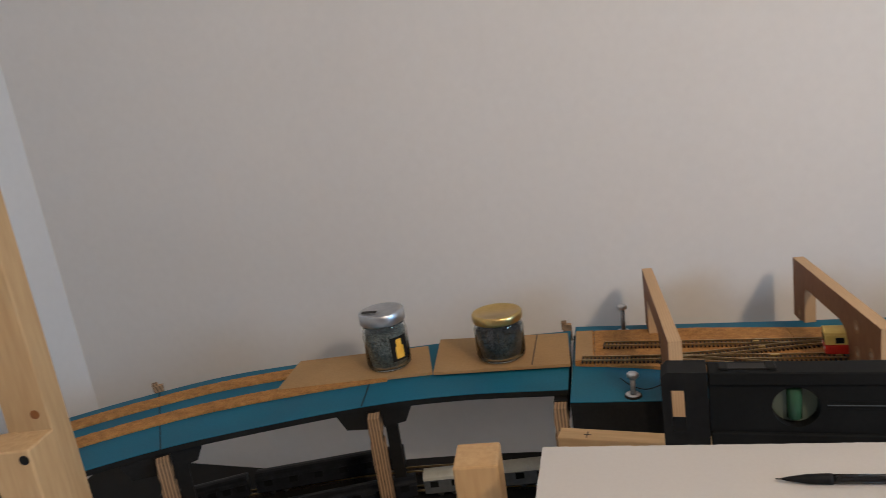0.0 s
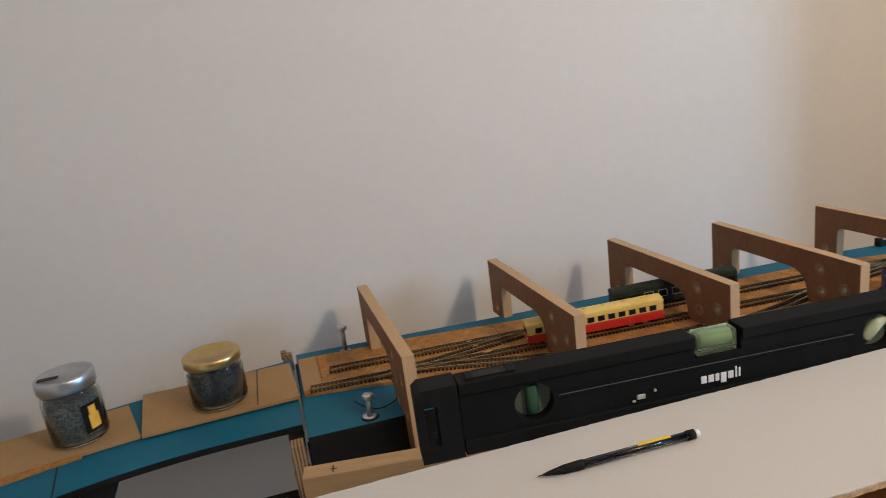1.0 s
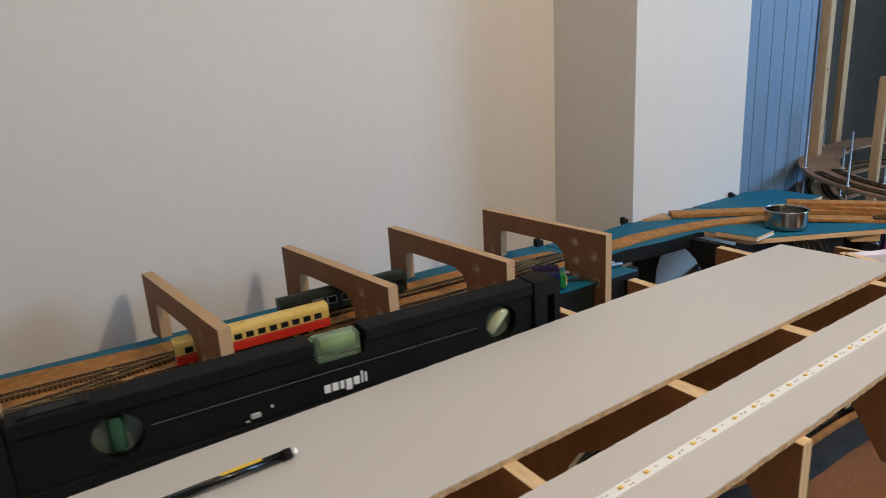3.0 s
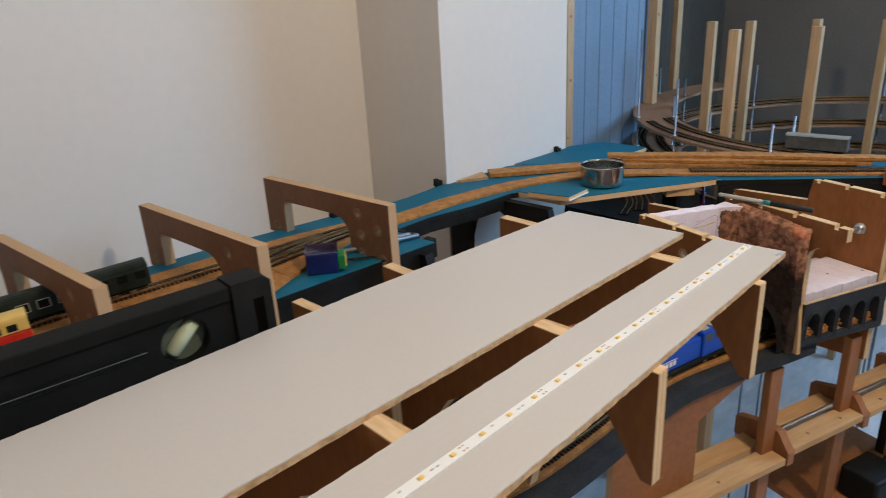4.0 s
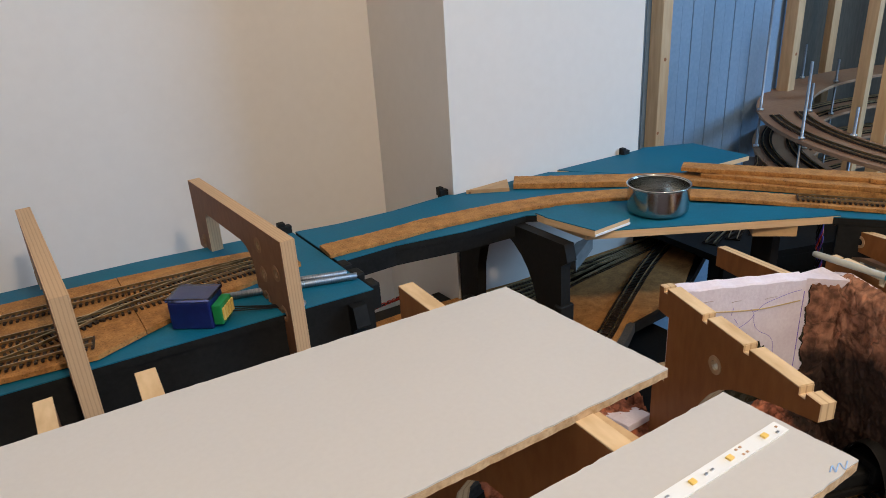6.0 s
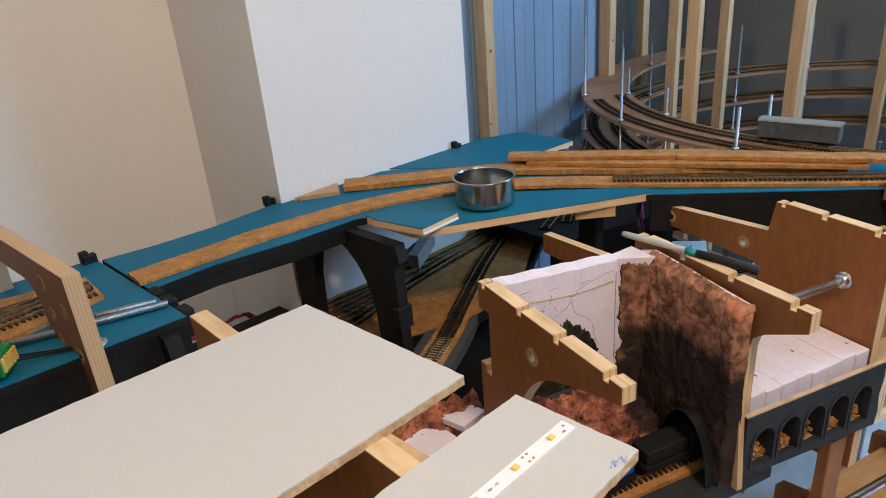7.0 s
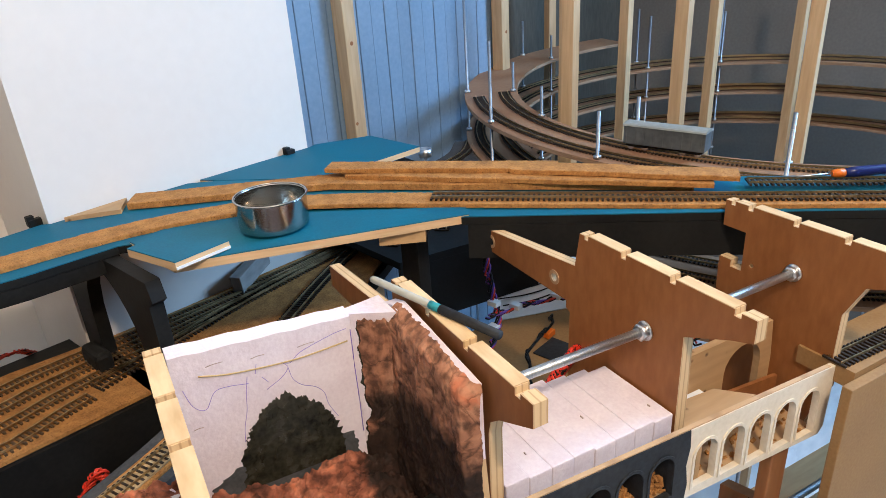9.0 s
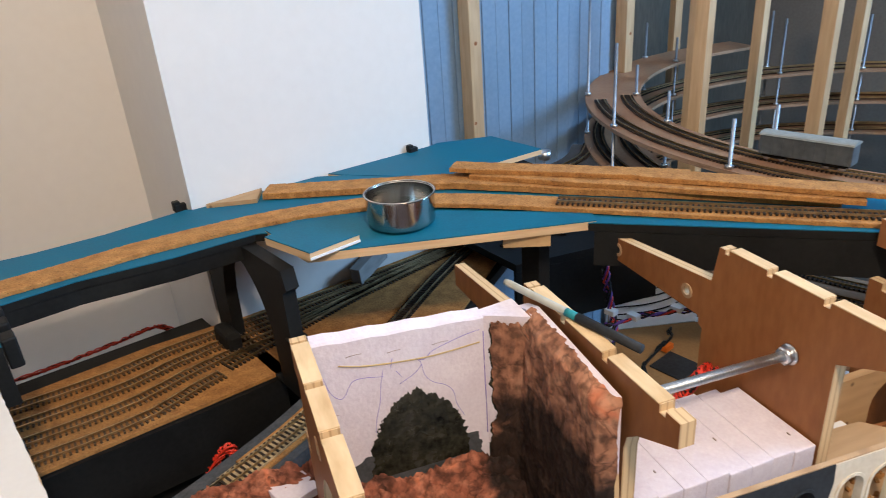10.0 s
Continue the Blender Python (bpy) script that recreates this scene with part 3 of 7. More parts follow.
station = deck("station_deck", [(-0.030, 0.861), (0.30, 0.847), (0.85, 0.768), (1.038, 0.752), (1.038, 0.990), (0.85, 1.018), (0.30, 1.113), (-0.026, 1.146)], "long straight teal-faced baseboard with black sides")
part("side_board", raised(prism([(-0.030, 0.863), (0.30, 0.849), (0.85, 0.770), (1.038, 0.754), (1.038, 0.766), (0.85, 0.782), (0.30, 0.861), (-0.030, 0.875)], 0.960, DECK - 0.0105)), M_BLACK, station)
part("side_board", raised(prism([(-0.026, 1.134), (0.30, 1.101), (0.85, 1.006), (1.038, 0.978), (1.038, 0.990), (0.85, 1.018), (0.30, 1.113), (-0.026, 1.146)], 0.965, DECK - 0.0105)), M_BLACK, station)
part("end_board", raised(box(1.026, 1.038, 0.768, 0.976, 0.965, DECK - 0.0105)), M_BLACK, station)
part("end_board", box(-0.030, -0.020, 0.876, 1.132, 0.965, DECK - 0.0105), M_BLACK, station)

junction = deck("junction_deck", [(1.042, 0.845), (1.12, 0.845), (1.215, 0.826), (1.31, 0.818), (1.35, 0.79), (1.40, 0.74), (1.59, 0.547), (1.757, 0.317), (1.97, 0.015), (2.06, 0.07), (1.84, 0.40), (1.65, 0.69), (1.60, 0.80), (1.50, 0.925), (1.47, 0.951), (1.292, 0.960), (1.284, 0.968), (1.18, 0.962), (1.10, 0.968), (1.042, 0.980)], "teal-faced baseboard that bends past the chimney breast")
part("side_board", prism([(1.59, 0.545), (1.757, 0.315), (1.97, 0.013), (1.978, 0.019), (1.765, 0.321), (1.598, 0.551)], 0.990, DECK + 0.0095), M_BLACK, junction)
part("side_board", raised(prism([(1.042, 0.846), (1.12, 0.846), (1.215, 0.827), (1.31, 0.819), (1.31, 0.829), (1.215, 0.837), (1.12, 0.856), (1.042, 0.856)], 0.994, DECK - 0.0105)), M_BLACK, junction)
deck("fork_deck", [(1.500, 0.925), (1.587, 0.800), (1.768, 0.788), (1.772, 0.903), (1.69, 0.945), (1.675, 0.940), (1.488, 0.9485)], "teal-faced board with a bare pale edge", z=DECK + 0.0006, thick=0.0088, edge=M_EDGE)
deck("corner_deck", [(1.322, 0.716), (1.594, 0.546), (1.61, 0.565), (1.43, 0.79), (1.36, 0.815), (1.322, 0.814)], "triangular teal-faced plywood offcut with a sawn edge", z=DECK + 0.002, thick=0.011, edge=M_EDGE)
tagged(mesh_object("packing_block", prism([(1.512, 0.611), (1.551, 0.575), (1.568, 0.590), (1.530, 0.628)], DECK - 0.004, DECK + 0.0106), M_PINE_X), "small pale wooden packing block under the offcut", "block")

# cork roadbed on the station and junction
def clip_x(poly, lo, hi):
    """The stretch of a plan outline between two x values."""
    for lim, sign in ((lo, 1), (hi, -1)):
        out = []
        for (ax, ay), (bx, by) in zip(poly, poly[1:] + poly[:1]):
            ina, inb = (ax - lim) * sign >= 0, (bx - lim) * sign >= 0
            if ina:
                out.append((ax, ay))
            if ina != inb:
                t = (lim - ax) / (bx - ax)
                out.append((lim, ay + (by - ay) * t))
        poly = out
    return poly


STATION_CORK = [(-0.024, 0.978), (0.06, 0.962), (0.176, 0.928), (0.40, 0.880), (0.80, 0.822), (0.93, 0.876), (1.036, 0.898), (1.040, 0.965), (0.96, 0.985), (0.83, 1.006), (0.46, 1.046), (0.17, 1.094), (-0.024, 1.112)]
station_cork = tagged(empty("station_cork"), "wide brown cork bed in sections under the station tracks", "cork bed")
CUTS = (-0.03, 0.006, 0.118, 0.30, 0.402, 0.655, 0.85, 1.05)
for k, (lo, hi) in enumerate(zip(CUTS, CUTS[1:])):
    part("cork_section", climbed(prism(clip_x(STATION_CORK, lo + 0.0004, hi - 0.0004), DECK + 0.0003, DECK + 0.0055 - 0.0003 * (k % 2))), M_CORK, station_cork)
ROAD = [(x, y, z + lift(x)) for x, y, z in smooth_line([(1.040, 0.880, DECK), (1.125, 0.874, DECK), (1.21, 0.870, DECK), (1.345, 0.842, DECK), (1.458, 0.778, DECK + 0.0025), (1.535, 0.700, DECK + 0.0025), (1.625, 0.570, DECK + 0.001), (1.74, 0.392, DECK), (1.86, 0.208, DECK), (1.96, 0.06, DECK)], 8)]
tagged(mesh_object("cork_strip", crumbly(ROAD, 0.038, 0.0004, 0.0058, 3), M_CORK), "long bent strip of brown cork roadbed", "cork strip", "cork strips on the junction")
PILE = [((1.382, 0.932), (1.60, 0.745), 0.040, 0.030), ((1.56, 0.785), (1.812, 0.380), 0.036, 0.030), ((1.595, 0.752), (1.806, 0.352), 0.030, 0.0365), ((1.585, 0.780), (1.745, 0.525), 0.032, 0.043), ((1.71, 0.570), (1.822, 0.330), 0.032, 0.0435)]
for (ax, ay), (bx, by), w, h in PILE:
    n = 8
    pts = [(ax + (bx - ax) * i / n + random.uniform(-0.001, 0.001), ay + (by - ay) * i / n, DECK + h + random.uniform(-0.0006, 0.0006)) for i in range(n + 1)]
    tagged(mesh_object("cork_strip", crumbly(pts, w, -0.0085 if h < 0.032 else -0.006, 0.0, int(h * 10000)), M_CORK), "loose brown cork strip lying in a pile", "cork strip", "pile of loose cork strips")

# thin plywood sheets under the jars
for poly, z in (([(-0.505, 0.934), (-0.25, 0.972), (-0.282, 1.084), (-0.512, 1.048)], 0.006), ([(-0.247, 0.966), (-0.031, 0.972), (-0.038, 1.100), (-0.264, 1.106)], 0.0078)):
    ob = mesh_object("plywood_sheet", prism(poly, DECK + 0.0002 + z - 0.005, DECK + z, cap=1, side=1, top=0), [M_SHEET, M_SHEET])
    tagged(ob, "thin tan plywood sheet laid over the cork", "plywood sheet", "plywood sheets")
part("score_line", box(-0.091, -0.0895, 0.975, 1.10, DECK + 0.0078, DECK + 0.0083), M_LABEL, ob)
ob = mesh_object("cork_plank", box(-0.024, 0.003, 0.985, 1.105, DECK + 0.0057, DECK + 0.0072), M_SHEET)
tagged(ob, "narrow tan strip at the deck joint", "strip")

# ---- tracks ----
RAILBASE = DECK + 0.0057


def lin(a, b, y0, slope=-0.103, z=RAILBASE, n=24):
    return [(a + (b - a) * i / n, y0 + slope * (a + (b - a) * i / n), z) for i in range(n + 1)]


def between(x0, x1, ya, yb, slope=-0.103, z=RAILBASE, n=16):
    out = []
    for i in range(n + 1):
        t = i / n
        s = t * t * (3 - 2 * t)
        x = x0 + (x1 - x0) * t
        out.append((x, ya + (yb - ya) * s + slope * x, z))
    return out


def laid(pts, label):
    return track([climb(p) for p in pts], label)


laid(lin(0.022, 1.034, 1.040), "straight dark-sleepered track through the station")
laid(lin(-0.012, 0.80, 0.984), "straight dark-sleepered track beside the railcar")
laid(between(0.10, 0.40, 0.984, 0.930) + lin(0.43, 0.80, 0.930)[1:], "dark-sleepered siding track that branches off")
laid(between(0.06, 0.40, 0.984, 1.040), "dark-sleepered crossover track between two lines")
laid(between(0.62, 0.94, 0.930, 1.010)[:9] + between(0.62, 0.98, 0.930, 1.036)[9:], "dark-sleepered track that joins the main line")
laid(between(0.78, 1.03, 0.984, 1.018), "dark-sleepered end of the station throat")
for x, y, w in ((0.243, 1.0145, 0.004), (0.246, 0.992, 0.005), (0.256, 0.961, 0.006), (0.336, 0.9495, 0.004), (0.350, 1.004, 0.004)):
    tagged(mesh_object("rail_joiner", box(x - w, x + w, y - 0.0014, y + 0.0014, RAILBASE + 0.0027, RAILBASE + 0.0056, 0.0004), M_GOLD), "tiny brass rail joiner on the station track", "joiner", "brass rail joiners")
ROADZ = [(x, y, z + 0.006) for x, y, z in ROAD]
track(ROADZ[46:], "dark-sleepered track on a cork roadbed")
track(offset_line(ROADZ, 0.048)[60:], "second dark-sleepered track beside the cork pile")


# ---- trestles under the decks ----
def trestle(place, angle, depth, z0, label, gusset=True):
    """A narrow upright of plywood with a black beam on top and two black gussets."""
    m = Matrix.Translation(place) @ Matrix.Rotation(angle, 4, "Z")
    thing = tagged(empty("trestle", m), label, "trestle")
    top = DECK - 0.0105 - place[2]
    ob = part("upright", prism([(-0.010, z0 - place[2]), (0.010, z0 - place[2]), (0.011, top - 0.042), (0.009, top - 0.038), (0.0105, top - 0.020), (0.009, top), (-0.009, top), (-0.0105, top - 0.020), (-0.009, top - 0.038), (-0.011, top - 0.042)], 0, 0.02), [M_CHARRED_X], thing, "sawn plywood upright with dark layers")
    ob.matrix_local = Matrix.Rotation(radians(90), 4, "X")
    part("beam", box(-0.010, 0.010, 0.002, depth, top - 0.03, top, 0.0), M_BLACK, thing)
    part("rear_post", box(0.012, 0.03, 0.02, 0.04, z0 - place[2], top - 0.031), M_BLACK, thing)
    if gusset:
        for s in (-1, 1):
            b = prism([(s * 0.011, top), (s * 0.058, top), (s * 0.045, top - 0.026), (s * 0.011, top - 0.03)], -0.02, -0.008)
            g = part("gusset", b, M_BLACK, thing)
            g.matrix_local = Matrix.Rotation(radians(90), 4, "X")
    return thing


trestle((-0.610, 0.764, 1.0), radians(36), 0.20, YARD, "sawn plywood trestle with black gussets under the curve")
trestle((-0.322, 0.873, 1.0), radians(15), 0.20, YARD, "sawn plywood trestle with black gussets under the curve")
trestle((-0.045, 0.884, 1.0), radians(0), 0.20, YARD, "sawn plywood trestle at the deck joint", gusset=False)
for (px_, py_), ang in (((-0.748, 0.966), 34), ((-0.345, 1.093), 15), ((-0.040, 1.136), 2), ((1.280, 0.976), 0), ((1.030, 0.984), 0), ((1.636, 0.938), 0), ((1.610, 0.778), -25)):
    m = Matrix.Translation((px_, py_, DECK - 0.02 + lift(px_))) @ Matrix.Rotation(radians(ang), 4, "Z")
    ob = mesh_object("joint_clamp", add_box(box(-0.010, 0.010, -0.006, 0.006, 0.0, 0.038, 0.001), -0.012, 0.0, -0.004, 0.008, 0.026, 0.044, 0.001), M_BLACK if px_ > 0.5 else M_CHARRED)
    ob.matrix_world = m @ Matrix.Scale(0.72 if px_ > 1.2 else 0.8, 4)
    tagged(ob, "small dark clamp block on the deck edge", "clamp", "joint clamps")


def arch_trestle(x, y0, y1, label):
    """A black plate with a pointed arch, standing across the yard under the deck."""
    thing = tagged(empty("arch_trestle", Matrix(((0, 0, 1, x), (1, 0, 0, 0), (0, 1, 0, 0), (0, 0, 0, 1)))), label, "trestle")
    h0, h1 = YARD - 0.004, DECK - 0.0108 + lift(x)
    a, b = y0 + 0.043, y1 - 0.048
    hole = [(a, h0 + 0.004), (b + 0.004, h0 + 0.004), (b, h1 - 0.090), (b - 0.008, h1 - 0.060), (b - 0.022, h1 - 0.036), (b - 0.042, h1 - 0.020), (b - 0.062, h1 - 0.013), (a + 0.070, h1 - 0.017), (a + 0.052, h1 - 0.027), (a + 0.036, h1 - 0.040), (a + 0.023, h1 - 0.056), (a + 0.013, h1 - 0.074), (a + 0.006, h1 - 0.096)]
    part("plate", prism([(y0, h0), (y1, h0), (y1, h1), (y0 - 0.004, h1), (y0 - 0.010, h1 - 0.022), (y0 + 0.001, h1 - 0.030)], -0.008, 0.008, holes=[hole]), M_BLACK, thing)
    part("foot_block", box(y0 - 0.003, y0 + 0.010, h0 + 0.05, h0 + 0.082, -0.012, 0.012, 0.002), M_BLACK, thing)
    part("foot_block", box(b - 0.03, b + 0.02, h0, h0 + 0.028, -0.03, -0.009, 0.006), M_BLACK, thing)
    return thing


arch_trestle(1.300, 0.728, 0.958, "black painted plywood trestle with a pointed arch")
arch_trestle(1.016, 0.748, 0.978, "black painted plywood trestle under the deck joint")
for y in (0.770, 0.806, 0.838):
    ob = mesh_object("black_lug", box(1.0385, 1.051, y - 0.010, y + 0.010, DECK - 0.010, DECK + 0.021, 0.002), M_BLACK)
    tagged(ob, "black painted joining lug on the deck end", "lug", "joining lugs")
tagged(mesh_object("deck_support", box(1.585, 1.605, 0.625, 0.655, 0.80, DECK + 0.0095, 0.001), M_BLACK), "black upright that carries the far deck", "support")
tagged(mesh_object("deck_support", box(1.84, 1.86, 0.23, 0.26, 0.80, DECK + 0.0095, 0.001), M_BLACK), "black upright that carries the far deck", "support")

# ---- lower yard ----
yard = tagged(empty("yard_deck"), "lower yard board with black sides and cork top", "baseboard")
YARD_POLY = [(0.0, 0.812), (1.07, 0.806), (1.19, 0.797), (1.30, 0.792), (1.42, 0.735), (1.55, 0.740), (1.80, 0.86), (1.80, 0.955), (1.285, 0.958), (1.283, 1.012), (0.0, 1.06)]
part("board", prism(YARD_POLY, YARD - 0.020, YARD - 0.0045), M_BLACK, yard)
part("cork_top", prism([(0.0, 0.830), (1.0, 0.810), (1.19, 0.799), (1.30, 0.794), (1.42, 0.737), (1.56, 0.748), (1.78, 0.87), (1.78, 0.940), (1.40, 0.952), (1.20, 0.980), (0.0, 0.99)], YARD - 0.0044, YARD), M_CORK, yard, "brown cork sheet")
part("side_board", prism([(0.0, 0.806), (1.07, 0.800), (1.19, 0.791), (1.30, 0.786), (1.30, 0.791), (1.19, 0.796), (1.07, 0.805), (0.0, 0.811)], YARD - 0.085, YARD - 0.0047), M_BLACK, yard)
left_yard = tagged(empty("curved_yard_deck"), "black curved lower board under the curve", "baseboard")
LOWC = smooth_line([(-1.05, 0.48, 0), (-0.86, 0.72, 0), (-0.66, 0.84, 0), (-0.40, 0.92, 0), (-0.15, 0.945, 0), (0.0, 0.94, 0)], 6)
part("board", strip([(x, y, YARD - 0.021) for x, y, _ in LOWC], 0.085, -0.13, -0.016, 0.0), M_BLACK, left_yard)
for off in (0.045, -0.012, -0.068):
    track(offset_line([(x, y, YARD - 0.0208) for x, y, _ in LOWC], off), "dark curved storage track under the deck")
for k, (ya, yb) in enumerate(((0.990, 0.958), (0.947, 0.934), (0.908, 0.916), (0.872, 0.893))):
    pts = smooth_line([(0.0, ya - 0.01, YARD), (0.7, ya, YARD), (1.10, 0.944 - 0.0405 * k, YARD), (1.22, 0.9455 - 0.036 * k, YARD), (1.42, 0.925 - 0.022 * k + 0.006, YARD), (1.60, 0.922 - 0.010 * k, YARD), (1.78, 0.925 - 0.004 * k, YARD)], 8)
    if k == 3:
        pts = [p for p in pts if p[0] < 1.245]
    track(pts, "brown-sleepered yard track with golden rails on cork", tie=M_SLEEPER_BROWN)
track(smooth_line([(1.255, 0.852, YARD), (1.36, 0.872, YARD), (1.50, 0.895, YARD), (1.66, 0.912, YARD)], 8), "short dark turnout track in the yard")
RAMP = smooth_line([(1.75, 0.912, YARD + 0.0002), (1.60, 0.848, YARD + 0.0002), (1.449, 0.770, YARD + 0.0002), (1.384, 0.735, YARD - 0.002), (1.30, 0.698, YARD - 0.003), (1.23, 0.676, YARD - 0.006), (1.12, 0.655, YARD - 0.012), (0.95, 0.640, YARD - 0.025), (0.6, 0.64, YARD - 0.05)], 8)
tagged(mesh_object("ramp_board", strip(RAMP[18:], 0.030, -0.034, -0.016, -0.0006), M_GREYBED), "grey curved ramp board beside the yard", "ramp")
tagged(mesh_object("ramp_cork", strip(RAMP[14:44], 0.019, -0.019, -0.0005, 0.0022), M_CORK), "cork strip on the curved ramp", "cork strip")
track([(x, y, z + 0.0023) for x, y, z in RAMP], "curved ramp track that leaves the yard")
tagged(mesh_object("ramp_ballast", strip([(x, y, z + 0.0024) for x, y, z in RAMP[26:46]], 0.0135, -0.0135, 0, 0.0020), M_RUSTTRACK), "sandy bare plastic track bed on the ramp", "track bed")
tagged(mesh_object("grey_block", box(-0.040, 0.045, -0.009, 0.009, 0, 0.028, 0.001, Matrix.Translation((1.532, 0.938, YARD + 0.006)) @ Matrix.Rotation(radians(25), 4, "Z") @ Matrix.Rotation(radians(-8), 4, "Y")), M_GREYWOOD), "loose grey wooden block lying in the yard", "block")
tagged(mesh_object("wiring_board", prism([(1.52, 0.52), (1.62, 0.42), (1.95, 0.40), (1.87, 0.57), (1.76, 0.645), (1.56, 0.70)], 0.765, 0.785), M_MDF), "brown board that carries the wiring below", "board")
# The stretch left of x = -0.1 is added, unseen, to block floor bounce.
tagged(mesh_object("under_board", prism([(-1.1, 0.52), (-0.1, 0.58), (1.4, 0.55), (1.62, 0.72), (1.62, 1.0), (-0.1, 1.06), (-1.1, 1.20)], 0.735, 0.755), M_BLACK), "black board far under the yard, extended left to block floor bounce", "board")

# ---- white boards and their bulkheads ----
def rough_edge(poly, n, amp):
    out = []
    for (ax, ay), (bx, by) in zip(poly, poly[1:] + poly[:1]):
        d = math.hypot(bx - ax, by - ay)
        k = max(int(d / n), 1)
        nx, ny = -(by - ay) / d, (bx - ax) / d
        for i in range(k):
            o = random.uniform(-amp, amp) if 0 < i else 0
            out.append((ax + (bx - ax) * i / k + nx * o, ay + (by - ay) * i / k + ny * o))
    return out


def white_board(name, poly, label):
    thing = tagged(empty(name), label, "board")
    edge = rough_edge(poly, 0.005, 0.0004)
    part("core", prism(edge, BOARD - 0.006, BOARD - 0.001), M_CHIP, thing, "bare crumbly chipboard core")
    part("facing", prism(rough_edge(poly, 0.005, 0.0004), BOARD - 0.001, BOARD), M_BOARD, thing, "smooth white melamine facing")
    return thing


white_board("white_board", [(-0.040, 0.410), (0.33, 0.377), (0.605, 0.371), (1.028, 0.360), (1.025, 0.504), (0.72, 0.526), (0.243, 0.541), (-0.037, 0.547)], "wide white melamine board with rough sawn edges")
white_board("narrow_white_board", [(0.20, 0.262), (0.66, 0.256), (1.033, 0.257), (1.032, 0.327), (0.77, 0.333), (0.38, 0.337), (0.20, 0.341)], "narrow white melamine board with rough sawn edges")
led = tagged(empty("led_strip"), "white adhesive LED strip with small yellow chips", "LED strip")


def led_y(x):
    return 0.302 - 0.0105 * (x - 0.2) / 0.83


part("tape", strip([(0.21, led_y(0.21), BOARD), (1.028, led_y(1.028), BOARD)], 0.004, -0.004, 0.0002, 0.0010), M_WHITEPLASTIC, led)
chip = box(-0.0017, 0.0017, -0.0014, 0.0014, 0, 0.0012, 0.0002)
chip_me = part("led_chip", chip, M_LED, led, "white chip with a yellow face").data
res_me = part("resistor", box(-0.0009, 0.0009, -0.0005, 0.0005, 0, 0.0007), M_TIN, led).data
pad_me = part("pad", box(-0.0007, 0.0007, -0.0006, 0.0006, 0, 0.0002), mat("copper_pad", (0.50, 0.30, 0.16), 0.4, 0.3), led).data
first = [o for o in led.children if o.name.split(".")[0] in ("led_chip", "resistor", "pad")]
for o, x, dy in zip(first, (1.014, 1.025, 1.0215), (0, 0.001, -0.002)):
    o.location = (x, led_y(x) + dy, BOARD + 0.001)
for i in range(1, 31):
    x = 1.014 - 0.0264 * i
    o = new("led_chip", chip_me)
    o.parent, o.location = led, (x, led_y(x), BOARD + 0.001)
    if i % 3 == 1:
        for dx in (0.0075, 0.0105):
            for dy in (-0.002, 0.002):
                o = new("pad", pad_me)
                o.parent, o.location = led, (x + dx, led_y(x) + dy, BOARD + 0.001)
    else:
        for dx in ((0.0105,) if i % 3 == 0 else (0.009, 0.0135)):
            o = new("resistor", res_me)
            o.parent, o.location = led, (x + dx, led_y(x) + random.uniform(-0.001, 0.001), BOARD + 0.001)

b = add_tube(bmesh.new(), smooth_line([(1.015, 0.2605, BOARD + 0.0002), (1.020, 0.2620, BOARD + 0.0002), (1.017, 0.2590, BOARD + 0.0002), (1.024, 0.2610, BOARD + 0.0002), (1.022, 0.2575, BOARD + 0.0002), (1.028, 0.2595, BOARD + 0.0002)], 5), 0.00032, 5)
tagged(mesh_object("ink_scribble", b, mat("pale_blue_ink", (0.30, 0.45, 0.70), 0.6)), "pale blue ink scribble on the narrow board", "scribble")

PLATE = Matrix(((0, 0, 1, 0), (1, 0, 0, 0), (0, 1, 0, 0), (0, 0, 0, 1)))   # local x is world y, local y is up, local z is world x


def plate(name, poly, thick, m, label, holes=(), face=None, edge=None, category="bulkhead", group=""):
    """An upright plywood plate with brown faces and pale layered edges; its outline lies in local x and y."""
    thing = tagged(empty(name, m), label, category, group)
    part("panel", prism(poly, -thick / 2, thick / 2, holes=holes, cap=0, side=1), [face or M_BROWN, edge or M_THICKEDGE], thing)
    top = max(q[1] for q in poly)
    for (ax, ay), (bx, by) in zip(poly, poly[1:] + poly[:1]):
        if abs(ay - by) < 1e-6 and ay > top - 0.002 and abs(ax - bx) > 0.02:
            x0, x1 = min(ax, bx), max(ax, bx)
            part("edge_run", box(x0 + 0.0006, x1 - 0.0006, ay - 0.0002, ay + 0.0009, -thick / 2 - 0.0003, thick / 2 + 0.0003, 0.0003), M_TOPRUN, thing, "pale sawn wood on the top edge")
    return thing


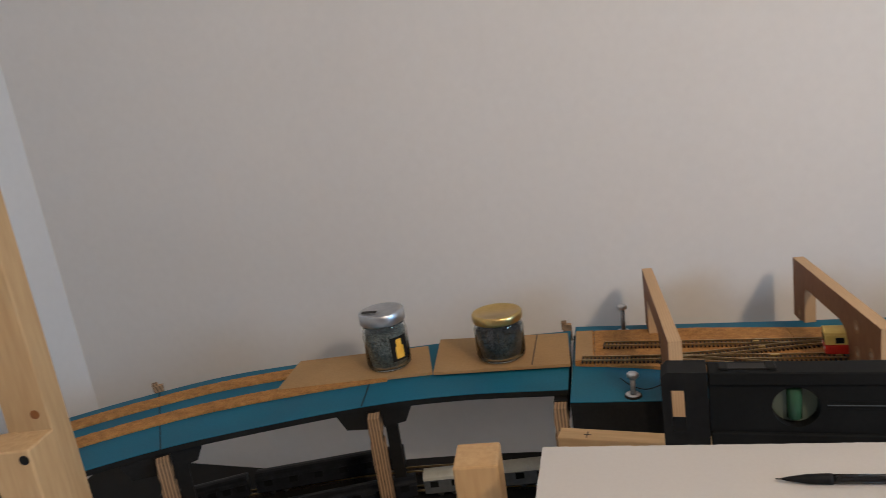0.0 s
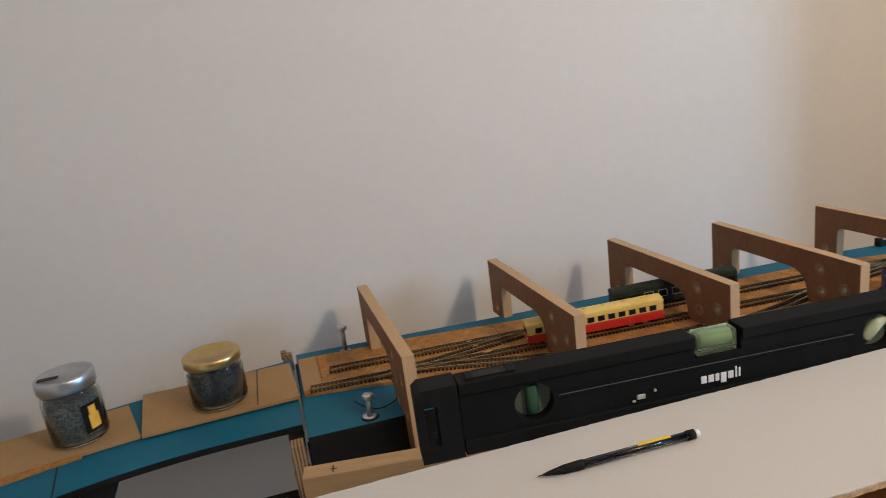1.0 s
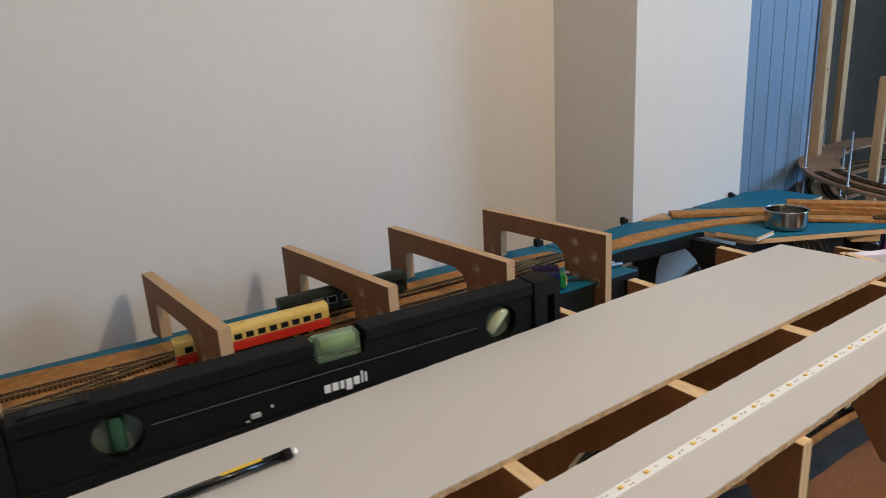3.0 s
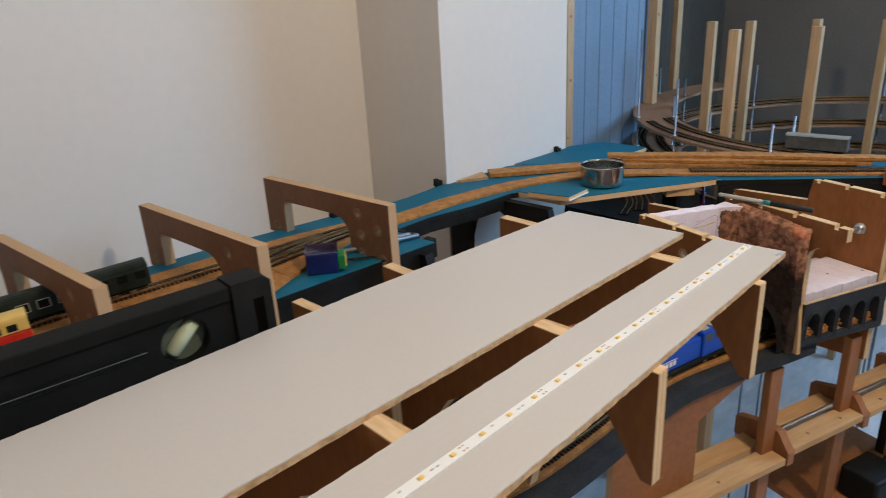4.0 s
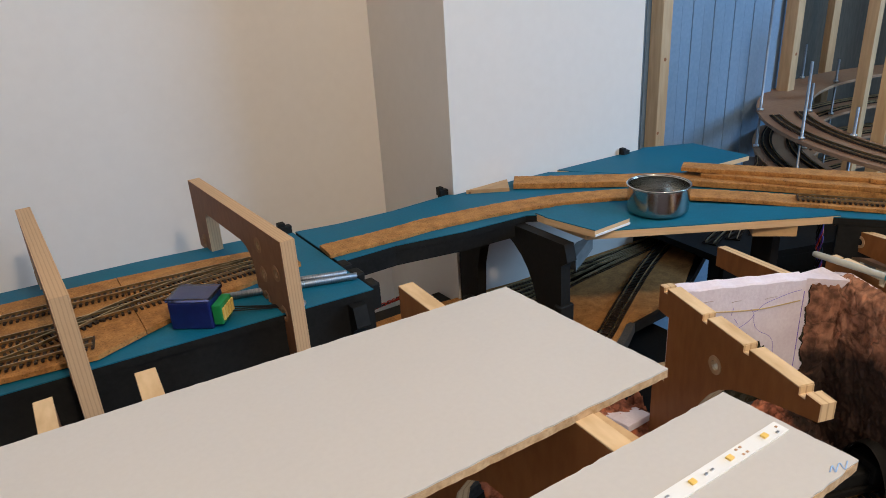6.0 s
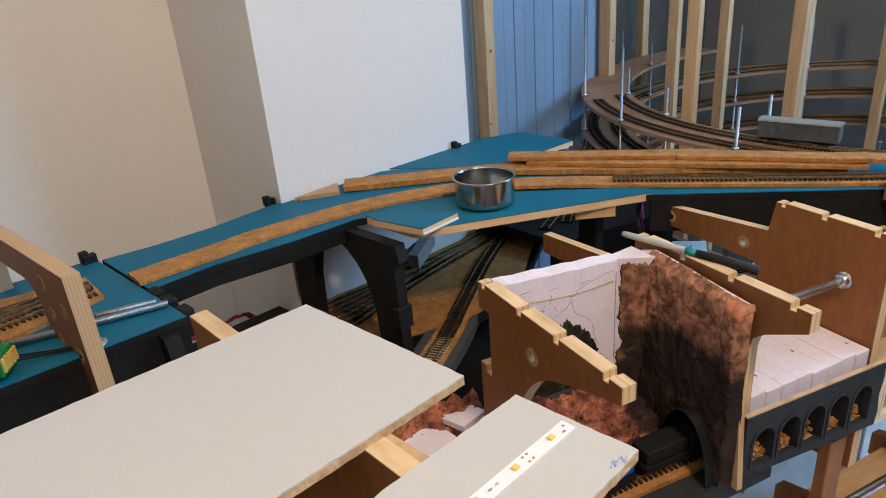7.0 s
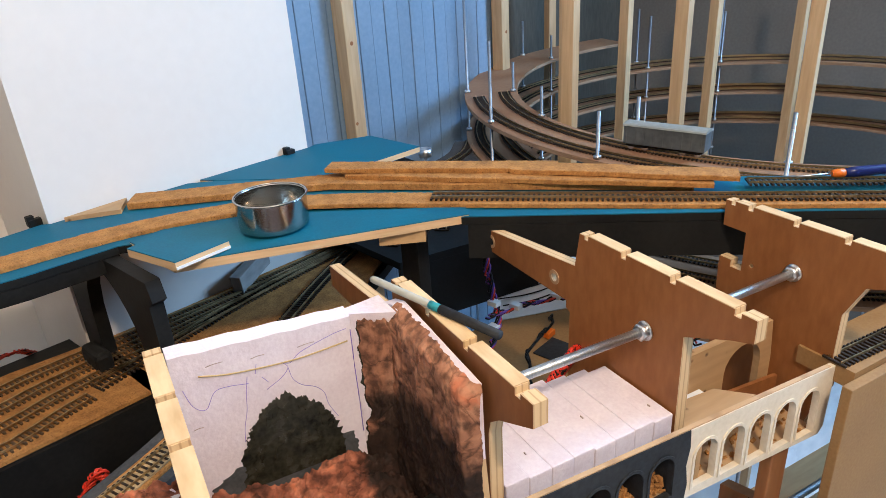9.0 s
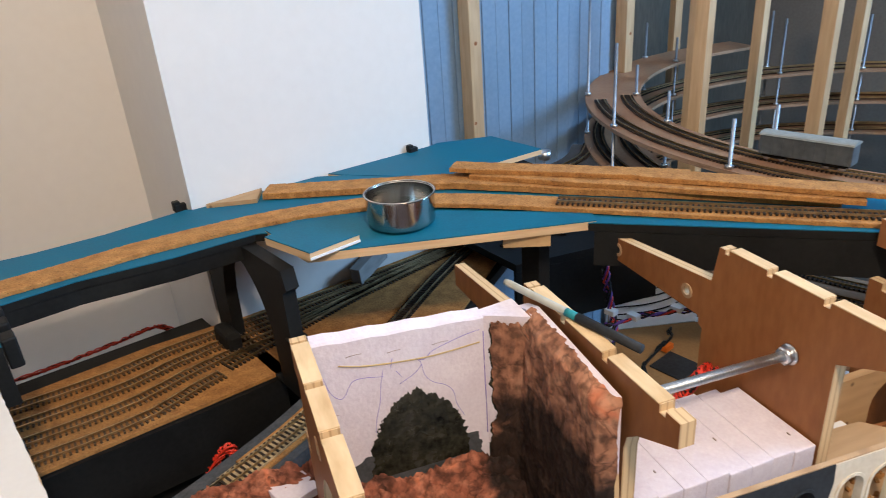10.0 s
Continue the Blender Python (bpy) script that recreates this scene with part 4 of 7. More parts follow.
FRONT_EDGE = [(0.250, 1.1338), (0.250, 1.036), (0.260, 1.036), (0.300, 1.094), (0.328, 1.098), (0.352, 1.05), (0.372, 0.965), (0.382, 0.992), (0.402, 1.020), (0.425, 1.032), (0.452, 1.028), (0.478, 1.011), (0.495, 0.986), (0.504, 0.950), (0.508, 0.900), (0.510, 0.760)]
LONG_REAR = [(0.565, 0.760), (0.568, 1.1338)]
LOW_REAR = [(0.640, 0.760), (0.640, 1.1045), (0.505, 1.1045), (0.498, 1.1338)]
for xb in (0.215, 0.405, 0.592, 0.773, 0.966):
    m = Matrix.Translation((xb, 0.40, 0)) @ Matrix.Rotation(radians(-3.5), 4, "Z") @ Matrix.Translation((0, -0.40, 0)) @ PLATE
    plate("bulkhead", FRONT_EDGE + (LONG_REAR if xb > 0.7 else LOW_REAR), 0.012, m, "brown plywood bulkhead with a pale sawn top edge", group="bulkheads under the white boards")
m = Matrix.Translation((0.722, 0.0, 0)) @ PLATE
plate("bulkhead_offcut", [(0.500, 1.092), (0.500, 0.99), (0.652, 0.99), (0.652, 1.092)], 0.012, m, "short brown plywood offcut with a pale edge", category="offcut")
# pale battens on the bulkheads at the board slot, and the near batten
for xb in (0.592, 0.773, 0.966):
    ob = mesh_object("batten", box(xb - 0.0045, xb + 0.0085, 0.300, 0.372, 1.118, 1.1339, 0.0006), M_PINE)
    tagged(ob, "short pale pine batten between the boards", "batten", "battens")
m = Matrix.Translation((-0.045, 0.772, 0.975)) @ Matrix.Rotation(math.atan2(-0.027, 0.153), 4, "Z")
beam = tagged(empty("pine_beam", m), "pale pine beam beside the station deck", "beam")
part("beam_body", box(0, 0.40, 0, 0.026, 0, 0.045, 0.0015), M_PINE_X, beam)
part("pencil_mark", add_box(box(0.0355, 0.0368, 0.004, 0.018, 0.0452, 0.0456), 0.032, 0.041, 0.010, 0.0112, 0.0452, 0.0456), M_LABEL, beam)

# ---- gantries ----
def disc(cx, cy, r, n=14):
    return [(cx + r * math.cos(2 * math.pi * i / n), cy + r * math.sin(2 * math.pi * i / n)) for i in range(n)]


GANTRY = [(0, 0), (0, -0.0965), (0.052, -0.0965), (0.053, -0.050)] + [(0.063 + 0.010 * math.cos(radians(a)), -0.046 + 0.012 * math.sin(radians(a))) for a in (160, 130, 100)] + [(0.188, -0.034)] + [(0.188 + 0.034 * math.sin(radians(a)), -0.068 + 0.034 * math.cos(radians(a))) for a in (25, 45, 65, 85)] + [(0.2235, -0.0965), (0.274, -0.0965), (0.276, -0.158), (0.316, -0.158), (0.316, 0)]
HOLES = [(0.246, -0.024), (0.290, -0.044), (0.250, -0.058), (0.296, -0.090), (0.248, -0.088), (0.026, -0.082)]
for xb, yb, top, xf, yf in [(0.102, 1.134, 1.123, 0.108, 0.812), (0.340, 1.149, 1.117, 0.350, 0.828), (0.561, 1.119, 1.118, 0.578, 0.806), (0.745, 1.070, 1.124, 0.751, 0.757), (0.937, 1.034, 1.127, 0.947, 0.740)]:
    size = math.hypot(xf - xb, yf - yb) / 0.316
    m = Matrix.Translation((xb, yb, top)) @ Matrix.Rotation(math.atan2(yf - yb, xf - xb), 4, "Z") @ Matrix.Rotation(radians(90), 4, "X") @ Matrix.Scale(size, 4)
    thing = tagged(empty("gantry_frame", m), "brown plywood bridge frame over the tracks, with drilled holes", "frame", "bridge frames over the station")
    part("frame", prism(GANTRY, -0.008, 0.008, holes=[disc(cx, cy, 0.0052) for cx, cy in HOLES], cap=0, side=1), [M_GANTRY, M_PLYEDGE], thing)
    for cx, cy in HOLES:
        for s in (1, -1):
            b = bmesh.new()
            o, i = disc(cx, cy, 0.0092, 16), disc(cx, cy, 0.0050, 16)
            add_prism(b, o, s * 0.0081, s * 0.0086, holes=[i])
            part("hole_rim", b, M_RIM, thing)

# ---- spirit level ----
LM = Matrix.Translation((0.073, 0.604, 1.105)) @ Matrix.Rotation(math.atan2(-0.057, 0.560), 4, "Z")
level = tagged(empty("spirit_level", LM), "long black box spirit level with green vials", "spirit level")
L, W, HT = 0.563, 0.024, 0.075
M_LEVEL = grained("black_aluminium", (0.0055, 0.006, 0.006), (0.009, 0.0095, 0.0095), 0.62, 20, bump=0.12, fine=300)
FRONT = Matrix(((1, 0, 0, 0), (0, 0, 1, 0), (0, 1, 0, 0), (0, 0, 0, 1)))     # local x along, y up, z to the back
xc0, xc1 = 0.280, 0.330
for x0, x1 in ((0.042, xc0), (xc1, L - 0.036)):
    hs = [disc(0.114, 0.040, 0.0196, 28)] if x0 < 0.2 else [disc(0.486, 0.040, 0.0196, 28)]
    part("body", prism([(x0, 0.001), (x1, 0.001), (x1, HT - 0.0015), (x0, HT - 0.0015)], 0.002, W - 0.002, m=FRONT, holes=hs), M_LEVEL, level)
part("body", box(xc0, xc1, 0.002, W - 0.002, 0, HT - 0.024), M_LEVEL, level)
for z0, z1 in ((0, 0.015), (0.0625, HT)):
    part("flange", box(0.042, xc0 if z0 > 0.03 else L - 0.036, -0.001, W + 0.001, z0, z1, 0.0012), M_LEVEL, level)
part("flange", box(xc1, L - 0.036, -0.001, W + 0.001, 0.0625, HT, 0.0012), M_LEVEL, level)
for z in (0.0385, 0.0420, 0.0455):
    part("groove_line", box(0.139, L - 0.108, 0.0012, 0.0024, z, z + 0.0007), M_GREYWAGON if z == 0.0420 else M_LEVEL, level)
M_CAP = grained("black_rubber_cap", (0.007, 0.007, 0.007), (0.012, 0.012, 0.012), 0.6, 30, bump=0.2)
for m in (M_LEVEL, M_CAP):
    m.node_tree.nodes["Principled BSDF"].inputs["Specular IOR Level"].default_value = 0.12
part("end_cap", prism([(0, 0), (0.041, 0), (0.041, HT + 0.001), (0.006, HT + 0.001), (0, HT - 0.004)], -0.002, W + 0.002, m=FRONT, holes=[[(0.008, 0.016), (0.020, 0.016), (0.020, 0.058), (0.008, 0.058)]]), M_CAP, level)
part("end_cap", prism([(L - 0.035, 0), (L, 0), (L, HT - 0.004), (L - 0.006, HT + 0.001), (L - 0.035, HT + 0.001)], -0.002, W + 0.002, m=FRONT, holes=[[(L - 0.018, 0.016), (L - 0.008, 0.016), (L - 0.008, 0.058), (L - 0.018, 0.058)]]), M_CAP, level)
part("grip_slot", box(0.052, 0.100, 0.006, W - 0.006, HT - 0.001, HT + 0.0012, 0.0005), M_LABEL, level)
for x in (0.055, 0.095):
    part("slot_lip", box(x - 0.004, x + 0.004, 0.004, W - 0.004, HT, HT + 0.0024, 0.0008), M_CAP, level)
for cx, tilt in ((0.114, 0), (0.486, 45)):
    ring = part("vial_disc", prism(disc(cx, 0.040, 0.0193, 28), 0.0125, W - 0.003, m=FRONT), mat("murky_acrylic", (0.10, 0.125, 0.10), 0.12), level)
    b = tube([(-0.016, 0, 0), (-0.014, 0, 0), (0.014, 0, 0), (0.016, 0, 0)], [0.004, 0.0066, 0.0066, 0.004], 12)
    v = part("vial", b, mat("green_liquid", (0.032, 0.085, 0.045) if tilt == 0 else (0.46, 0.52, 0.36), 0.15), level)
    v.matrix_local = Matrix.Translation((cx, 0.0115, 0.040)) @ Matrix.Rotation(radians(90 + tilt), 4, "Y")
    part("vial_backing", prism(disc(cx, 0.040, 0.0194, 28), W - 0.0029, W - 0.0021, m=FRONT), mat("grey_green_backing", (0.10, 0.14, 0.11), 0.4), level)
part("vial_window", box(xc0 + 0.004, xc1 - 0.004, 0.003, W - 0.003, HT - 0.0235, HT - 0.001, 0.001), M_ACRYL, level)
b = tube([(xc0 + 0.008, W / 2, HT - 0.011), (xc1 - 0.008, W / 2, HT - 0.011)], 0.0072, 12)
part("vial", b, mat("yellow_green_liquid", (0.40, 0.52, 0.26), 0.15), level)
part("window_backing", box(xc0 + 0.003, xc1 - 0.003, W / 2 + 0.0085, W - 0.0025, HT - 0.023, HT - 0.004), mat("pale_vial_backing", (0.62, 0.72, 0.50), 0.5), level)
x = 0.286
for w, h, d in ((0.006, 0.008, 0), (0.006, 0.008, 0), (0.004, 0.008, 0), (0.006, 0.011, -0.003), (0.006, 0.008, 0), (0.002, 0.012, 0), (0.002, 0.010, 0)):
    part("logo_mark", box(x, x + w, 0.0014, 0.0022, 0.022 + d, 0.022 + d + h, 0.0003), M_PAPER, level, "small white printed mark")
    x += w + 0.0018
for x, z, w, h in ((0.217, 0.020, 0.009, 0.005), (0.235, 0.025, 0.003, 0.003), (0.212, 0.018, 0.004, 0.002)):
    part("scuff", box(x, x + w, -0.0003, 0.0022, z, z + h, 0.001), M_WAGONROOF, level, "pale scuffed spot")

# ---- pencil ----
PM = Matrix.Translation((0.1425, 0.486, BOARD + 0.0042)) @ Matrix.Rotation(math.atan2(-0.004, 0.142), 4, "Z") @ Matrix.Rotation(radians(90), 4, "Y")
pencil = tagged(empty("mechanical_pencil", PM), "clear-barrelled mechanical pencil with a black tip", "pencil")
part("lead", lathe([(0, 0), (0.0004, 0), (0.0005, 0.006), (0, 0.006)], 8), M_LABEL, pencil)
part("tip", lathe([(0.0006, 0.004), (0.0016, 0.008), (0.0036, 0.022), (0.0041, 0.036), (0.0041, 0.039), (0.0, 0.039)], 18), M_CAP, pencil)
part("barrel", lathe([(0.0, 0.0392), (0.0036, 0.0392), (0.0037, 0.133), (0.0, 0.133)], 18), glass("smoky_barrel", (0.45, 0.45, 0.45), 0.15), pencil)
part("lead_tube", lathe([(0.0, 0.040), (0.0016, 0.040), (0.0016, 0.132), (0.0, 0.132)], 10), M_LABEL, pencil)
part("sticker", box(-0.0039, -0.0034, -0.0012, 0.0022, 0.088, 0.118), mat("yellow_sticker", (0.75, 0.50, 0.03), 0.4), pencil)
part("clip_ring", lathe([(0.0, 0.1332), (0.0042, 0.1332), (0.0042, 0.140), (0.0, 0.140)], 18), M_CAP, pencil)
part("eraser", lathe([(0.0, 0.1402), (0.0028, 0.1402), (0.0028, 0.1445), (0.0, 0.145)], 14), M_WHITEPLASTIC, pencil)

# ---- jars ----
def jar(place, r, h, lid_h, lid_mat, fill_mat, fill, label, turn=0):
    thing = tagged(empty("jar", Matrix.Translation(place) @ Matrix.Rotation(radians(turn), 4, "Z")), label, "jar")
    hb = h - lid_h
    part("glass_body", lathe([(0, 0.0), (r * 0.86, 0.0), (r * 0.97, 0.004), (r, 0.010), (r, hb * 0.80), (r * 0.93, hb * 0.93), (r * 0.88, hb + 0.004), (r * 0.82, hb + 0.004), (r * 0.88, hb * 0.92), (r - 0.0022, hb * 0.80), (r - 0.0022, 0.010), (r * 0.84, 0.004), (0, 0.004)], 48), M_GLASS, thing)
    part("contents", lathe([(0, 0.0045), (r * 0.82, 0.0045), (r - 0.0028, 0.011), (r - 0.0028, hb * fill), (r * 0.5, hb * fill + 0.003), (0, hb * fill + 0.001)], 48), fill_mat, thing)
    part("lid", lathe([(0, h - 0.0015), (r * 0.80, h - 0.0015), (r * 0.84, h), (r * 0.97, h), (r * 1.01, h - 0.002), (r * 1.01, hb + 0.001), (r * 0.985, hb - 0.0005), (r * 0.92, hb), (r * 0.92, h - 0.003), (0, h - 0.003)], 48), lid_mat, thing)
    return thing


j1 = jar((-0.332, 1.011, DECK + 0.0064), 0.0375, 0.098, 0.019, M_TIN, M_BITS, 0.80, "glass jar of grey iron bits with a tin lid", 0)
b = bmesh.new()
R1 = 0.0379
a0, a1 = radians(-62), radians(-14)
for (u0, u1, z0, z1, rr, slot) in ((0, 1, 0.017, 0.058, R1, 0), (0.24, 0.72, 0.021, 0.042, R1 + 0.0002, 1), (0.30, 0.62, 0.040, 0.054, R1 + 0.0002, 1)):
    n = 8
    rows = [(b.verts.new((rr * math.cos(a0 + (a1 - a0) * (u0 + (u1 - u0) * i / n)), rr * math.sin(a0 + (a1 - a0) * (u0 + (u1 - u0) * i / n)), z0)), b.verts.new((rr * math.cos(a0 + (a1 - a0) * (u0 + (u1 - u0) * i / n)), rr * math.sin(a0 + (a1 - a0) * (u0 + (u1 - u0) * i / n)), z1))) for i in range(n + 1)]
    for p, q in zip(rows, rows[1:]):
        f = b.faces.new((p[0], q[0], q[1], p[1]))
        f.material_index = slot
ob = mesh_object("label", b, [M_LABEL, M_YELLOW])
ob.parent = j1
tagged(ob, "black paper label with yellow-orange print")
part("lid_tape", box(-0.030, -0.004, -0.016, -0.006, 0.0981, 0.0987), M_LABEL, j1, "strip of dark tape")
jar((-0.142, 1.018, DECK + 0.0082), 0.0402, 0.077, 0.013, M_GOLD, M_DARKBITS, 0.86, "low glass jar of dark screws with a gold lid", 0)

# ---- bolts and rods ----
def bolt(place, h, lean, label):
    thing = tagged(empty("hex_bolt", Matrix.Translation(place) @ Matrix.Rotation(radians(lean), 4, "Y")), label, "bolt")
    part("shank", lathe([(0, -0.004), (0.0036, -0.004), (0.0036, h), (0, h)], 16), M_RODTHREAD, thing)
    part("head", lathe([(0, h), (0.0078, h), (0.0082, h + 0.001), (0.0082, h + 0.0055), (0.0075, h + 0.0065), (0, h + 0.0065)], 6), M_STEEL, thing)
    part("washer", lathe([(0.004, 0.0002), (0.010, 0.0002), (0.010, 0.0014), (0.004, 0.0014)], 20), M_STEEL, thing)
    return thing


bolt((0.055, 1.112, DECK), 0.040, 1, "tall zinc hex bolt standing in the deck")
bolt((0.055, 0.876, DECK), 0.026, 3, "zinc hex bolt standing in the deck")
tagged(mesh_object("drill_hole", lathe([(0, DECK + 0.0003), (0.012, DECK + 0.0003), (0.012, DECK + 0.0008), (0, DECK + 0.0008)], 20, Matrix.Translation((0.055, 0.872, 0))), M_LABEL), "dark countersunk hole in the teal deck", "hole")
b = bmesh.new()
add_tube(b, smooth_line([(0.040, 0.905, DECK + 0.012), (0.055, 0.895, DECK + 0.004), (0.075, 0.885, DECK + 0.003), (0.098, 0.890, DECK + 0.010), (0.100, 0.905, DECK + 0.022), (0.092, 0.912, DECK + 0.034)], 6), 0.0008, 5)
tagged(mesh_object("loose_wire", b, M_WIRE_BLACK), "thin loose black wire beside the bolt", "wire")
b = add_tube(bmesh.new(), smooth_line([(0.098, 0.862, DECK + 0.001), (0.112, 0.845, DECK - 0.03), (0.135, 0.815, DECK - 0.045), (0.165, 0.80, DECK - 0.04)], 6), 0.0009, 5)
tagged(mesh_object("loose_wire", b, M_WIRE_RED), "thin red wire hanging over the deck edge", "wire")
for (a, c, r) in (((0.900, 0.832, 0.0045), (1.036, 0.786, 0.0045), 0.0040), ((0.960, 0.824, 0.006), (1.029, 0.797, 0.006), 0.0036)):
    thing = tagged(empty("threaded_rod"), "shiny zinc threaded rod lying on the deck", "rod")
    d = Vector((c[0] - a[0], c[1] - a[1], c[2] - a[2]))
    mm = Matrix.Translation((a[0], a[1], DECK + 0.020 + a[2])) @ d.to_track_quat("Z", "Y").to_matrix().to_4x4()
    o = part("rod", lathe([(0, 0), (r, 0), (r, d.length), (0, d.length)], 14), M_RODTHREAD, thing)
    o.matrix_world = mm
bolt((0.957, 0.770, DECK + 0.020), 0.030, -6, "zinc bolt standing near the deck corner")
bx = tagged(empty("junction_box", Matrix.Translation((0.864, 0.801, DECK + 0.020)) @ Matrix.Rotation(radians(-38), 4, "Z")), "small deep blue plastic box with a green terminal", "box")
part("case", box(-0.021, 0.022, -0.016, 0.018, 0.0, 0.030, 0.002), M_DEEPBLUE, bx)
part("lid", box(-0.022, 0.023, -0.017, 0.019, 0.0302, 0.034, 0.001), glass("clear_blue_lid", (0.25, 0.30, 0.70), 0.1), bx)
part("terminal", box(0.0225, 0.032, -0.014, 0.014, 0.004, 0.025, 0.001), M_GREENPCB, bx)
for k in range(5):
    part("screw", box(0.0322, 0.0338, -0.012 + k * 0.0054, -0.0085 + k * 0.0054, 0.008, 0.021), M_LED, bx)
for k in range(3):
    b = add_tube(bmesh.new(), smooth_line([(0.894, 0.792 + 0.006 * k, DECK + 0.026), (0.925, 0.780 + 0.004 * k, DECK + 0.023), (0.945, 0.768 + 0.003 * k, DECK + 0.0215), (0.952, 0.752, DECK + 0.008), (0.955, 0.750, DECK - 0.03)], 6), 0.0008, 5)
    tagged(mesh_object("loose_wire", b, M_WIRE_BLACK), "thin black wire from the blue box", "wire")

# ---- trains ----
def bogie(thing, x):
    part("bogie", box(x - 0.016, x + 0.016, -0.010, 0.010, 0.004, 0.011, 0.001), M_LABEL, thing)
    for dx in (-0.011, 0.011):
        for dy in (-0.0085, 0.0085):
            o = part("wheel", lathe([(0, -0.0012), (0.0052, -0.0012), (0.0052, 0.0012), (0, 0.0012)], 16), M_STEEL, thing)
            o.matrix_local = Matrix.Translation((x + dx, dy, 0.0052)) @ Matrix.Rotation(radians(90), 4, "X")


def roof_shape(half, z0, z1, n=8):
    return [(half * math.cos(math.pi * i / n), z0 + (z1 - z0) * math.sin(math.pi * i / n) ** 0.8) for i in range(n + 1)]


SIDE = Matrix(((0, 0, 1, 0), (1, 0, 0, 0), (0, 1, 0, 0), (0, 0, 0, 1)))


def railcar(m):
    thing = tagged(empty("railcar", m), "red and cream model railcar with a rounded roof", "railcar")
    n = 0.214
    part("lower_body", box(0, n, -0.0145, 0.0145, 0.006, 0.0195, 0.002), M_RED, thing)
    part("upper_body", box(0.0004, n - 0.0004, -0.0148, 0.0148, 0.0197, 0.034, 0.0015), M_CREAM, thing)
    b = prism([(-0.0148, 0.0341)] + list(reversed(roof_shape(0.0146, 0.0341, 0.0405))) + [(0.0148, 0.0341)], 0.0, n, m=SIDE)
    part("roof", b, M_CREAM, thing, "cream rounded roof")
    xs = [0.013 + 0.0162 * i for i in range(12)]
    for x in xs:
        for s in (-1, 1):
            part("window", box(x, x + 0.0105, s * 0.0146, s * 0.0152, 0.0225, 0.0305), M_DARKGLASS, thing)
    for x, s in ((-0.0003, -1), (n - 0.0003, 1)):
        for y in (-0.010, -0.003, 0.004):
            part("end_window", box(x - 0.0002, x + 0.0008, y, y + 0.0055, 0.0225, 0.0305), M_DARKGLASS, thing)
        for y in (-0.011, 0.011):
            o = part("headlight", lathe([(0, -0.0004), (0.0018, -0.0004), (0.0018, 0.0006), (0, 0.0006)], 12), M_WHITEPLASTIC, thing)
            o.matrix_local = Matrix.Translation((x, y, 0.015)) @ Matrix.Rotation(radians(90), 4, "Y")
    for k in range(6):
        part("roof_vent", box(0.03 + k * 0.031, 0.034 + k * 0.031, -0.002, 0.002, 0.0395, 0.0425, 0.0006), M_CREAM, thing)
    bogie(thing, 0.04)
    bogie(thing, n - 0.04)
    return thing


def on_track(x, y0, n, slope=-0.103):
    a, c = (Vector(climb((q, y0 + slope * q, RAILBASE + 0.005))) for q in (x, x + n))
    d = (c - a).normalized()
    return Matrix.Translation(a) @ Matrix.Rotation(math.atan2(d.y, d.x), 4, "Z") @ Matrix.Rotation(-math.asin(d.z), 4, "Y")


railcar(on_track(0.318, 0.984, 0.214))


def coach(m, n, label, body, roof, windows=8, panes=True, height=0.041, name="coach"):
    thing = tagged(empty(name, m), label, "coach")
    part("body", box(0, n, -0.0155, 0.0155, 0.008, height - 0.009, 0.0015), body, thing)
    b = prism([(-0.0155, height - 0.0089)] + list(reversed(roof_shape(0.0153, height - 0.0089, height))) + [(0.0155, height - 0.0089)], 0.0, n, m=SIDE)
    part("roof", b, roof, thing)
    if panes:
        for k in range(windows):
            x = n * (k + 0.5) / windows
            for s in (-1, 1):
                part("window_frame", box(x - 0.0075, x + 0.0075, s * 0.0153, s * 0.0158, 0.0185, 0.0305), M_WAGONROOF if k in (2, 3, 4) and body is M_GREEN_COACH else body, thing)
                part("window", box(x - 0.0065, x + 0.0065, s * 0.0155, s * 0.0160, 0.0195, 0.0295), M_DARKGLASS, thing)
    part("underframe", box(0.004, n - 0.004, -0.012, 0.012, 0.0055, 0.0079), M_LABEL, thing)
    bogie(thing, 0.035)
    bogie(thing, n - 0.035)
    return thing


coach(on_track(0.492, 1.040, 0.205), 0.205, "dark green model coach with pale window frames", M_GREEN_COACH, M_GREEN_COACH, 9)


def low_train(a, b, label, body, roof, h=0.040, z=YARD - 0.016):
    d = Vector((b[0] - a[0], b[1] - a[1], 0))
    return coach(Matrix.Translation((a[0], a[1], z)) @ Matrix.Rotation(math.atan2(d.y, d.x), 4, "Z"), d.length, label, body, roof, 6, True, h)


M_BLACKCOACH = grained("black_coach", (0.008, 0.009, 0.011), (0.018, 0.020, 0.024), 0.35, 30, bump=0.1)
low_train((-0.705, 0.848), (-0.578, 0.908), "short black model coach on the lower track", M_BLACKCOACH, M_BLACKCOACH)
low_train((-0.565, 0.914), (-0.325, 0.985), "long black model coach on the lower track", M_BLACKCOACH, M_BLACKCOACH)
low_train((-0.500, 0.832), (-0.285, 0.905), "black model locomotive body on the lower track", M_BLACKCOACH, M_BLACKCOACH, 0.036)
low_train((-0.272, 0.908), (-0.075, 0.938), "dull grey model coach on the lower track", M_GREYWAGON, M_WAGONROOF, 0.040)
tagged(mesh_object("red_wagon", box(-0.030, 0.030, -0.012, 0.012, 0.006, 0.026, 0.002, Matrix.Translation((-0.585, 0.795, YARD - 0.016)) @ Matrix.Rotation(radians(30), 4, "Z")), M_RED), "small red model wagon on the lower track", "wagon")

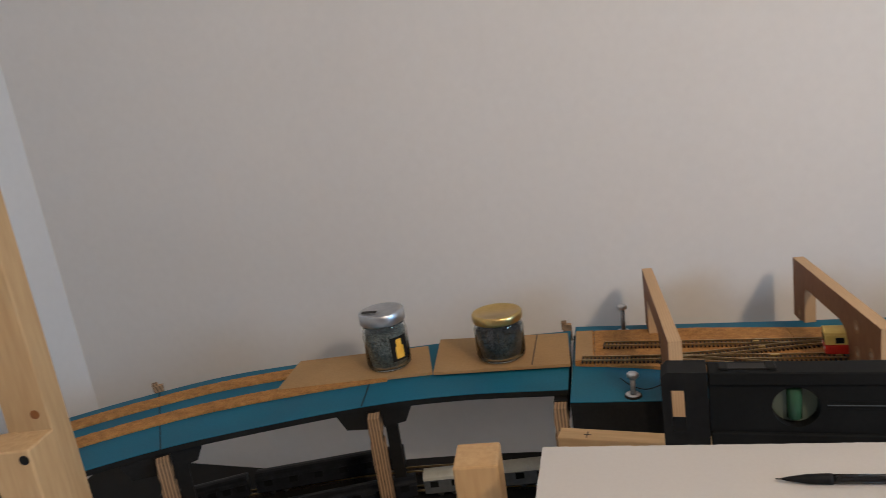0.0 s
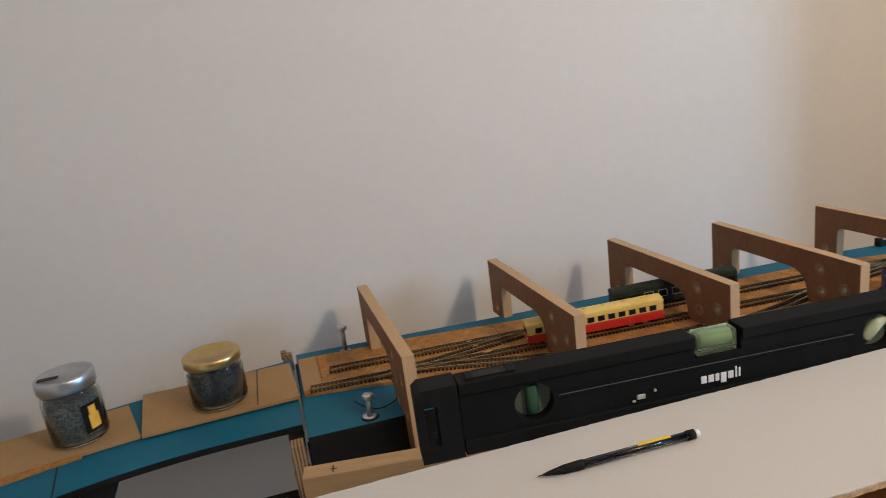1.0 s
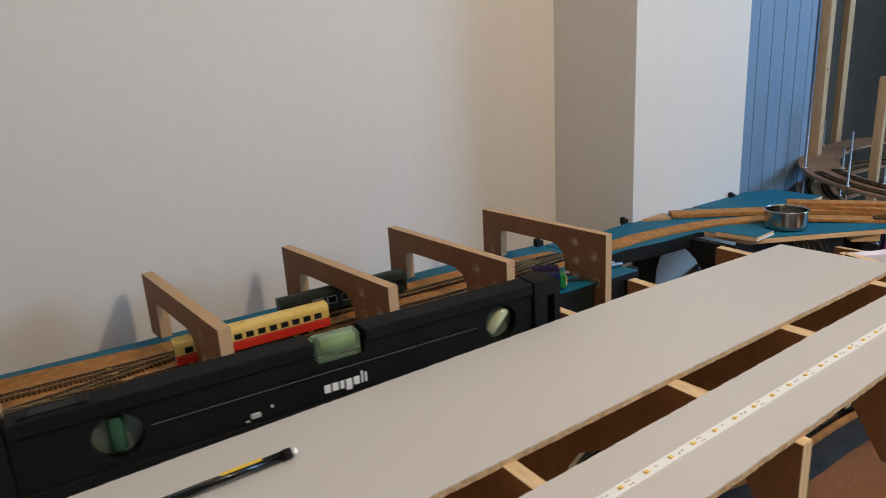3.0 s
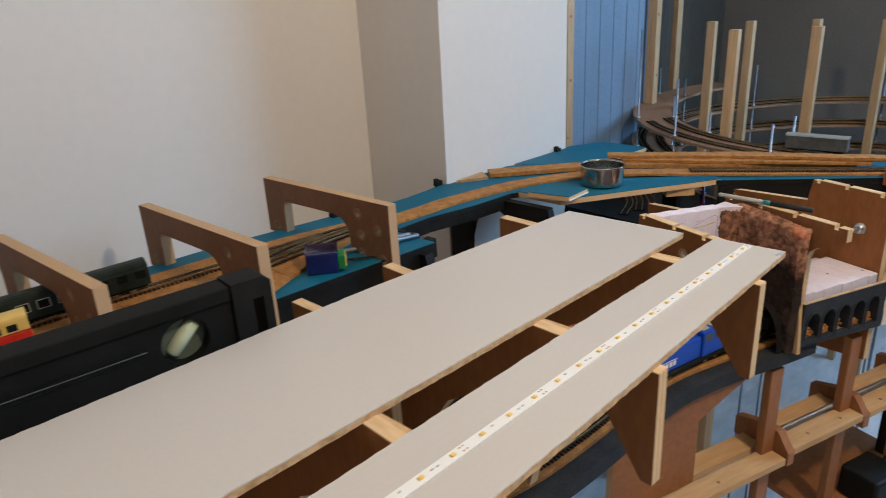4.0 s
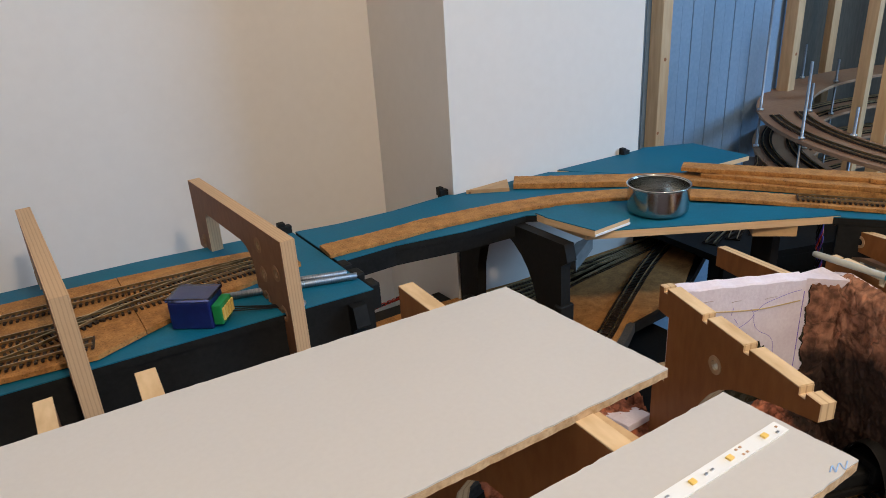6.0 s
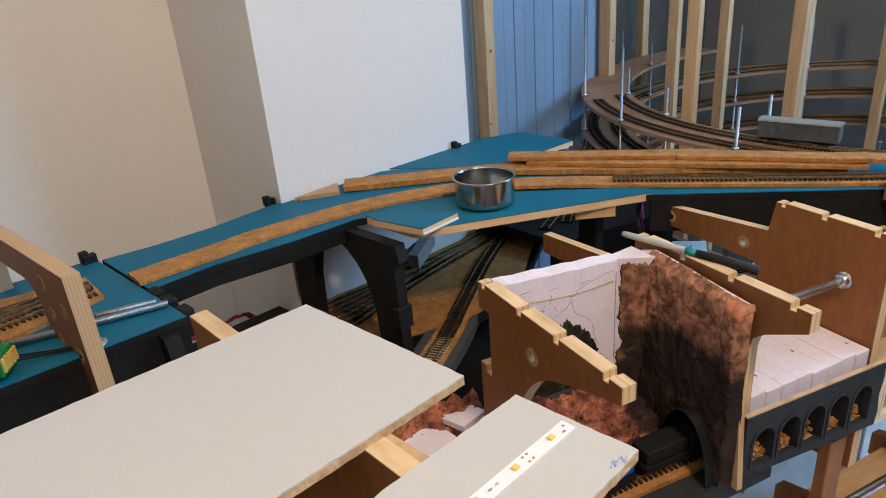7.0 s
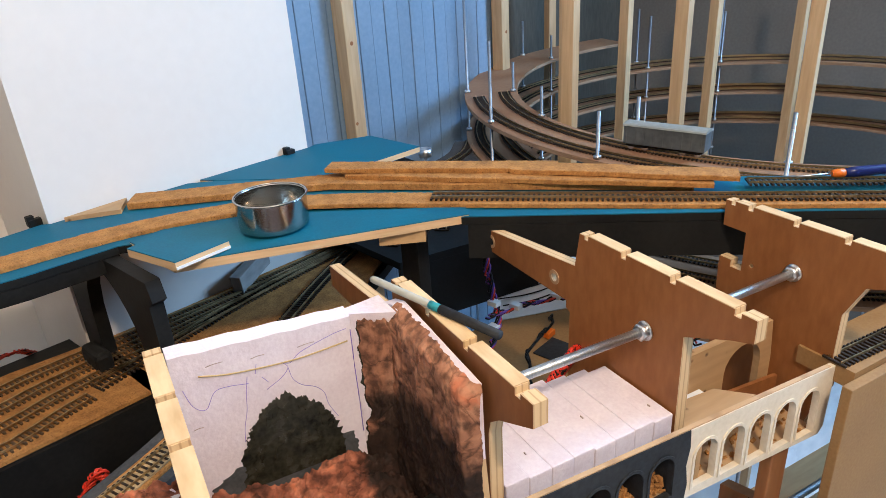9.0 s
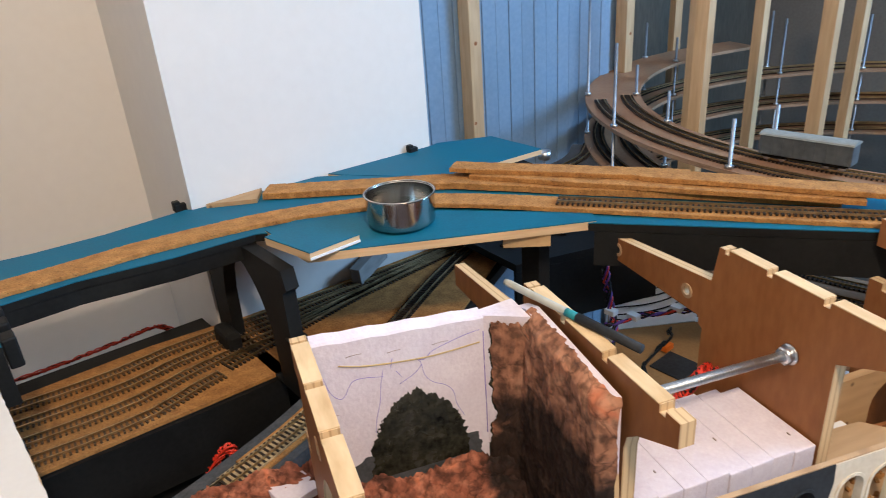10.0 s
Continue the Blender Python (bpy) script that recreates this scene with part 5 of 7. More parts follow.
# ---- timber by the left end ----
post = tagged(empty("pine_post", Matrix.Translation((-0.668, 0.640, 0)) @ Matrix.Rotation(radians(10), 4, "Z")), "tall pale pine post beside the curve", "post")
part("post_body", box(-0.028, 0.028, -0.018, 0.018, 0.0, 2.2, 0.002), M_PINE, post)
part("knot", lathe([(0, 0), (0.0045, 0.0004), (0.006, 0)], 14, Matrix.Translation((0.012, -0.0182, 1.155)) @ Matrix.Rotation(radians(90), 4, "X")), M_BROWN, post)
for (x0, y0), ang, w, top, name, label in (((-0.112, 0.604), 4, 0.046, 1.100, "pine_stub", "short upright pine stub with a sawn top"), ((-0.612, 0.560), 10, 0.048, 1.156, "pine_stub", "upright pine stub with a dark knot")):
    thing = tagged(empty(name, Matrix.Translation((x0, y0, 0)) @ Matrix.Rotation(radians(ang), 4, "Z")), label, "post")
    part("stub_body", box(-w / 2, w / 2, -w / 2, w / 2, 0.0, top, 0.0025), M_PINE, thing)
    if top > 1.12:
        part("knot", lathe([(0, 0), (0.004, 0.0005), (0.0058, 0)], 14, Matrix.Translation((0.016, -w / 2 - 0.0002, top - 0.012)) @ Matrix.Rotation(radians(90), 4, "X")), M_LABEL, thing)
ob = mesh_object("pine_rail", box(-0.14, 0, -0.024, 0.022, -0.020, 0.022, 0.003), M_PINE_X)
ob.matrix_world = Matrix.Translation((-0.637, 0.566, 1.132)) @ Matrix.Rotation(radians(14), 4, "Z")
tagged(ob, "pale pine rail fixed to an upright stub", "rail")

# ---- rocky module: bulkheads, foam, arcade ----
MOD = Matrix.Translation((1.330, 0.315, 0)) @ Matrix.Rotation(radians(-19.3), 4, "Z")     # u along the arcade, v to the back


def mod(u, v, z=0.0, rz=0.0):
    return MOD @ Matrix.Translation((u, v, z)) @ Matrix.Rotation(radians(rz), 4, "Z")


def notched_top(v0, v1, z, step=0.062, n0=0.016):
    """The stepped top edge of a bulkhead from its front v0 to its rear v1: short notches between raised runs."""
    out = [(v0, z - 0.001), (v0 + 0.013, z - 0.001), (v0 + 0.013, z - 0.0055), (v0 + 0.019, z - 0.0055), (v0 + 0.019, z)]
    v = v0 + 0.019 + step
    while v < v1 - 0.02:
        out += [(v, z), (v, z - 0.005), (v + 0.006, z - 0.005), (v + 0.006, z)]
        v += step
    out += [(v1 - 0.012, z), (v1 - 0.012, z - 0.005), (v1 - 0.007, z - 0.005), (v1 - 0.007, z - 0.001), (v1, z - 0.001)]
    return out


def circle_hole(v, z, r=0.0042):
    return disc(v, z, r, 12)


A = [(-0.060, 1.077), (-0.030, 1.068), (0.0, 1.058), (0.022, 1.049), (0.036, 1.040), (0.047, 1.029), (0.058, 1.013), (0.068, 0.995), (0.077, 0.968), (0.083, 0.90), (0.130, 0.90), (0.130, 1.008), (0.121, 1.008), (0.121, 1.001), (0.111, 1.001), (0.111, 1.066), (0.128, 1.066)] + list(reversed(notched_top(-0.060, 0.128, 1.0915, 0.050)))
bulk_a = plate("bulkhead", A, 0.0118, mod(-0.184, 0) @ PLATE, "brown plywood bulkhead with notched pale top edge", holes=[circle_hole(0.044, 1.058)], group="rock module bulkheads")
B = [(-0.050, 1.060), (-0.012, 1.041), (-0.001, 1.032), (0.002, 1.020), (0.003, 0.876), (0.150, 0.80), (0.160, 1.0), (0.165, 1.008), (0.313, 1.000), (0.313, 1.0245), (0.150, 1.041), (0.148, 1.078)]
B += list(reversed(notched_top(-0.050, 0.147, 1.079, 0.056)))
plate("bulkhead", B, 0.0112, mod(0.010, 0) @ PLATE, "brown plywood bulkhead with a long rear arm", group="rock module bulkheads")
Cc = [(-0.058, 1.056), (-0.038, 1.049), (0.004, 1.030), (0.004, 0.80), (0.150, 0.78), (0.146, 0.985), (0.152, 0.988), (0.152, 0.996), (0.306, 0.998), (0.306, 1.0225), (0.140, 1.039), (0.1345, 1.071)]
Cc += list(reversed(notched_top(-0.058, 0.134, 1.076, 0.056)))
bulk_c = plate("bulkhead", Cc, 0.0118, mod(0.197, 0) @ PLATE, "brown plywood bulkhead with a long rear arm", holes=[circle_hole(0.153 + 0.018, 1.014, 0.005), circle_hole(0.288, 1.011, 0.0045)], group="rock module bulkheads")
D = [(-0.070, 1.038), (-0.020, 1.020), (-0.004, 0.985), (-0.004, 0.90), (0.03, 0.79), (0.139, 0.78), (0.139, 0.993), (0.124, 0.993), (0.124, 0.985), (0.110, 0.985), (0.110, 1.030), (0.139, 1.030)] + list(reversed(notched_top(-0.070, 0.139, 1.060, 0.052)))
plate("bulkhead", D, 0.0118, mod(0.401, 0) @ PLATE, "brown plywood bulkhead with notched pale top edge", holes=[circle_hole(0.098, 0.996, 0.0025)], group="rock module bulkheads")

for thing, v, z, s in ((bulk_a, 0.044, 1.058, -1), (bulk_c, 0.171, 1.014, -1), (bulk_c, 0.288, 1.011, -1)):
    b = add_prism(bmesh.new(), disc(v, z, 0.0078, 18), s * 0.0059, s * 0.0066, holes=[disc(v, z, 0.0044, 18)])
    part("hole_rim", b, M_PLYEDGE, thing, "pale countersunk rim")

for (ua, va, za), (ub, vb, zb) in (((0.017, 0.052, 1.014), (0.1905, 0.044, 1.016)), ((0.2036, 0.044, 1.014), (0.3945, 0.050, 1.008))):
    a, c = MOD @ Vector((ua, va, za)), MOD @ Vector((ub, vb, zb))
    d = c - a
    thing = tagged(empty("tie_rod", Matrix.Translation(a) @ d.to_track_quat("Z", "Y").to_matrix().to_4x4()), "shiny zinc threaded tie rod between two bulkheads", "tie rod", "tie rods")
    n = d.length
    part("rod", lathe([(0, 0), (0.0042, 0), (0.0042, n), (0, n)], 14), M_TIEROD, thing)
    part("washer", lathe([(0.0043, n - 0.0016), (0.0090, n - 0.0016), (0.0090, n - 0.0002), (0.0043, n - 0.0002)], 22), M_STEEL, thing)
    part("nut", lathe([(0.0043, n - 0.0078), (0.0078, n - 0.0078), (0.0078, n - 0.0018), (0.0043, n - 0.0018)], 6), M_STEEL, thing)

# arcade fascia
ARCH_DARK = [0.024 + 0.0353 * k for k in range(5)]
ARCH_IVORY = [0.2175 + 0.0357 * k for k in range(5)]


def top_z(u):
    return 0.9540 - 0.056 * u


def bot_z(u):
    return 0.8865 - 0.100 * u


def arch_loop(uc, w, zb, zt):
    r = w / 2
    return [(uc - r, zb), (uc + r, zb)] + [(uc + r * math.cos(radians(a)), zt - r + r * math.sin(radians(a))) for a in range(0, 181, 20)]


FASC = Matrix(((1, 0, 0, 0), (0, 0, 1, 0), (0, 1, 0, 0), (0, 0, 0, 1)))
arcade = tagged(empty("arcade_wall", mod(0, -0.007)), "model viaduct arcade wall, half charcoal and half ivory", "model wall")
for u0, u1, arches, mt, name, lab in ((0.0, 0.196, ARCH_DARK, M_ASH, "painted_section", "charcoal painted arcade section"), (0.196, 0.386, ARCH_IVORY, M_IVORY, "bare_section", "ivory primed arcade section")):
    jag = [(u1, bot_z(u1)), (u1 + 0.002, 0.883), (u1 - 0.0015, 0.905), (u1 + 0.0015, 0.924), (u1, top_z(u1))] if u1 < 0.2 else [(u1, bot_z(u1) + 0.004), (u1 + 0.006, bot_z(u1) + 0.012), (u1 + 0.008, top_z(u1))]
    left = [(u0, top_z(u0)), (u0, bot_z(u0))] if u0 < 0.1 else [(u0 + 0.0002, top_z(u0)), (u0 + 0.0018, 0.924), (u0 - 0.0012, 0.905), (u0 + 0.0022, 0.883), (u0 + 0.0002, bot_z(u0))]
    holes = [arch_loop(c, 0.027, bot_z(c) + 0.010, top_z(c) - 0.018) for c in arches]
    part(name, prism(jag + left, -0.003, 0.003, m=FASC, holes=holes), mt, arcade, lab)
    for c in arches:
        o, i = arch_loop(c, 0.0325, bot_z(c) + 0.010, top_z(c) - 0.0152), arch_loop(c, 0.0272, bot_z(c) + 0.0102, top_z(c) - 0.0179)
        b = bmesh.new()
        ring = [(p, q) for p, q in zip(o[1:] + o[:1], i[1:] + i[:1])]
        for (p, q), (p2, q2) in zip(ring, ring[1:]):
            vs = [b.verts.new((*p, -0.0042)), b.verts.new((*p2, -0.0042)), b.verts.new((*q2, -0.0042)), b.verts.new((*q, -0.0042))]
            ws = [b.verts.new((v.co.x, v.co.y, -0.0029)) for v in vs]
            b.faces.new(vs)
            for k in range(4):
                b.faces.new((vs[k], vs[(k + 1) % 4], ws[(k + 1) % 4], ws[k]))
        bmesh.ops.transform(b, matrix=FASC, verts=b.verts)
        part("arch_ring", b, mt, arcade)
part("coping", strip([(0.0, 0.0, top_z(0)), (0.386, 0.0, top_z(0.386))], 0.0022, -0.0022, 0.0002, 0.0014), M_PLYEDGE, arcade, "thin pale plywood edge on top")
part("gallery_floor", strip([(0.0, 0.028, bot_z(0) + 0.009), (0.386, 0.028, bot_z(0.386) + 0.009)], 0.024, -0.0245, -0.004, 0), M_PLY, arcade)
part("gallery_back", strip([(0.002, 0.052, bot_z(0) + 0.009), (0.386, 0.052, bot_z(0.386) + 0.009)], 0.002, -0.002, 0, 0.036), M_BROWN, arcade)
for k in range(6):
    u = 0.041 + 0.0353 * k
    part("pier", box(u - 0.0028, u + 0.0028, 0.0035, 0.028, bot_z(u) + 0.009, bot_z(u) + 0.054), M_PLY if u > 0.19 else M_ASH, arcade)
rng = random.Random(5)
b = bmesh.new()
for k in range(900):
    u = rng.uniform(0.008, 0.196) if k < 800 else rng.uniform(0.20, 0.38)
    v = rng.uniform(0.004, 0.040)
    s = rng.uniform(0.0010, 0.0028)
    mm = Matrix.Translation((u, v, bot_z(u) + 0.009 + s * 0.5 + rng.uniform(0, 0.004 + 0.45 * v) * (1.0 if u < 0.197 else 0.35))) @ Euler((rng.uniform(0, 3), rng.uniform(0, 3), rng.uniform(0, 3))).to_matrix().to_4x4()
    add_box(b, -s, s, -s * 0.7, s * 0.7, -s * 0.5, s * 0.5, m=mm)
for k in range(150):
    u = rng.choice(ARCH_DARK) + rng.uniform(-0.013, 0.013)
    v, sz = rng.uniform(0.0055, 0.016), rng.uniform(0.0020, 0.0044)
    mm = Matrix.Translation((u, v, bot_z(u) + 0.009 + sz * 0.4 + rng.uniform(0, 0.003 + 0.7 * v))) @ Euler((rng.uniform(0, 3), rng.uniform(0, 3), rng.uniform(0, 3))).to_matrix().to_4x4()
    add_box(b, -sz, sz, -sz * 0.6, sz * 0.6, -sz * 0.35, sz * 0.35, m=mm)
ob = mesh_object("cork_crumbs", b, M_CORK)
ob.matrix_world = mod(0, -0.007)
tagged(ob, "loose brown cork crumbs inside the arches", "crumbs", kind="stuff")
ob = mesh_object("corner_post", prism([(-0.013, 0.8782), (-0.003, 0.8782), (0.001, 1.028), (-0.006, 0.960)], -0.0076, -0.0008, m=PLATE), M_PINE)
ob.matrix_world = MOD
tagged(ob, "thin pale wooden corner post", "post")

# pink foam
foam = tagged(empty("foam_block", MOD.copy()), "pale pink foam slab cut into strips behind the arcade", "foam")
for k in range(8):
    u0 = 0.0195 + 0.0212 * k
    b = box(u0, u0 + 0.02115, 0.0045 + rng.uniform(0, 0.001), 0.118 - 0.004 * k + rng.uniform(-0.003, 0.003), 0.9280, 0.9600 - 0.0008 * k + rng.uniform(-0.0008, 0.0008), 0.0010)
    strip_part = part("foam_strip", b, M_FOAM, foam)
    for i in range(1 if k in (1, 2, 4, 7) else 0):
        w = rng.uniform(0.002, 0.005)
        c = (u0 + rng.uniform(0.005, 0.016), rng.uniform(0.012, 0.075))
        part("nick", box(c[0] - 0.0004, c[0] + 0.0004, c[1] - w / 2, c[1] + w / 2, 0.9595 - 0.0008 * k, 0.9607 - 0.0008 * k), M_DIRT, strip_part, "small dark nick")
box_back = tagged(empty("foam_panel_wall", MOD.copy()), "pale pink foam wall with pen lines and black paint", "foam wall")


def panel_v(u):
    return 0.118 - 0.002 * (u + 0.178) / 0.132


b = bmesh.new()
ring = []
for k in range(13):
    u = -0.1770 + 0.131 * k / 12
    zt = 1.086 - 0.009 * k / 12 + 0.0006 * math.sin(k * 2.1)
    v = panel_v(u)
    ring.append([b.verts.new(q) for q in ((u, v, 0.90), (u, v, zt - 0.0015), (u, v + 0.0015, zt), (u, v + 0.0115, zt + 0.002), (u, v + 0.013, zt), (u, v + 0.013, 0.90))])
for p, q in zip(ring, ring[1:]):
    for k in range(6):
        b.faces.new((p[k], p[(k + 1) % 6], q[(k + 1) % 6], q[k]))
b.faces.new(ring[0])
b.faces.new(list(reversed(ring[-1])))
part("panel", b, M_FOAM, box_back)
part("panel", prism([(-0.002, 0.952), (0.082, 0.952), (0.082, 0.90), (0.130, 0.90), (0.130, 1.070), (0.112, 1.076), (0.075, 1.073), (0.034, 1.069), (-0.001, 1.066)], -0.012, -0.001, m=PLATE), M_FOAM, box_back)
part("panel", prism([(-0.0455, 0.1185), (-0.014, 0.100), (-0.014, 0.133), (-0.0455, 0.1285)], 0.90, 1.076), M_FOAM, box_back)


def on_panel(pts, r, material, name):
    b = add_tube(bmesh.new(), smooth_line([(u, panel_v(u) - r * 0.3, z + 0.012) for u, z in pts], 5), r, 5)
    part(name, b, material, box_back)


on_panel([(-0.160, 1.0525), (-0.140, 1.047), (-0.110, 1.043), (-0.085, 1.0415), (-0.050, 1.043)], 0.0006, M_GLUE, "glue_line")
for line in ([(-0.172, 1.045), (-0.168, 1.030), (-0.160, 1.024), (-0.152, 1.036), (-0.142, 1.037), (-0.128, 1.034)], [(-0.128, 1.040), (-0.131, 1.026), (-0.133, 1.012), (-0.137, 0.998), (-0.139, 0.985)], [(-0.116, 1.024), (-0.104, 1.030), (-0.098, 1.037), (-0.102, 1.043), (-0.096, 1.040), (-0.088, 1.046), (-0.074, 1.050), (-0.060, 1.053), (-0.050, 1.054)], [(-0.098, 1.037), (-0.096, 1.026), (-0.090, 1.018), (-0.080, 1.012), (-0.074, 1.004), (-0.072, 0.992), (-0.066, 0.978)], [(-0.120, 1.048), (-0.122, 1.040)], [(-0.118, 1.036), (-0.114, 1.030)]):
    on_panel(line, 0.00022, M_PEN_BLUE, "pen_line")
for u, z, w in ((-0.148, 1.058, 0.012), (-0.118, 1.0535, 0.010), (-0.082, 1.051, 0.013), (-0.168, 1.010, 0.007)):
    on_panel([(u - w / 2, z), (u, z + 0.0006), (u + w / 2, z + 0.0003)], 0.0003, M_DIRT, "dirt_smear")


def jagged(cx, cy, pts, amp, rnd):
    out = []
    for (ax, ay), (bx, by) in zip(pts, pts[1:] + pts[:1]):
        n = max(int(math.hypot(bx - ax, by - ay) / 0.0022), 2)
        for i in range(n):
            t = i / n
            k = rnd.uniform(-amp, amp)
            x, y = ax + (bx - ax) * t, ay + (by - ay) * t
            d = math.hypot(x - cx, y - cy) or 1
            out.append((x + (x - cx) / d * k, y + (y - cy) / d * k))
    return out


def to_panel(b):
    for q in b.verts:
        q.co.y, q.co.z = panel_v(q.co.x) + q.co.y, q.co.z + 0.010
    return b


on_panel([(-0.0468, 1.052), (-0.0470, 1.02), (-0.0468, 0.99), (-0.0470, 0.955)], 0.0004, M_PEN_BLUE, "pen_line")
b = prism(jagged(-0.105, 0.950, [(-0.170, 0.930), (-0.050, 0.930), (-0.056, 0.960), (-0.085, 0.967), (-0.120, 0.970), (-0.150, 0.966), (-0.170, 0.954)], 0.0018, rng), -0.0004, 0.0004, m=FASC)
part("paint_patch", to_panel(b), M_GREYBED, box_back, "grey-green smeared paint patch")
shape = []
for k in range(220):
    a = math.pi * k / 219
    r = 1 + 0.10 * noise.noise(Vector((k * 0.06, 2, 1))) + 0.06 * noise.noise(Vector((k * 0.22, 5, 1))) + 0.035 * noise.noise(Vector((k * 0.5, 9, 1)))
    shape.append((-0.105 + 0.041 * r * math.cos(a), 0.950 + 0.064 * r * math.sin(a) * (0.94 + 0.10 * math.sin(a) ** 6)))
b = prism(shape + [(-0.146, 0.942), (-0.064, 0.942)], -0.0006, 0.0004, m=FASC)
part("paint_patch", to_panel(b), M_BLACKPAINT, box_back, "rough black brushed paint patch")
for k in range(34):
    r, a0 = rng.uniform(0.25, 1.0), rng.uniform(0.02, 0.86)
    span = rng.uniform(0.05, 0.16) / max(r, 0.4)
    line = []
    for i in range(8):
        a = math.pi * min(a0 + span * i / 7, 1.0)
        q = r * (1 + 0.05 * math.sin(i * 1.7 + k))
        line.append((-0.105 + 0.041 * q * math.cos(a), -0.0004, 0.950 + 0.064 * q * math.sin(a)))
    w = rng.uniform(0.0004, 0.0011)
    b = add_tube(bmesh.new(), line, [w * f for f in (0.3, 0.8, 1, 0.9, 1, 0.8, 0.6, 0.2)], 6)
    part("brush_stroke", to_panel(b), M_BLACKPAINT, box_back)


def rock_sheet(nu, nv, place, amp, seed):
    """A rumpled plaster sheet: place(s, t, d) gives a point at s, t with the relief d."""
    b = bmesh.new()
    grid = []
    for i in range(nu + 1):
        row = []
        for j in range(nv + 1):
            s, t = i / nu, j / nv
            p = Vector((s * 6.5 + seed, t * 6.5, seed * 0.7))
            d = (noise.fractal(p, 0.62, 2.1, 7) * 0.62 + (0.5 - abs(noise.noise(p * 1.7))) * 0.6 + (0.35 - abs(noise.noise(p * 4.3))) * 0.42) * amp
            q = place(s, t, d)
            row.append(b.verts.new(q) if q else None)
        grid.append(row)
    for i in range(nu):
        for j in range(nv):
            q = (grid[i][j], grid[i + 1][j], grid[i + 1][j + 1], grid[i][j + 1])
            if all(q):
                b.faces.new(q).smooth = True
    return b


rock = tagged(empty("rock_face", MOD.copy()), "hand-painted brown and rust plaster rock face with tunnel", "model rock")


TUNNEL = (0.036, 0.872, 0.0325, 0.073)       # middle, foot, half width and height of the tunnel mouth


def wall_point(s, t, d):
    v = -0.007 + s * 0.132 + 0.005 * math.sin(t * 17) * (s > 0.9)
    top = 1.0695 + 0.009 * math.sin(min(max(v, 0) / 0.16, 1) * math.pi * 0.72) - 0.008 * max(s - 0.88, 0) / 0.12 + 0.0013 * noise.noise(Vector((s * 45, 3, 1)))
    z = 0.8795 + t * (top - 0.8795)
    e = math.hypot((v - TUNNEL[0]) / TUNNEL[2], (z - TUNNEL[1]) / TUNNEL[3])
    u = -0.0175 - d - 0.010 * (1 - t) * s + (0.0135 * ((t - 0.95) / 0.05) ** 2 * (0.75 + 0.2 * noise.noise(Vector((s * 30, 9, 2)))) if t > 0.95 else 0) + (0.012 * (1 - s / 0.05) ** 2 if s < 0.05 else 0)
    if 0.80 < e < 1:
        v, z = TUNNEL[0] + (v - TUNNEL[0]) / e, TUNNEL[1] + (z - TUNNEL[1]) / e
    if e < 0.80:
        return None
    return (min(u, -0.0138) if t < 0.95 and s > 0.05 else min(u, -0.002 if s > 0.05 else -0.0045), v, z)


part("rock_wall", rock_sheet(150, 180, wall_point, 0.0029, 1.3), M_ROCK, rock)


def corner_line(u):
    return 0.1185 - (u + 0.0455) * 0.0185 / 0.0315


def corner_edge(t):
    return -0.0405 + 0.0045 * noise.noise(Vector((t * 9, 5, 0))) + 0.0016 * noise.noise(Vector((t * 31, 8, 0))) - 0.012 * max(0.52 - t, 0)


def corner_point(s, t, d):
    """The rock carried on over the corner panel, with a ragged edge on the foam."""
    left = corner_edge(t)
    u = left + (-0.0130 - left) * s
    return (u, corner_line(u) - 0.0006 - max(d + 0.002, 0) * min(s * 4, 1) * 0.7, 0.90 + 0.171 * t + 0.004 * noise.noise(Vector((s * 9, 2, 7))) * (t > 0.97))


part("rock_wall", rock_sheet(40, 190, corner_point, 0.0034, 2.7), M_ROCK, rock)
b = bmesh.new()
rows = [(corner_edge(k / 160) - 0.0005 - 0.0030 * max(noise.noise(Vector((k * 0.13, 1.5, 4))), 0) - 0.0012 * abs(noise.noise(Vector((k * 0.6, 7.5, 2)))), 0.90 + 0.1695 * k / 160) for k in range(161)]
pair = [(b.verts.new((u, corner_line(u) - 0.0004, z)), b.verts.new((u + 0.008, corner_line(u + 0.008) - 0.0004, z))) for u, z in rows]
for (p, q), (p2, q2) in zip(pair, pair[1:]):
    b.faces.new((p, q, q2, p2))
part("paint_edge", b, M_BLACKPAINT, rock, "ragged black paint along the rock edge")


def floor_point(s, t, d):
    u = -0.176 + s * 0.158
    v = 0.062 + t * 0.070
    z = 0.910 + 0.058 * t ** 1.3 - 0.010 * s + d * 1.35 + 0.002 * math.sin(s * 9 + 1)
    return (u, v, z)


part("rock_slope", rock_sheet(150, 80, floor_point, 0.0100, 4.1), M_RUSTROCK, rock)


def left_point(s, t, d):
    u = -0.36 + s * 0.176
    v = 0.075 + t * 0.085 + 0.02 * (1 - s)
    return (u, v, 0.885 + 0.05 * t + d * 1.4 + 0.02 * s * t)


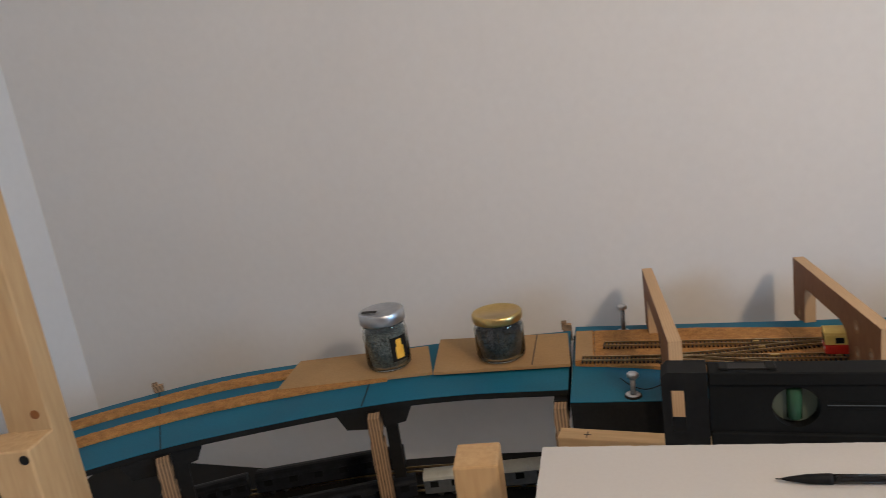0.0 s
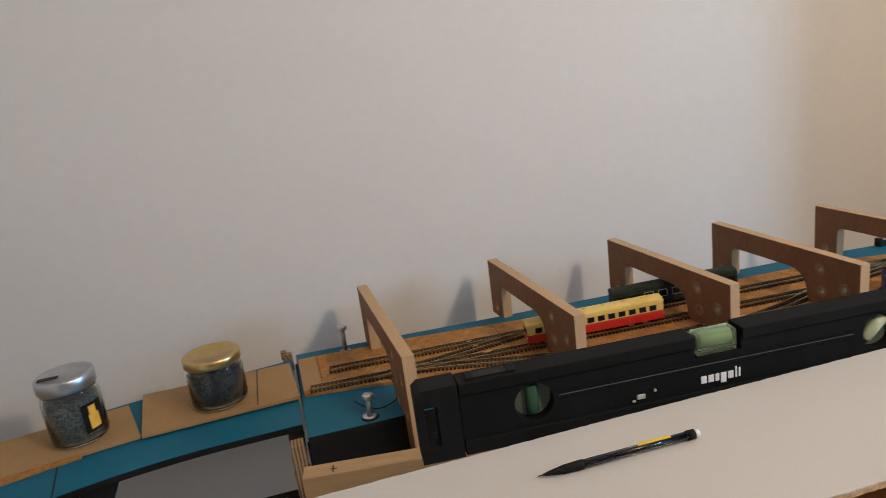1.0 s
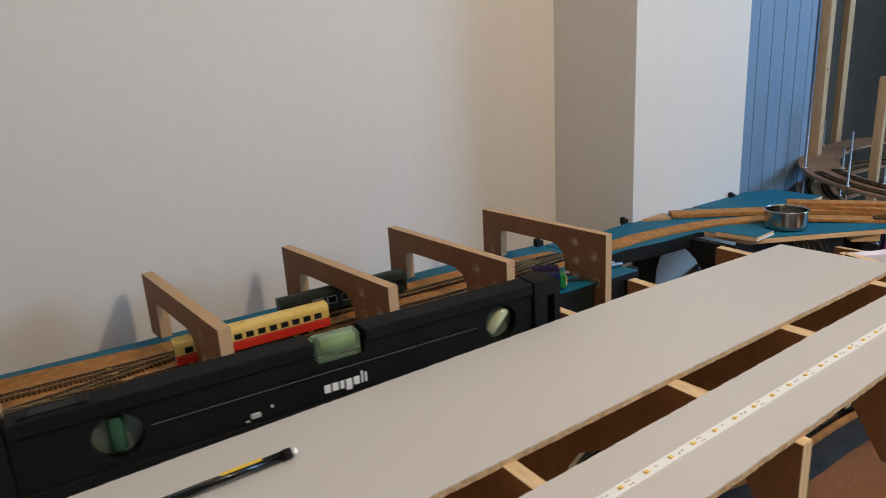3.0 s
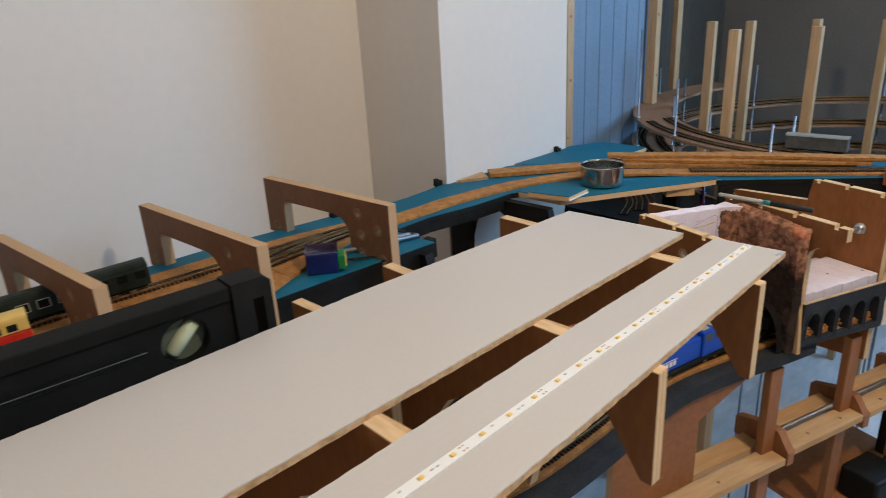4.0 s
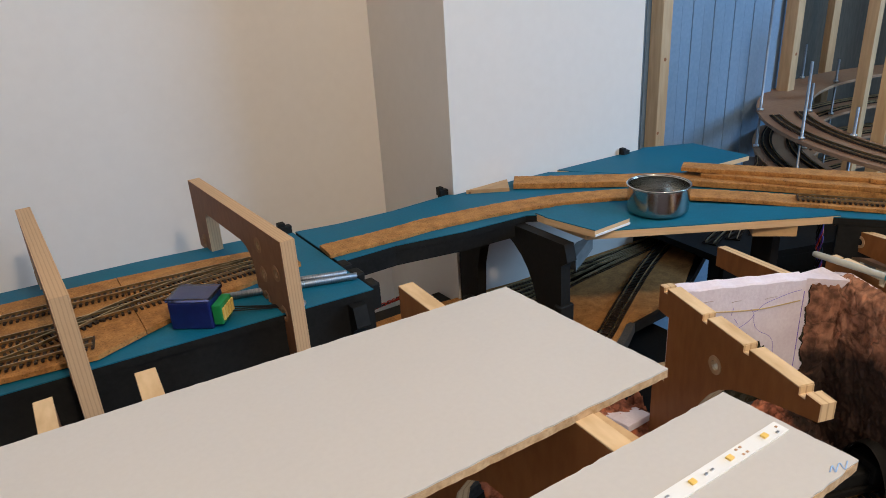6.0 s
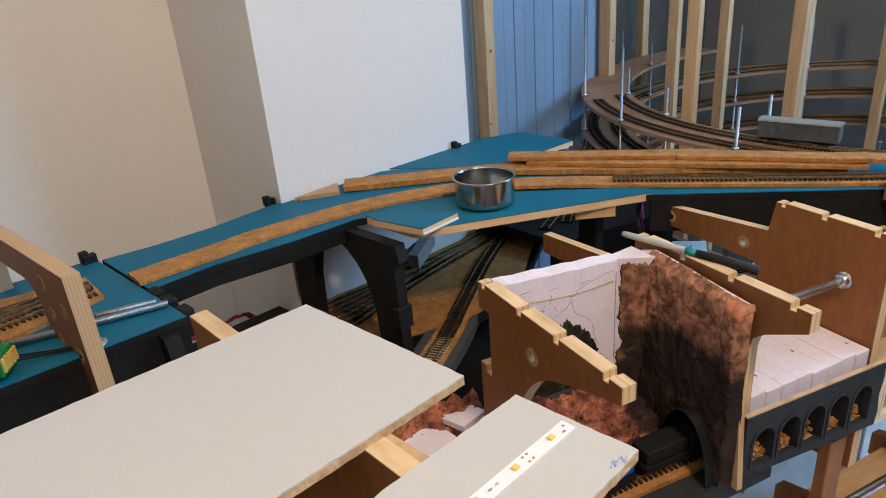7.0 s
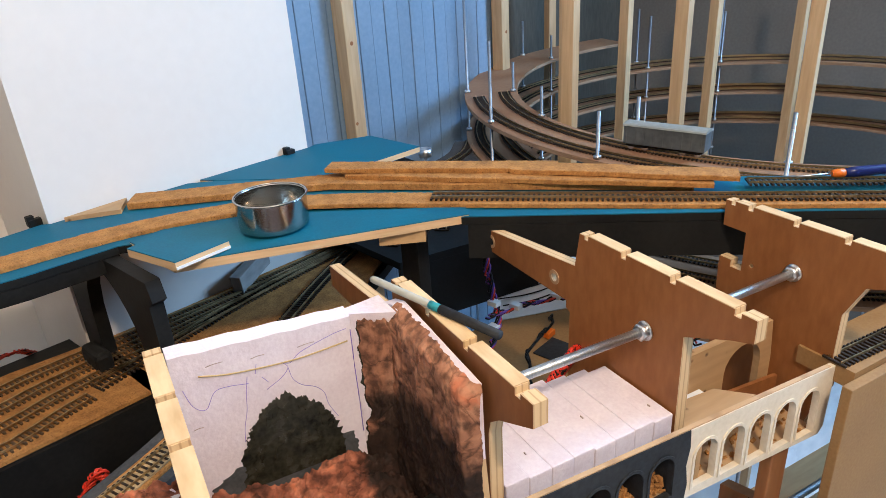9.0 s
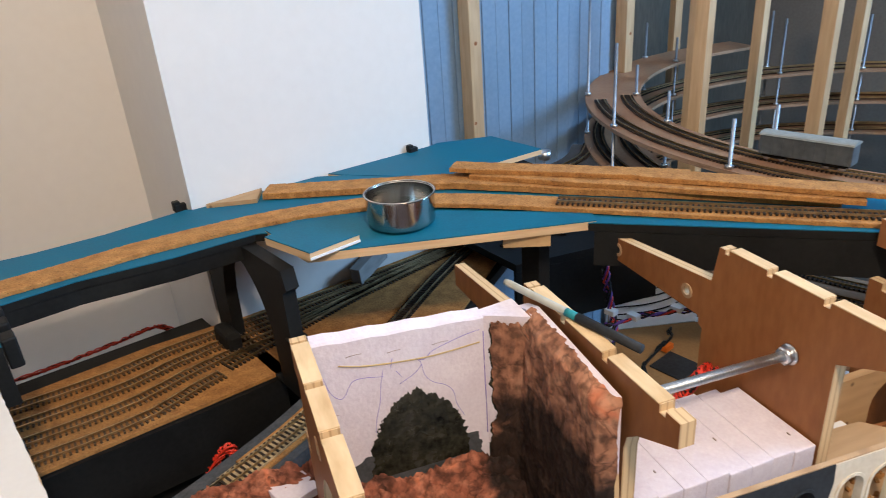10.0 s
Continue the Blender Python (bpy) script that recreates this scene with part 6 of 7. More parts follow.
part("rock_slope", rock_sheet(110, 60, left_point, 0.011, 8.4), M_RUSTROCK, rock)
b = bmesh.new()
rows = []
for k in range(21):
    a = radians(180 * k / 20)
    rows.append([b.verts.new((u, TUNNEL[0] + TUNNEL[2] * w * math.cos(a), TUNNEL[1] + TUNNEL[3] * w * math.sin(a))) for u, w in ((-0.030, 1.0), (-0.020, 1.02), (0.0, 1.0), (0.016, 0.98))])
for p, q in zip(rows, rows[1:]):
    for k in range(3):
        b.faces.new((p[k], p[k + 1], q[k + 1], q[k])).smooth = True
b.faces.new([r[3] for r in rows])
part("tunnel_lining", b, M_LABEL, rock, "black tunnel bore")
for (u, v, z, rx, sx) in ((-0.246, 0.140, 0.930, 8, 0.020), (-0.208, 0.146, 0.940, -6, 0.016)):
    ob = mesh_object("foam_scrap", box(-sx, sx, -0.02, 0.014, 0, 0.007, 0.0007), M_FOAM)
    ob.matrix_world = mod(u, v, z, 20) @ Matrix.Rotation(radians(rx), 4, "X")
    tagged(ob, "loose pale pink foam scrap beside the rocks", "foam scrap")

# brush and painted stick on the bulkhead
a, c = MOD @ Vector((-0.012, 0.148, 1.0835)), MOD @ Vector((0.026, 0.018, 1.0835))
d = c - a
brush = tagged(empty("paint_stick", Matrix.Translation(a) @ d.to_track_quat("Z", "Y").to_matrix().to_4x4()), "paint-stained stirring stick lying on the bulkhead", "stick")
n = d.length
part("stick", lathe([(0, 0), (0.0026, 0), (0.0032, 0.004), (0.0031, n * 0.52), (0, n * 0.52)], 10), M_WAGONROOF, brush, "pale grey paint-stained end")
part("band", lathe([(0, n * 0.50), (0.0034, n * 0.50), (0.0034, n * 0.58), (0, n * 0.58)], 10), M_TURQ, brush, "turquoise paint")
part("grip", lathe([(0, n * 0.58), (0.0037, n * 0.58), (0.0036, n), (0, n)], 10), M_ASH, brush, "dark grey grip")

# ---- front track with the blue locomotive ----
FRONT_LINE = smooth_line([(1.395, 0.337, 0.8735), (1.340, 0.357, 0.8735), (1.246, 0.394, 0.8735), (1.15, 0.425, 0.8735), (1.05, 0.436, 0.8735), (0.95, 0.440, 0.8735), (0.84, 0.455, 0.872), (0.70, 0.500, 0.870), (0.55, 0.57, 0.866)], 8)
tagged(mesh_object("front_roadbed", strip(FRONT_LINE, 0.044, -0.026, -0.016, 0.0045), M_ASH), "charcoal painted roadbed ledge in front", "roadbed")
tagged(mesh_object("front_cork", strip(FRONT_LINE, 0.020, -0.0185, 0.0047, 0.0098), M_CORK), "cork strip under the front track", "cork strip")
track([(x, y, z + 0.010) for x, y, z in FRONT_LINE], "dark-sleepered front track on cork")


def loco(a, b, label, body, h, blue=True):
    d = Vector((b[0] - a[0], b[1] - a[1], 0))
    n = d.length
    thing = tagged(empty("locomotive", Matrix.Translation((a[0], a[1], 0.8885)) @ Matrix.Rotation(math.atan2(d.y, d.x), 4, "Z")), label, "locomotive")
    part("frame", box(0.002, n - 0.002, -0.014, 0.014, 0.006, 0.013, 0.001), M_LABEL, thing)
    part("hood", box(0.004, n * 0.62, -0.0115, 0.0115, 0.0132, h - 0.006, 0.002), body, thing)
    part("cab", box(n * 0.62, n * 0.86, -0.0145, 0.0145, 0.0132, h, 0.002), body, thing)
    part("hood", box(n * 0.86, n - 0.003, -0.0115, 0.0115, 0.0132, h - 0.012, 0.002), body, thing)
    if blue:
        for k in range(2):
            x = n * 0.635 + k * n * 0.11
            for s in (-1, 1):
                part("window", box(x, x + n * 0.085, s * 0.0143, s * 0.0149, h - 0.015, h - 0.004), M_GREYWAGON, thing, "silvery cab window")
        for k in range(2):
            part("roof_panel", box(n * 0.64 + k * n * 0.11, n * 0.72 + k * n * 0.11, -0.009, 0.009, h, h + 0.0012, 0.0004), M_WAGONROOF, thing)
        part("exhaust", lathe([(0, h - 0.006), (0.004, h - 0.006), (0.004, h - 0.002), (0, h - 0.002)], 14, Matrix.Translation((n * 0.45, 0, 0))), M_LABEL, thing)
        for k in range(4):
            part("logo_mark", box(n * 0.2 + k * 0.0075, n * 0.2 + 0.0055 + k * 0.0075, -0.0119, -0.0113, 0.020, 0.027), M_WHITEPLASTIC, thing, "small white printed mark")
        part("logo_line", box(n * 0.19, n * 0.2 + 0.031, -0.0119, -0.0113, 0.0285, 0.0293), M_WHITEPLASTIC, thing)
    bogie(thing, n * 0.25)
    bogie(thing, n * 0.75)
    return thing


loco((1.078, 0.4330), (1.264, 0.3870), "bright blue model diesel locomotive with silver windows", M_BLUE, 0.051)
loco((1.272, 0.3835), (1.356, 0.351), "small black model wagon at the tunnel mouth", M_BLACK, 0.034, blue=False)

# ---- lower shelf under the arcade ----
SHELF = MOD @ Matrix.Translation((0.001, 0, 0.003))
for u in (-0.019, 0.167, 0.353):
    ob = mesh_object("shelf_post", box(u - 0.007, u + 0.019, 0.008, 0.022, -0.012, 0.842, 0.0015), M_BROWNBEAM)
    ob.matrix_world = SHELF
    tagged(ob, "brown stained wooden upright under the arcade", "post", "shelf posts")
    ob = mesh_object("shelf_bracket", prism([(0.082, 0.680), (-0.018, 0.678), (-0.018, 0.700), (0.004, 0.728), (0.034, 0.728), (0.082, 0.714)], u + 0.0195, u + 0.034, m=PLATE), [M_BROWNBEAM])
    ob.matrix_world = SHELF
    tagged(ob, "brown stained wooden bracket on the upright", "bracket", "shelf brackets")
for u0, u1, z in ((0.0165, 0.1855, 0.704), (0.2025, 0.3715, 0.704), (0.3885, 0.62, 0.704), (-0.26, -0.0015, 0.692)):
    plank = tagged(empty("shelf_plank", SHELF.copy()), "pale dusty pine plank on the lower shelf", "plank", "shelf planks")
    part("plank_body", box(u0, u1, -0.017, 0.019, z - 0.012, z, 0.001), M_DUSTY, plank)
    part("plank_body", box(u0, u1, 0.0285, 0.064, z - 0.012, z, 0.001), M_DUSTY, plank)
    for k in range(2):
        part("screw_head", lathe([(0, z), (0.0028, z), (0.0028, z + 0.0004), (0, z + 0.0004)], 12, Matrix.Translation((u0 + 0.05 + k * 0.08, -0.002, 0))), M_BROWNBEAM, plank)
a, c = SHELF @ Vector((-0.0, 0.0238, 0.7085)), SHELF @ Vector((0.60, 0.0238, 0.7085))
d = c - a
rod = tagged(empty("shelf_rod", Matrix.Translation(a) @ d.to_track_quat("Z", "Y").to_matrix().to_4x4()), "long dull threaded rod along the lower shelf", "rod")
part("rod", lathe([(0, 0), (0.0042, 0), (0.0042, d.length), (0, d.length)], 12), M_RODTHREAD, rod)
for u in (0.016, 0.202, 0.388):
    part("nut", lathe([(0.0043, u), (0.0085, u), (0.0085, u + 0.007), (0.0043, u + 0.007)], 6), M_STEEL, rod)
ob = mesh_object("under_brace", prism([(-0.32, 0.872), (-0.250, 0.871), (-0.165, 0.8565), (-0.075, 0.845), (-0.165, 0.807), (-0.165, 0.70), (-0.32, 0.70)], 0.014, 0.026, m=FASC, cap=0, side=1), [M_BROWN, M_THICKEDGE])
ob.matrix_world = MOD
tagged(ob, "brown plywood brace plate under the front ledge", "brace")
ob = mesh_object("mdf_sheet", box(0.372, 0.66, -0.040, -0.030, 0.55, 0.929, 0.001), M_MDF)
ob.matrix_world = MOD
tagged(ob, "plain tan fibreboard sheet standing on edge", "sheet")
track([tuple(MOD @ Vector((u, v, 0.935))) for u, v in ((0.392, -0.008), (0.45, -0.010), (0.55, -0.012), (0.66, -0.02))], "dark track behind the fibreboard sheet")
ob = mesh_object("rear_roadbed", box(0.392, 0.66, -0.029, 0.03, 0.915, 0.9345), M_MDF)
ob.matrix_world = MOD
tagged(ob, "brown roadbed board behind the fibreboard", "board")
ob = mesh_object("black_upright", box(0.40, 0.435, 0.03, 0.065, 0.0, 0.703, 0.002), M_BLACK)
ob.matrix_world = MOD
tagged(ob, "black painted upright below the shelf", "upright")
ob = mesh_object("black_power_box", box(0.23, 0.31, -0.04, 0.03, 0.50, 0.56, 0.006), M_BLACK)
ob.matrix_world = MOD
tagged(ob, "black power supply box with tape", "power box")
ob = mesh_object("power_box_shelf", box(0.15, 0.44, -0.05, 0.14, 0.485, 0.499), M_BROWNBEAM)
ob.matrix_world = MOD
tagged(ob, "low brown wooden shelf board", "shelf")
b = add_tube(bmesh.new(), smooth_line([tuple(MOD @ Vector(p)) for p in ((0.30, 0.0, 0.555), (0.34, -0.01, 0.60), (0.345, 0.0, 0.66), (0.39, 0.02, 0.69), (0.41, 0.09, 0.66))], 6), 0.0022, 6)
tagged(mesh_object("power_cable", b, M_WIRE_BLACK), "black power cable hanging from the shelf", "cable")
# gallery boards between the bulkheads beyond the foam
ob = mesh_object("inner_plate", prism([(0.065, 0.80), (0.19, 0.80), (0.19, 0.905), (0.185, 0.950), (0.065, 0.950)], 0.060, 0.068, m=Matrix.Translation((0.205, 0, 0)) @ FASC, holes=[arch_loop(0.145, 0.055, 0.84, 0.935)]), M_PLY)
ob.matrix_world = MOD
tagged(ob, "tan plywood plate with an arched opening", "plate")
ob = mesh_object("paper_sheet", box(0.212, 0.285, 0.046, 0.058, 0.905, 0.907), M_PAPER)
ob.matrix_world = MOD
tagged(ob, "sheet of pale blue-white paper", "paper")
ob = mesh_object("plywood_ledge", prism([(0.202, 0.006), (0.30, 0.006), (0.275, 0.034), (0.202, 0.040)], 0.922, 0.9265), M_PLY)
ob.matrix_world = MOD
tagged(ob, "tan plywood ledge behind the ivory arcade", "ledge")

# ---- cup, scrap and loose things on the junction ----
cup = tagged(empty("steel_cup", Matrix.Translation((1.444, 0.708, DECK + 0.0222)) @ Matrix.Scale(0.915, 4) @ Matrix.Diagonal((1, 1, 0.79, 1))), "small round stainless steel cup with a rolled rim", "cup")
part("bowl", lathe([(0, 0.0012), (0.034, 0.0012), (0.038, 0.0016), (0.041, 0.0032), (0.0425, 0.0058), (0.0430, 0.009), (0.0431, 0.012), (0.0435, 0.050), (0.0435, 0.052), (0.0425, 0.052), (0.0425, 0.050), (0.0421, 0.012), (0.0420, 0.010), (0.0412, 0.006), (0.039, 0.0035), (0.036, 0.003), (0, 0.003)], 72), M_CUP, cup)
part("rim", add_tube(bmesh.new(), [(0.0442 * math.cos(2 * math.pi * k / 48), 0.0442 * math.sin(2 * math.pi * k / 48), 0.0528) for k in range(49)], 0.0013, 8), M_CUP, cup)
scrap = tagged(empty("teal_offcut"), "small square teal-faced plywood offcut", "offcut")
SQ = [(1.302, 0.772), (1.315, 0.695), (1.378, 0.697), (1.365, 0.781)]
part("board", prism(SQ, DECK + 0.0222, DECK + 0.0308), M_EDGE, scrap)
part("teal_facing", prism(SQ, DECK + 0.0309, DECK + 0.0320), M_TEAL, scrap)
part("white_edge", strip([(1.315, 0.6948, DECK + 0.0235), (1.378, 0.6968, DECK + 0.0235)], 0.0, -0.0012, 0, 0.0026), M_WHITEPLASTIC, scrap, "white edging strip")
ob = mesh_object("wood_scrap", prism([(1.305, 0.950), (1.385, 0.952), (1.36, 0.915)], DECK + 0.0203, DECK + 0.026), M_PLY)
tagged(ob, "pale scrap of plywood against the wall", "scrap")
sd = tagged(empty("screwdriver", Matrix.Translation((1.885, 0.258, DECK + 0.0355)) @ Vector((0.060, -0.058, 0.0)).to_track_quat("Z", "Y").to_matrix().to_4x4()), "screwdriver with orange collar and blue handle", "screwdriver")
part("blade", lathe([(0, -0.03), (0.0012, -0.03), (0.0015, 0.012), (0, 0.012)], 8), M_STEEL, sd)
part("collar", lathe([(0, 0.012), (0.004, 0.012), (0.0052, 0.018), (0.0048, 0.026), (0, 0.026)], 14), M_ORANGE, sd)
part("handle", lathe([(0, 0.0262), (0.005, 0.0262), (0.0062, 0.04), (0.0058, 0.09), (0.004, 0.10), (0, 0.10)], 14), M_DEEPBLUE, sd)

# ---- helix ----
HC = (2.55, 0.53)


def turn(r, a0, a1, lift=0.0, step=4):
    n = max(int(abs(a1 - a0) / step), 2)
    return [(HC[0] + r * math.cos(radians(a0 + (a1 - a0) * i / n)), HC[1] + r * math.sin(radians(a0 + (a1 - a0) * i / n)), 1.040 + lift - 0.082 * (a0 + (a1 - a0) * i / n - 60) / 360) for i in range(n + 1)]


helix = tagged(empty("track_helix"), "large plywood track helix on threaded rods", "helix")
part("ramp", strip(turn(0.575, 62, 62 + 360 * 3.4), 0.056, -0.056, -0.0075, -0.0005, slot=0, side=1), [M_HELIX, M_HELIXEDGE], helix, "spiral plywood ramp")
for r in (0.602, 0.548):
    track(turn(r, 133 if r > 0.58 else 130, 62 + 360 * 3.35, 0.0, 3), "long dark spiral track on the helix")


def helix_rod(a, r, z0, z1):
    x, y = HC[0] + r * math.cos(radians(a)), HC[1] + r * math.sin(radians(a))
    o = part("threaded_rod", lathe([(0, z0), (0.0028, z0), (0.0028, z1), (0, z1)], 10, Matrix.Translation((x, y, 0))), M_DULLROD, helix)
    for k in range(4):
        z = 1.040 - 0.082 * ((a if a >= 62 else a + 360) - 60) / 360 - 0.082 * k
        if z < z1:
            part("nut", lathe([(0.0029, z), (0.0062, z), (0.0062, z + 0.005), (0.0029, z + 0.005)], 6, Matrix.Translation((x, y, 0))), M_STEEL, o)


for a, ro, zo, ri, zi in ((128, 0.625, 1.27, 0.528, 1.085), (151, 0.625, 1.163, 0.528, 1.075), (176, 0.622, 1.086, 0.528, 1.09), (200, 0.622, 1.083, 0.528, 1.082), (226, 0.622, 1.08, 0.528, 1.08), (8, 0.622, 1.09, 0.528, 1.07), (30, 0.622, 1.12, 0.528, 1.10), (52, 0.622, 1.11, 0.528, 1.10), (90, 0.622, 1.12, 0.528, 1.09), (338, 0.622, 1.10, 0.528, 1.10)):
    helix_rod(a, ro, 0.0, zo)
    helix_rod(a + 1.0, ri, 0.0, zi)

for x, y, rot, top in ((2.398, 0.925, 20, 1.275), (2.151, 0.761, 20, 1.27), (2.619, 0.896, 15, 1.262), (2.28, 0.607, 18, 1.268), (2.88, 0.781, 10, 1.25), (2.999, 0.607, 12, 1.24), (2.386, 0.415, 18, 1.262), (2.75, 1.20, 0, CEIL - 0.01)):
    ob = mesh_object("helix_post", box(-0.012, 0.012, -0.012, 0.012, 0.0, top, 0.001), M_POST)
    ob.matrix_world = Matrix.Translation((x, y, 0)) @ Matrix.Rotation(radians(rot - 17), 4, "Z")
    tagged(ob, "square pale pine post inside the track helix", "post", "helix posts")
for x, y in ((1.915, 1.099), (2.395, 1.099)):
    thing = tagged(empty("wall_post", Matrix.Translation((x, y, 0))), "tall knotty pine post against the panelling", "post", "wall posts")
    part("post_body", box(-0.0145, 0.0145, -0.009, 0.022, 0.0, CEIL - 0.01, 0.0015), M_POST, thing)
    for k in range(3):
        part("knot", lathe([(0, 0), (0.0022, 0.0003), (0.0034 + 0.0006 * k, 0)], 12, Matrix.Translation((rng.uniform(-0.010, 0.010), -0.0092, 0.99 + 0.155 * k + rng.uniform(-0.03, 0.03))) @ Matrix.Rotation(radians(90), 4, "X")), M_BROWN, thing)

wagon = tagged(empty("goods_wagon", Matrix.Translation((HC[0] - 0.5475, HC[1] - 0.030, 1.0165)) @ Matrix.Rotation(radians(-86), 4, "Z")), "grey model goods wagon with a pale roof", "wagon")
part("body", box(-0.062, 0.062, -0.014, 0.014, 0.009, 0.037, 0.0012), M_GREYWAGON, wagon)
part("roof", prism([(-0.0155, 0.037)] + list(reversed(roof_shape(0.0152, 0.0372, 0.0415))) + [(0.0155, 0.037)], -0.063, 0.063, m=SIDE), M_TARP, wagon)
for k in range(9):
    part("rib", box(-0.058 + k * 0.0142, -0.0565 + k * 0.0142, -0.0147, -0.0139, 0.010, 0.036), M_GREYWAGON, wagon)
part("underframe", box(-0.058, 0.058, -0.011, 0.011, 0.006, 0.0088), M_LABEL, wagon)
bogie(wagon, -0.04)
bogie(wagon, 0.04)

# low tracks that enter under the decks beside the helix
track(smooth_line([(1.78, 0.925, 0.935), (1.90, 0.915, 0.935), (2.03, 0.93, 0.935), (2.12, 0.98, 0.935)], 8), "dark track that leaves the helix base")
ob = mesh_object("helix_approach", strip(smooth_line([(1.76, 0.925, 0.9345), (1.90, 0.915, 0.9345), (2.03, 0.93, 0.9345), (2.12, 0.98, 0.9345)], 8), 0.035, -0.05, -0.012, 0), M_GREYBED)
tagged(ob, "grey board that leads to the helix", "board")
tagged(mesh_object("approach_support", box(1.88, 1.91, 0.88, 0.92, 0.0, 0.922), M_BLACK), "black upright under the helix approach", "support")
tagged(mesh_object("approach_board", prism([(1.665, 0.745), (1.90, 0.66), (1.985, 0.80), (2.05, 1.115), (1.70, 1.115)], 0.885, 0.897), M_BLACK), "black board between the yard and the helix", "board")
tagged(mesh_object("approach_skirt", prism([(1.665, 0.745), (1.90, 0.66), (1.904, 0.670), (1.669, 0.755)], 0.7852, 0.8848), M_BLACK), "black skirt board below the approach board", "board")
tagged(mesh_object("approach_support", box(1.80, 1.83, 1.02, 1.05, 0.0, 0.8848), M_BLACK), "black upright under the approach board", "support")
for d in (0.0, 0.045, 0.09):
    track(smooth_line([(1.70 + d, 0.80 - d * 0.3, 0.8972), (1.80 + d * 0.9, 0.84, 0.8972), (1.89 + d * 0.6, 0.93, 0.8972), (1.94 + d * 0.4, 1.06, 0.8972)], 8), "black curved track on the approach board")
lamp = tagged(empty("small_spotlight", Matrix.Translation((1.885, 0.89, 0.975))), "tiny chrome fitting beside the teal board", "fitting")
part("cup", add_lathe(bmesh.new(), [(0.002, 0.0), (0.011, 0.004), (0.012, 0.018), (0.009, 0.018), (0.007, 0.006), (0.0, 0.004)], 18), M_TIN, lamp)
part("stem", box(-0.002, 0.002, -0.002, 0.002, -0.04, 0.0), M_TIN, lamp)

# ---- wiring ----
def bundle(name, pts, n, r, spread, mats, label, seed):
    rnd = random.Random(seed)
    thing = tagged(empty(name), label, "wires")
    for k in range(n):
        ph = rnd.uniform(0, 6.28)
        line = smooth_line(pts, 14)
        out = []
        for i, p in enumerate(line):
            a = ph + i * 0.55
            out.append((p[0] + spread * math.cos(a) + rnd.uniform(-1, 1) * r * 0.3, p[1] + spread * 0.6 * math.sin(a), p[2] + spread * abs(math.sin(a)) + r))
        part("wire", add_tube(bmesh.new(), out, r, 5), mats[k % len(mats)], thing)
    return thing


bundle("wire_bundle", [(0.96, 1.03, YARD - 0.002), (1.08, 1.012, YARD + 0.002), (1.16, 1.006, YARD + 0.006), (1.215, 1.003, YARD + 0.010), (1.24, 1.02, YARD - 0.01)], 8, 0.0010, 0.004, [M_WIRE_RED, M_WIRE_RED, M_WIRE_BLACK], "twisted red and black wires behind the yard", 1)
bundle("wire_bundle", [(1.16, 0.742, 0.79), (1.185, 0.735, 0.83), (1.20, 0.728, 0.842), (1.205, 0.72, 0.80)], 7, 0.0011, 0.006, [M_WIRE_RED], "tangle of red wires below the yard", 2)
u = lambda a, b, c: tuple(MOD @ Vector((a, b, c)))
bundle("wire_bundle", [u(0.120, 0.150, 0.80), u(0.140, 0.138, 0.86), u(0.154, 0.128, 0.912), u(0.168, 0.124, 0.934), u(0.182, 0.122, 0.948), u(0.194, 0.127, 0.940)], 20, 0.0013, 0.009, [M_WIRE_RED, M_WIRE_BLACK, M_WIRE_RED], "thick twisted bundle of red and black wires", 3)
bundle("wire_bundle", [u(0.225, 0.10, 0.93), u(0.26, 0.13, 0.94), u(0.30, 0.13, 0.93), u(0.36, 0.12, 0.90)], 14, 0.0012, 0.012, [M_WIRE_RED, M_WIRE_BLACK, M_WIRE_RED], "thick twisted bundle of red and black wires", 4)
bundle("wire_bundle", [(1.60, 0.56, 0.79), (1.66, 0.58, 0.80), (1.71, 0.60, 0.82), (1.72, 0.62, 0.87), (1.715, 0.625, 0.93), (1.71, 0.63, 1.0)], 8, 0.0013, 0.006, [M_WIRE_PURPLE, M_WIRE_BLACK, M_WIRE_RED], "purple and black wires tied with white ties", 5)
bundle("wire_bundle", [(1.70, 0.61, 0.83), (1.76, 0.58, 0.835), (1.83, 0.54, 0.83), (1.90, 0.50, 0.82)], 8, 0.0012, 0.005, [M_WIRE_BLACK, M_WIRE_RED, M_WIRE_BLACK, M_WIRE_PURPLE], "twisted red and black wires along the base board", 6)
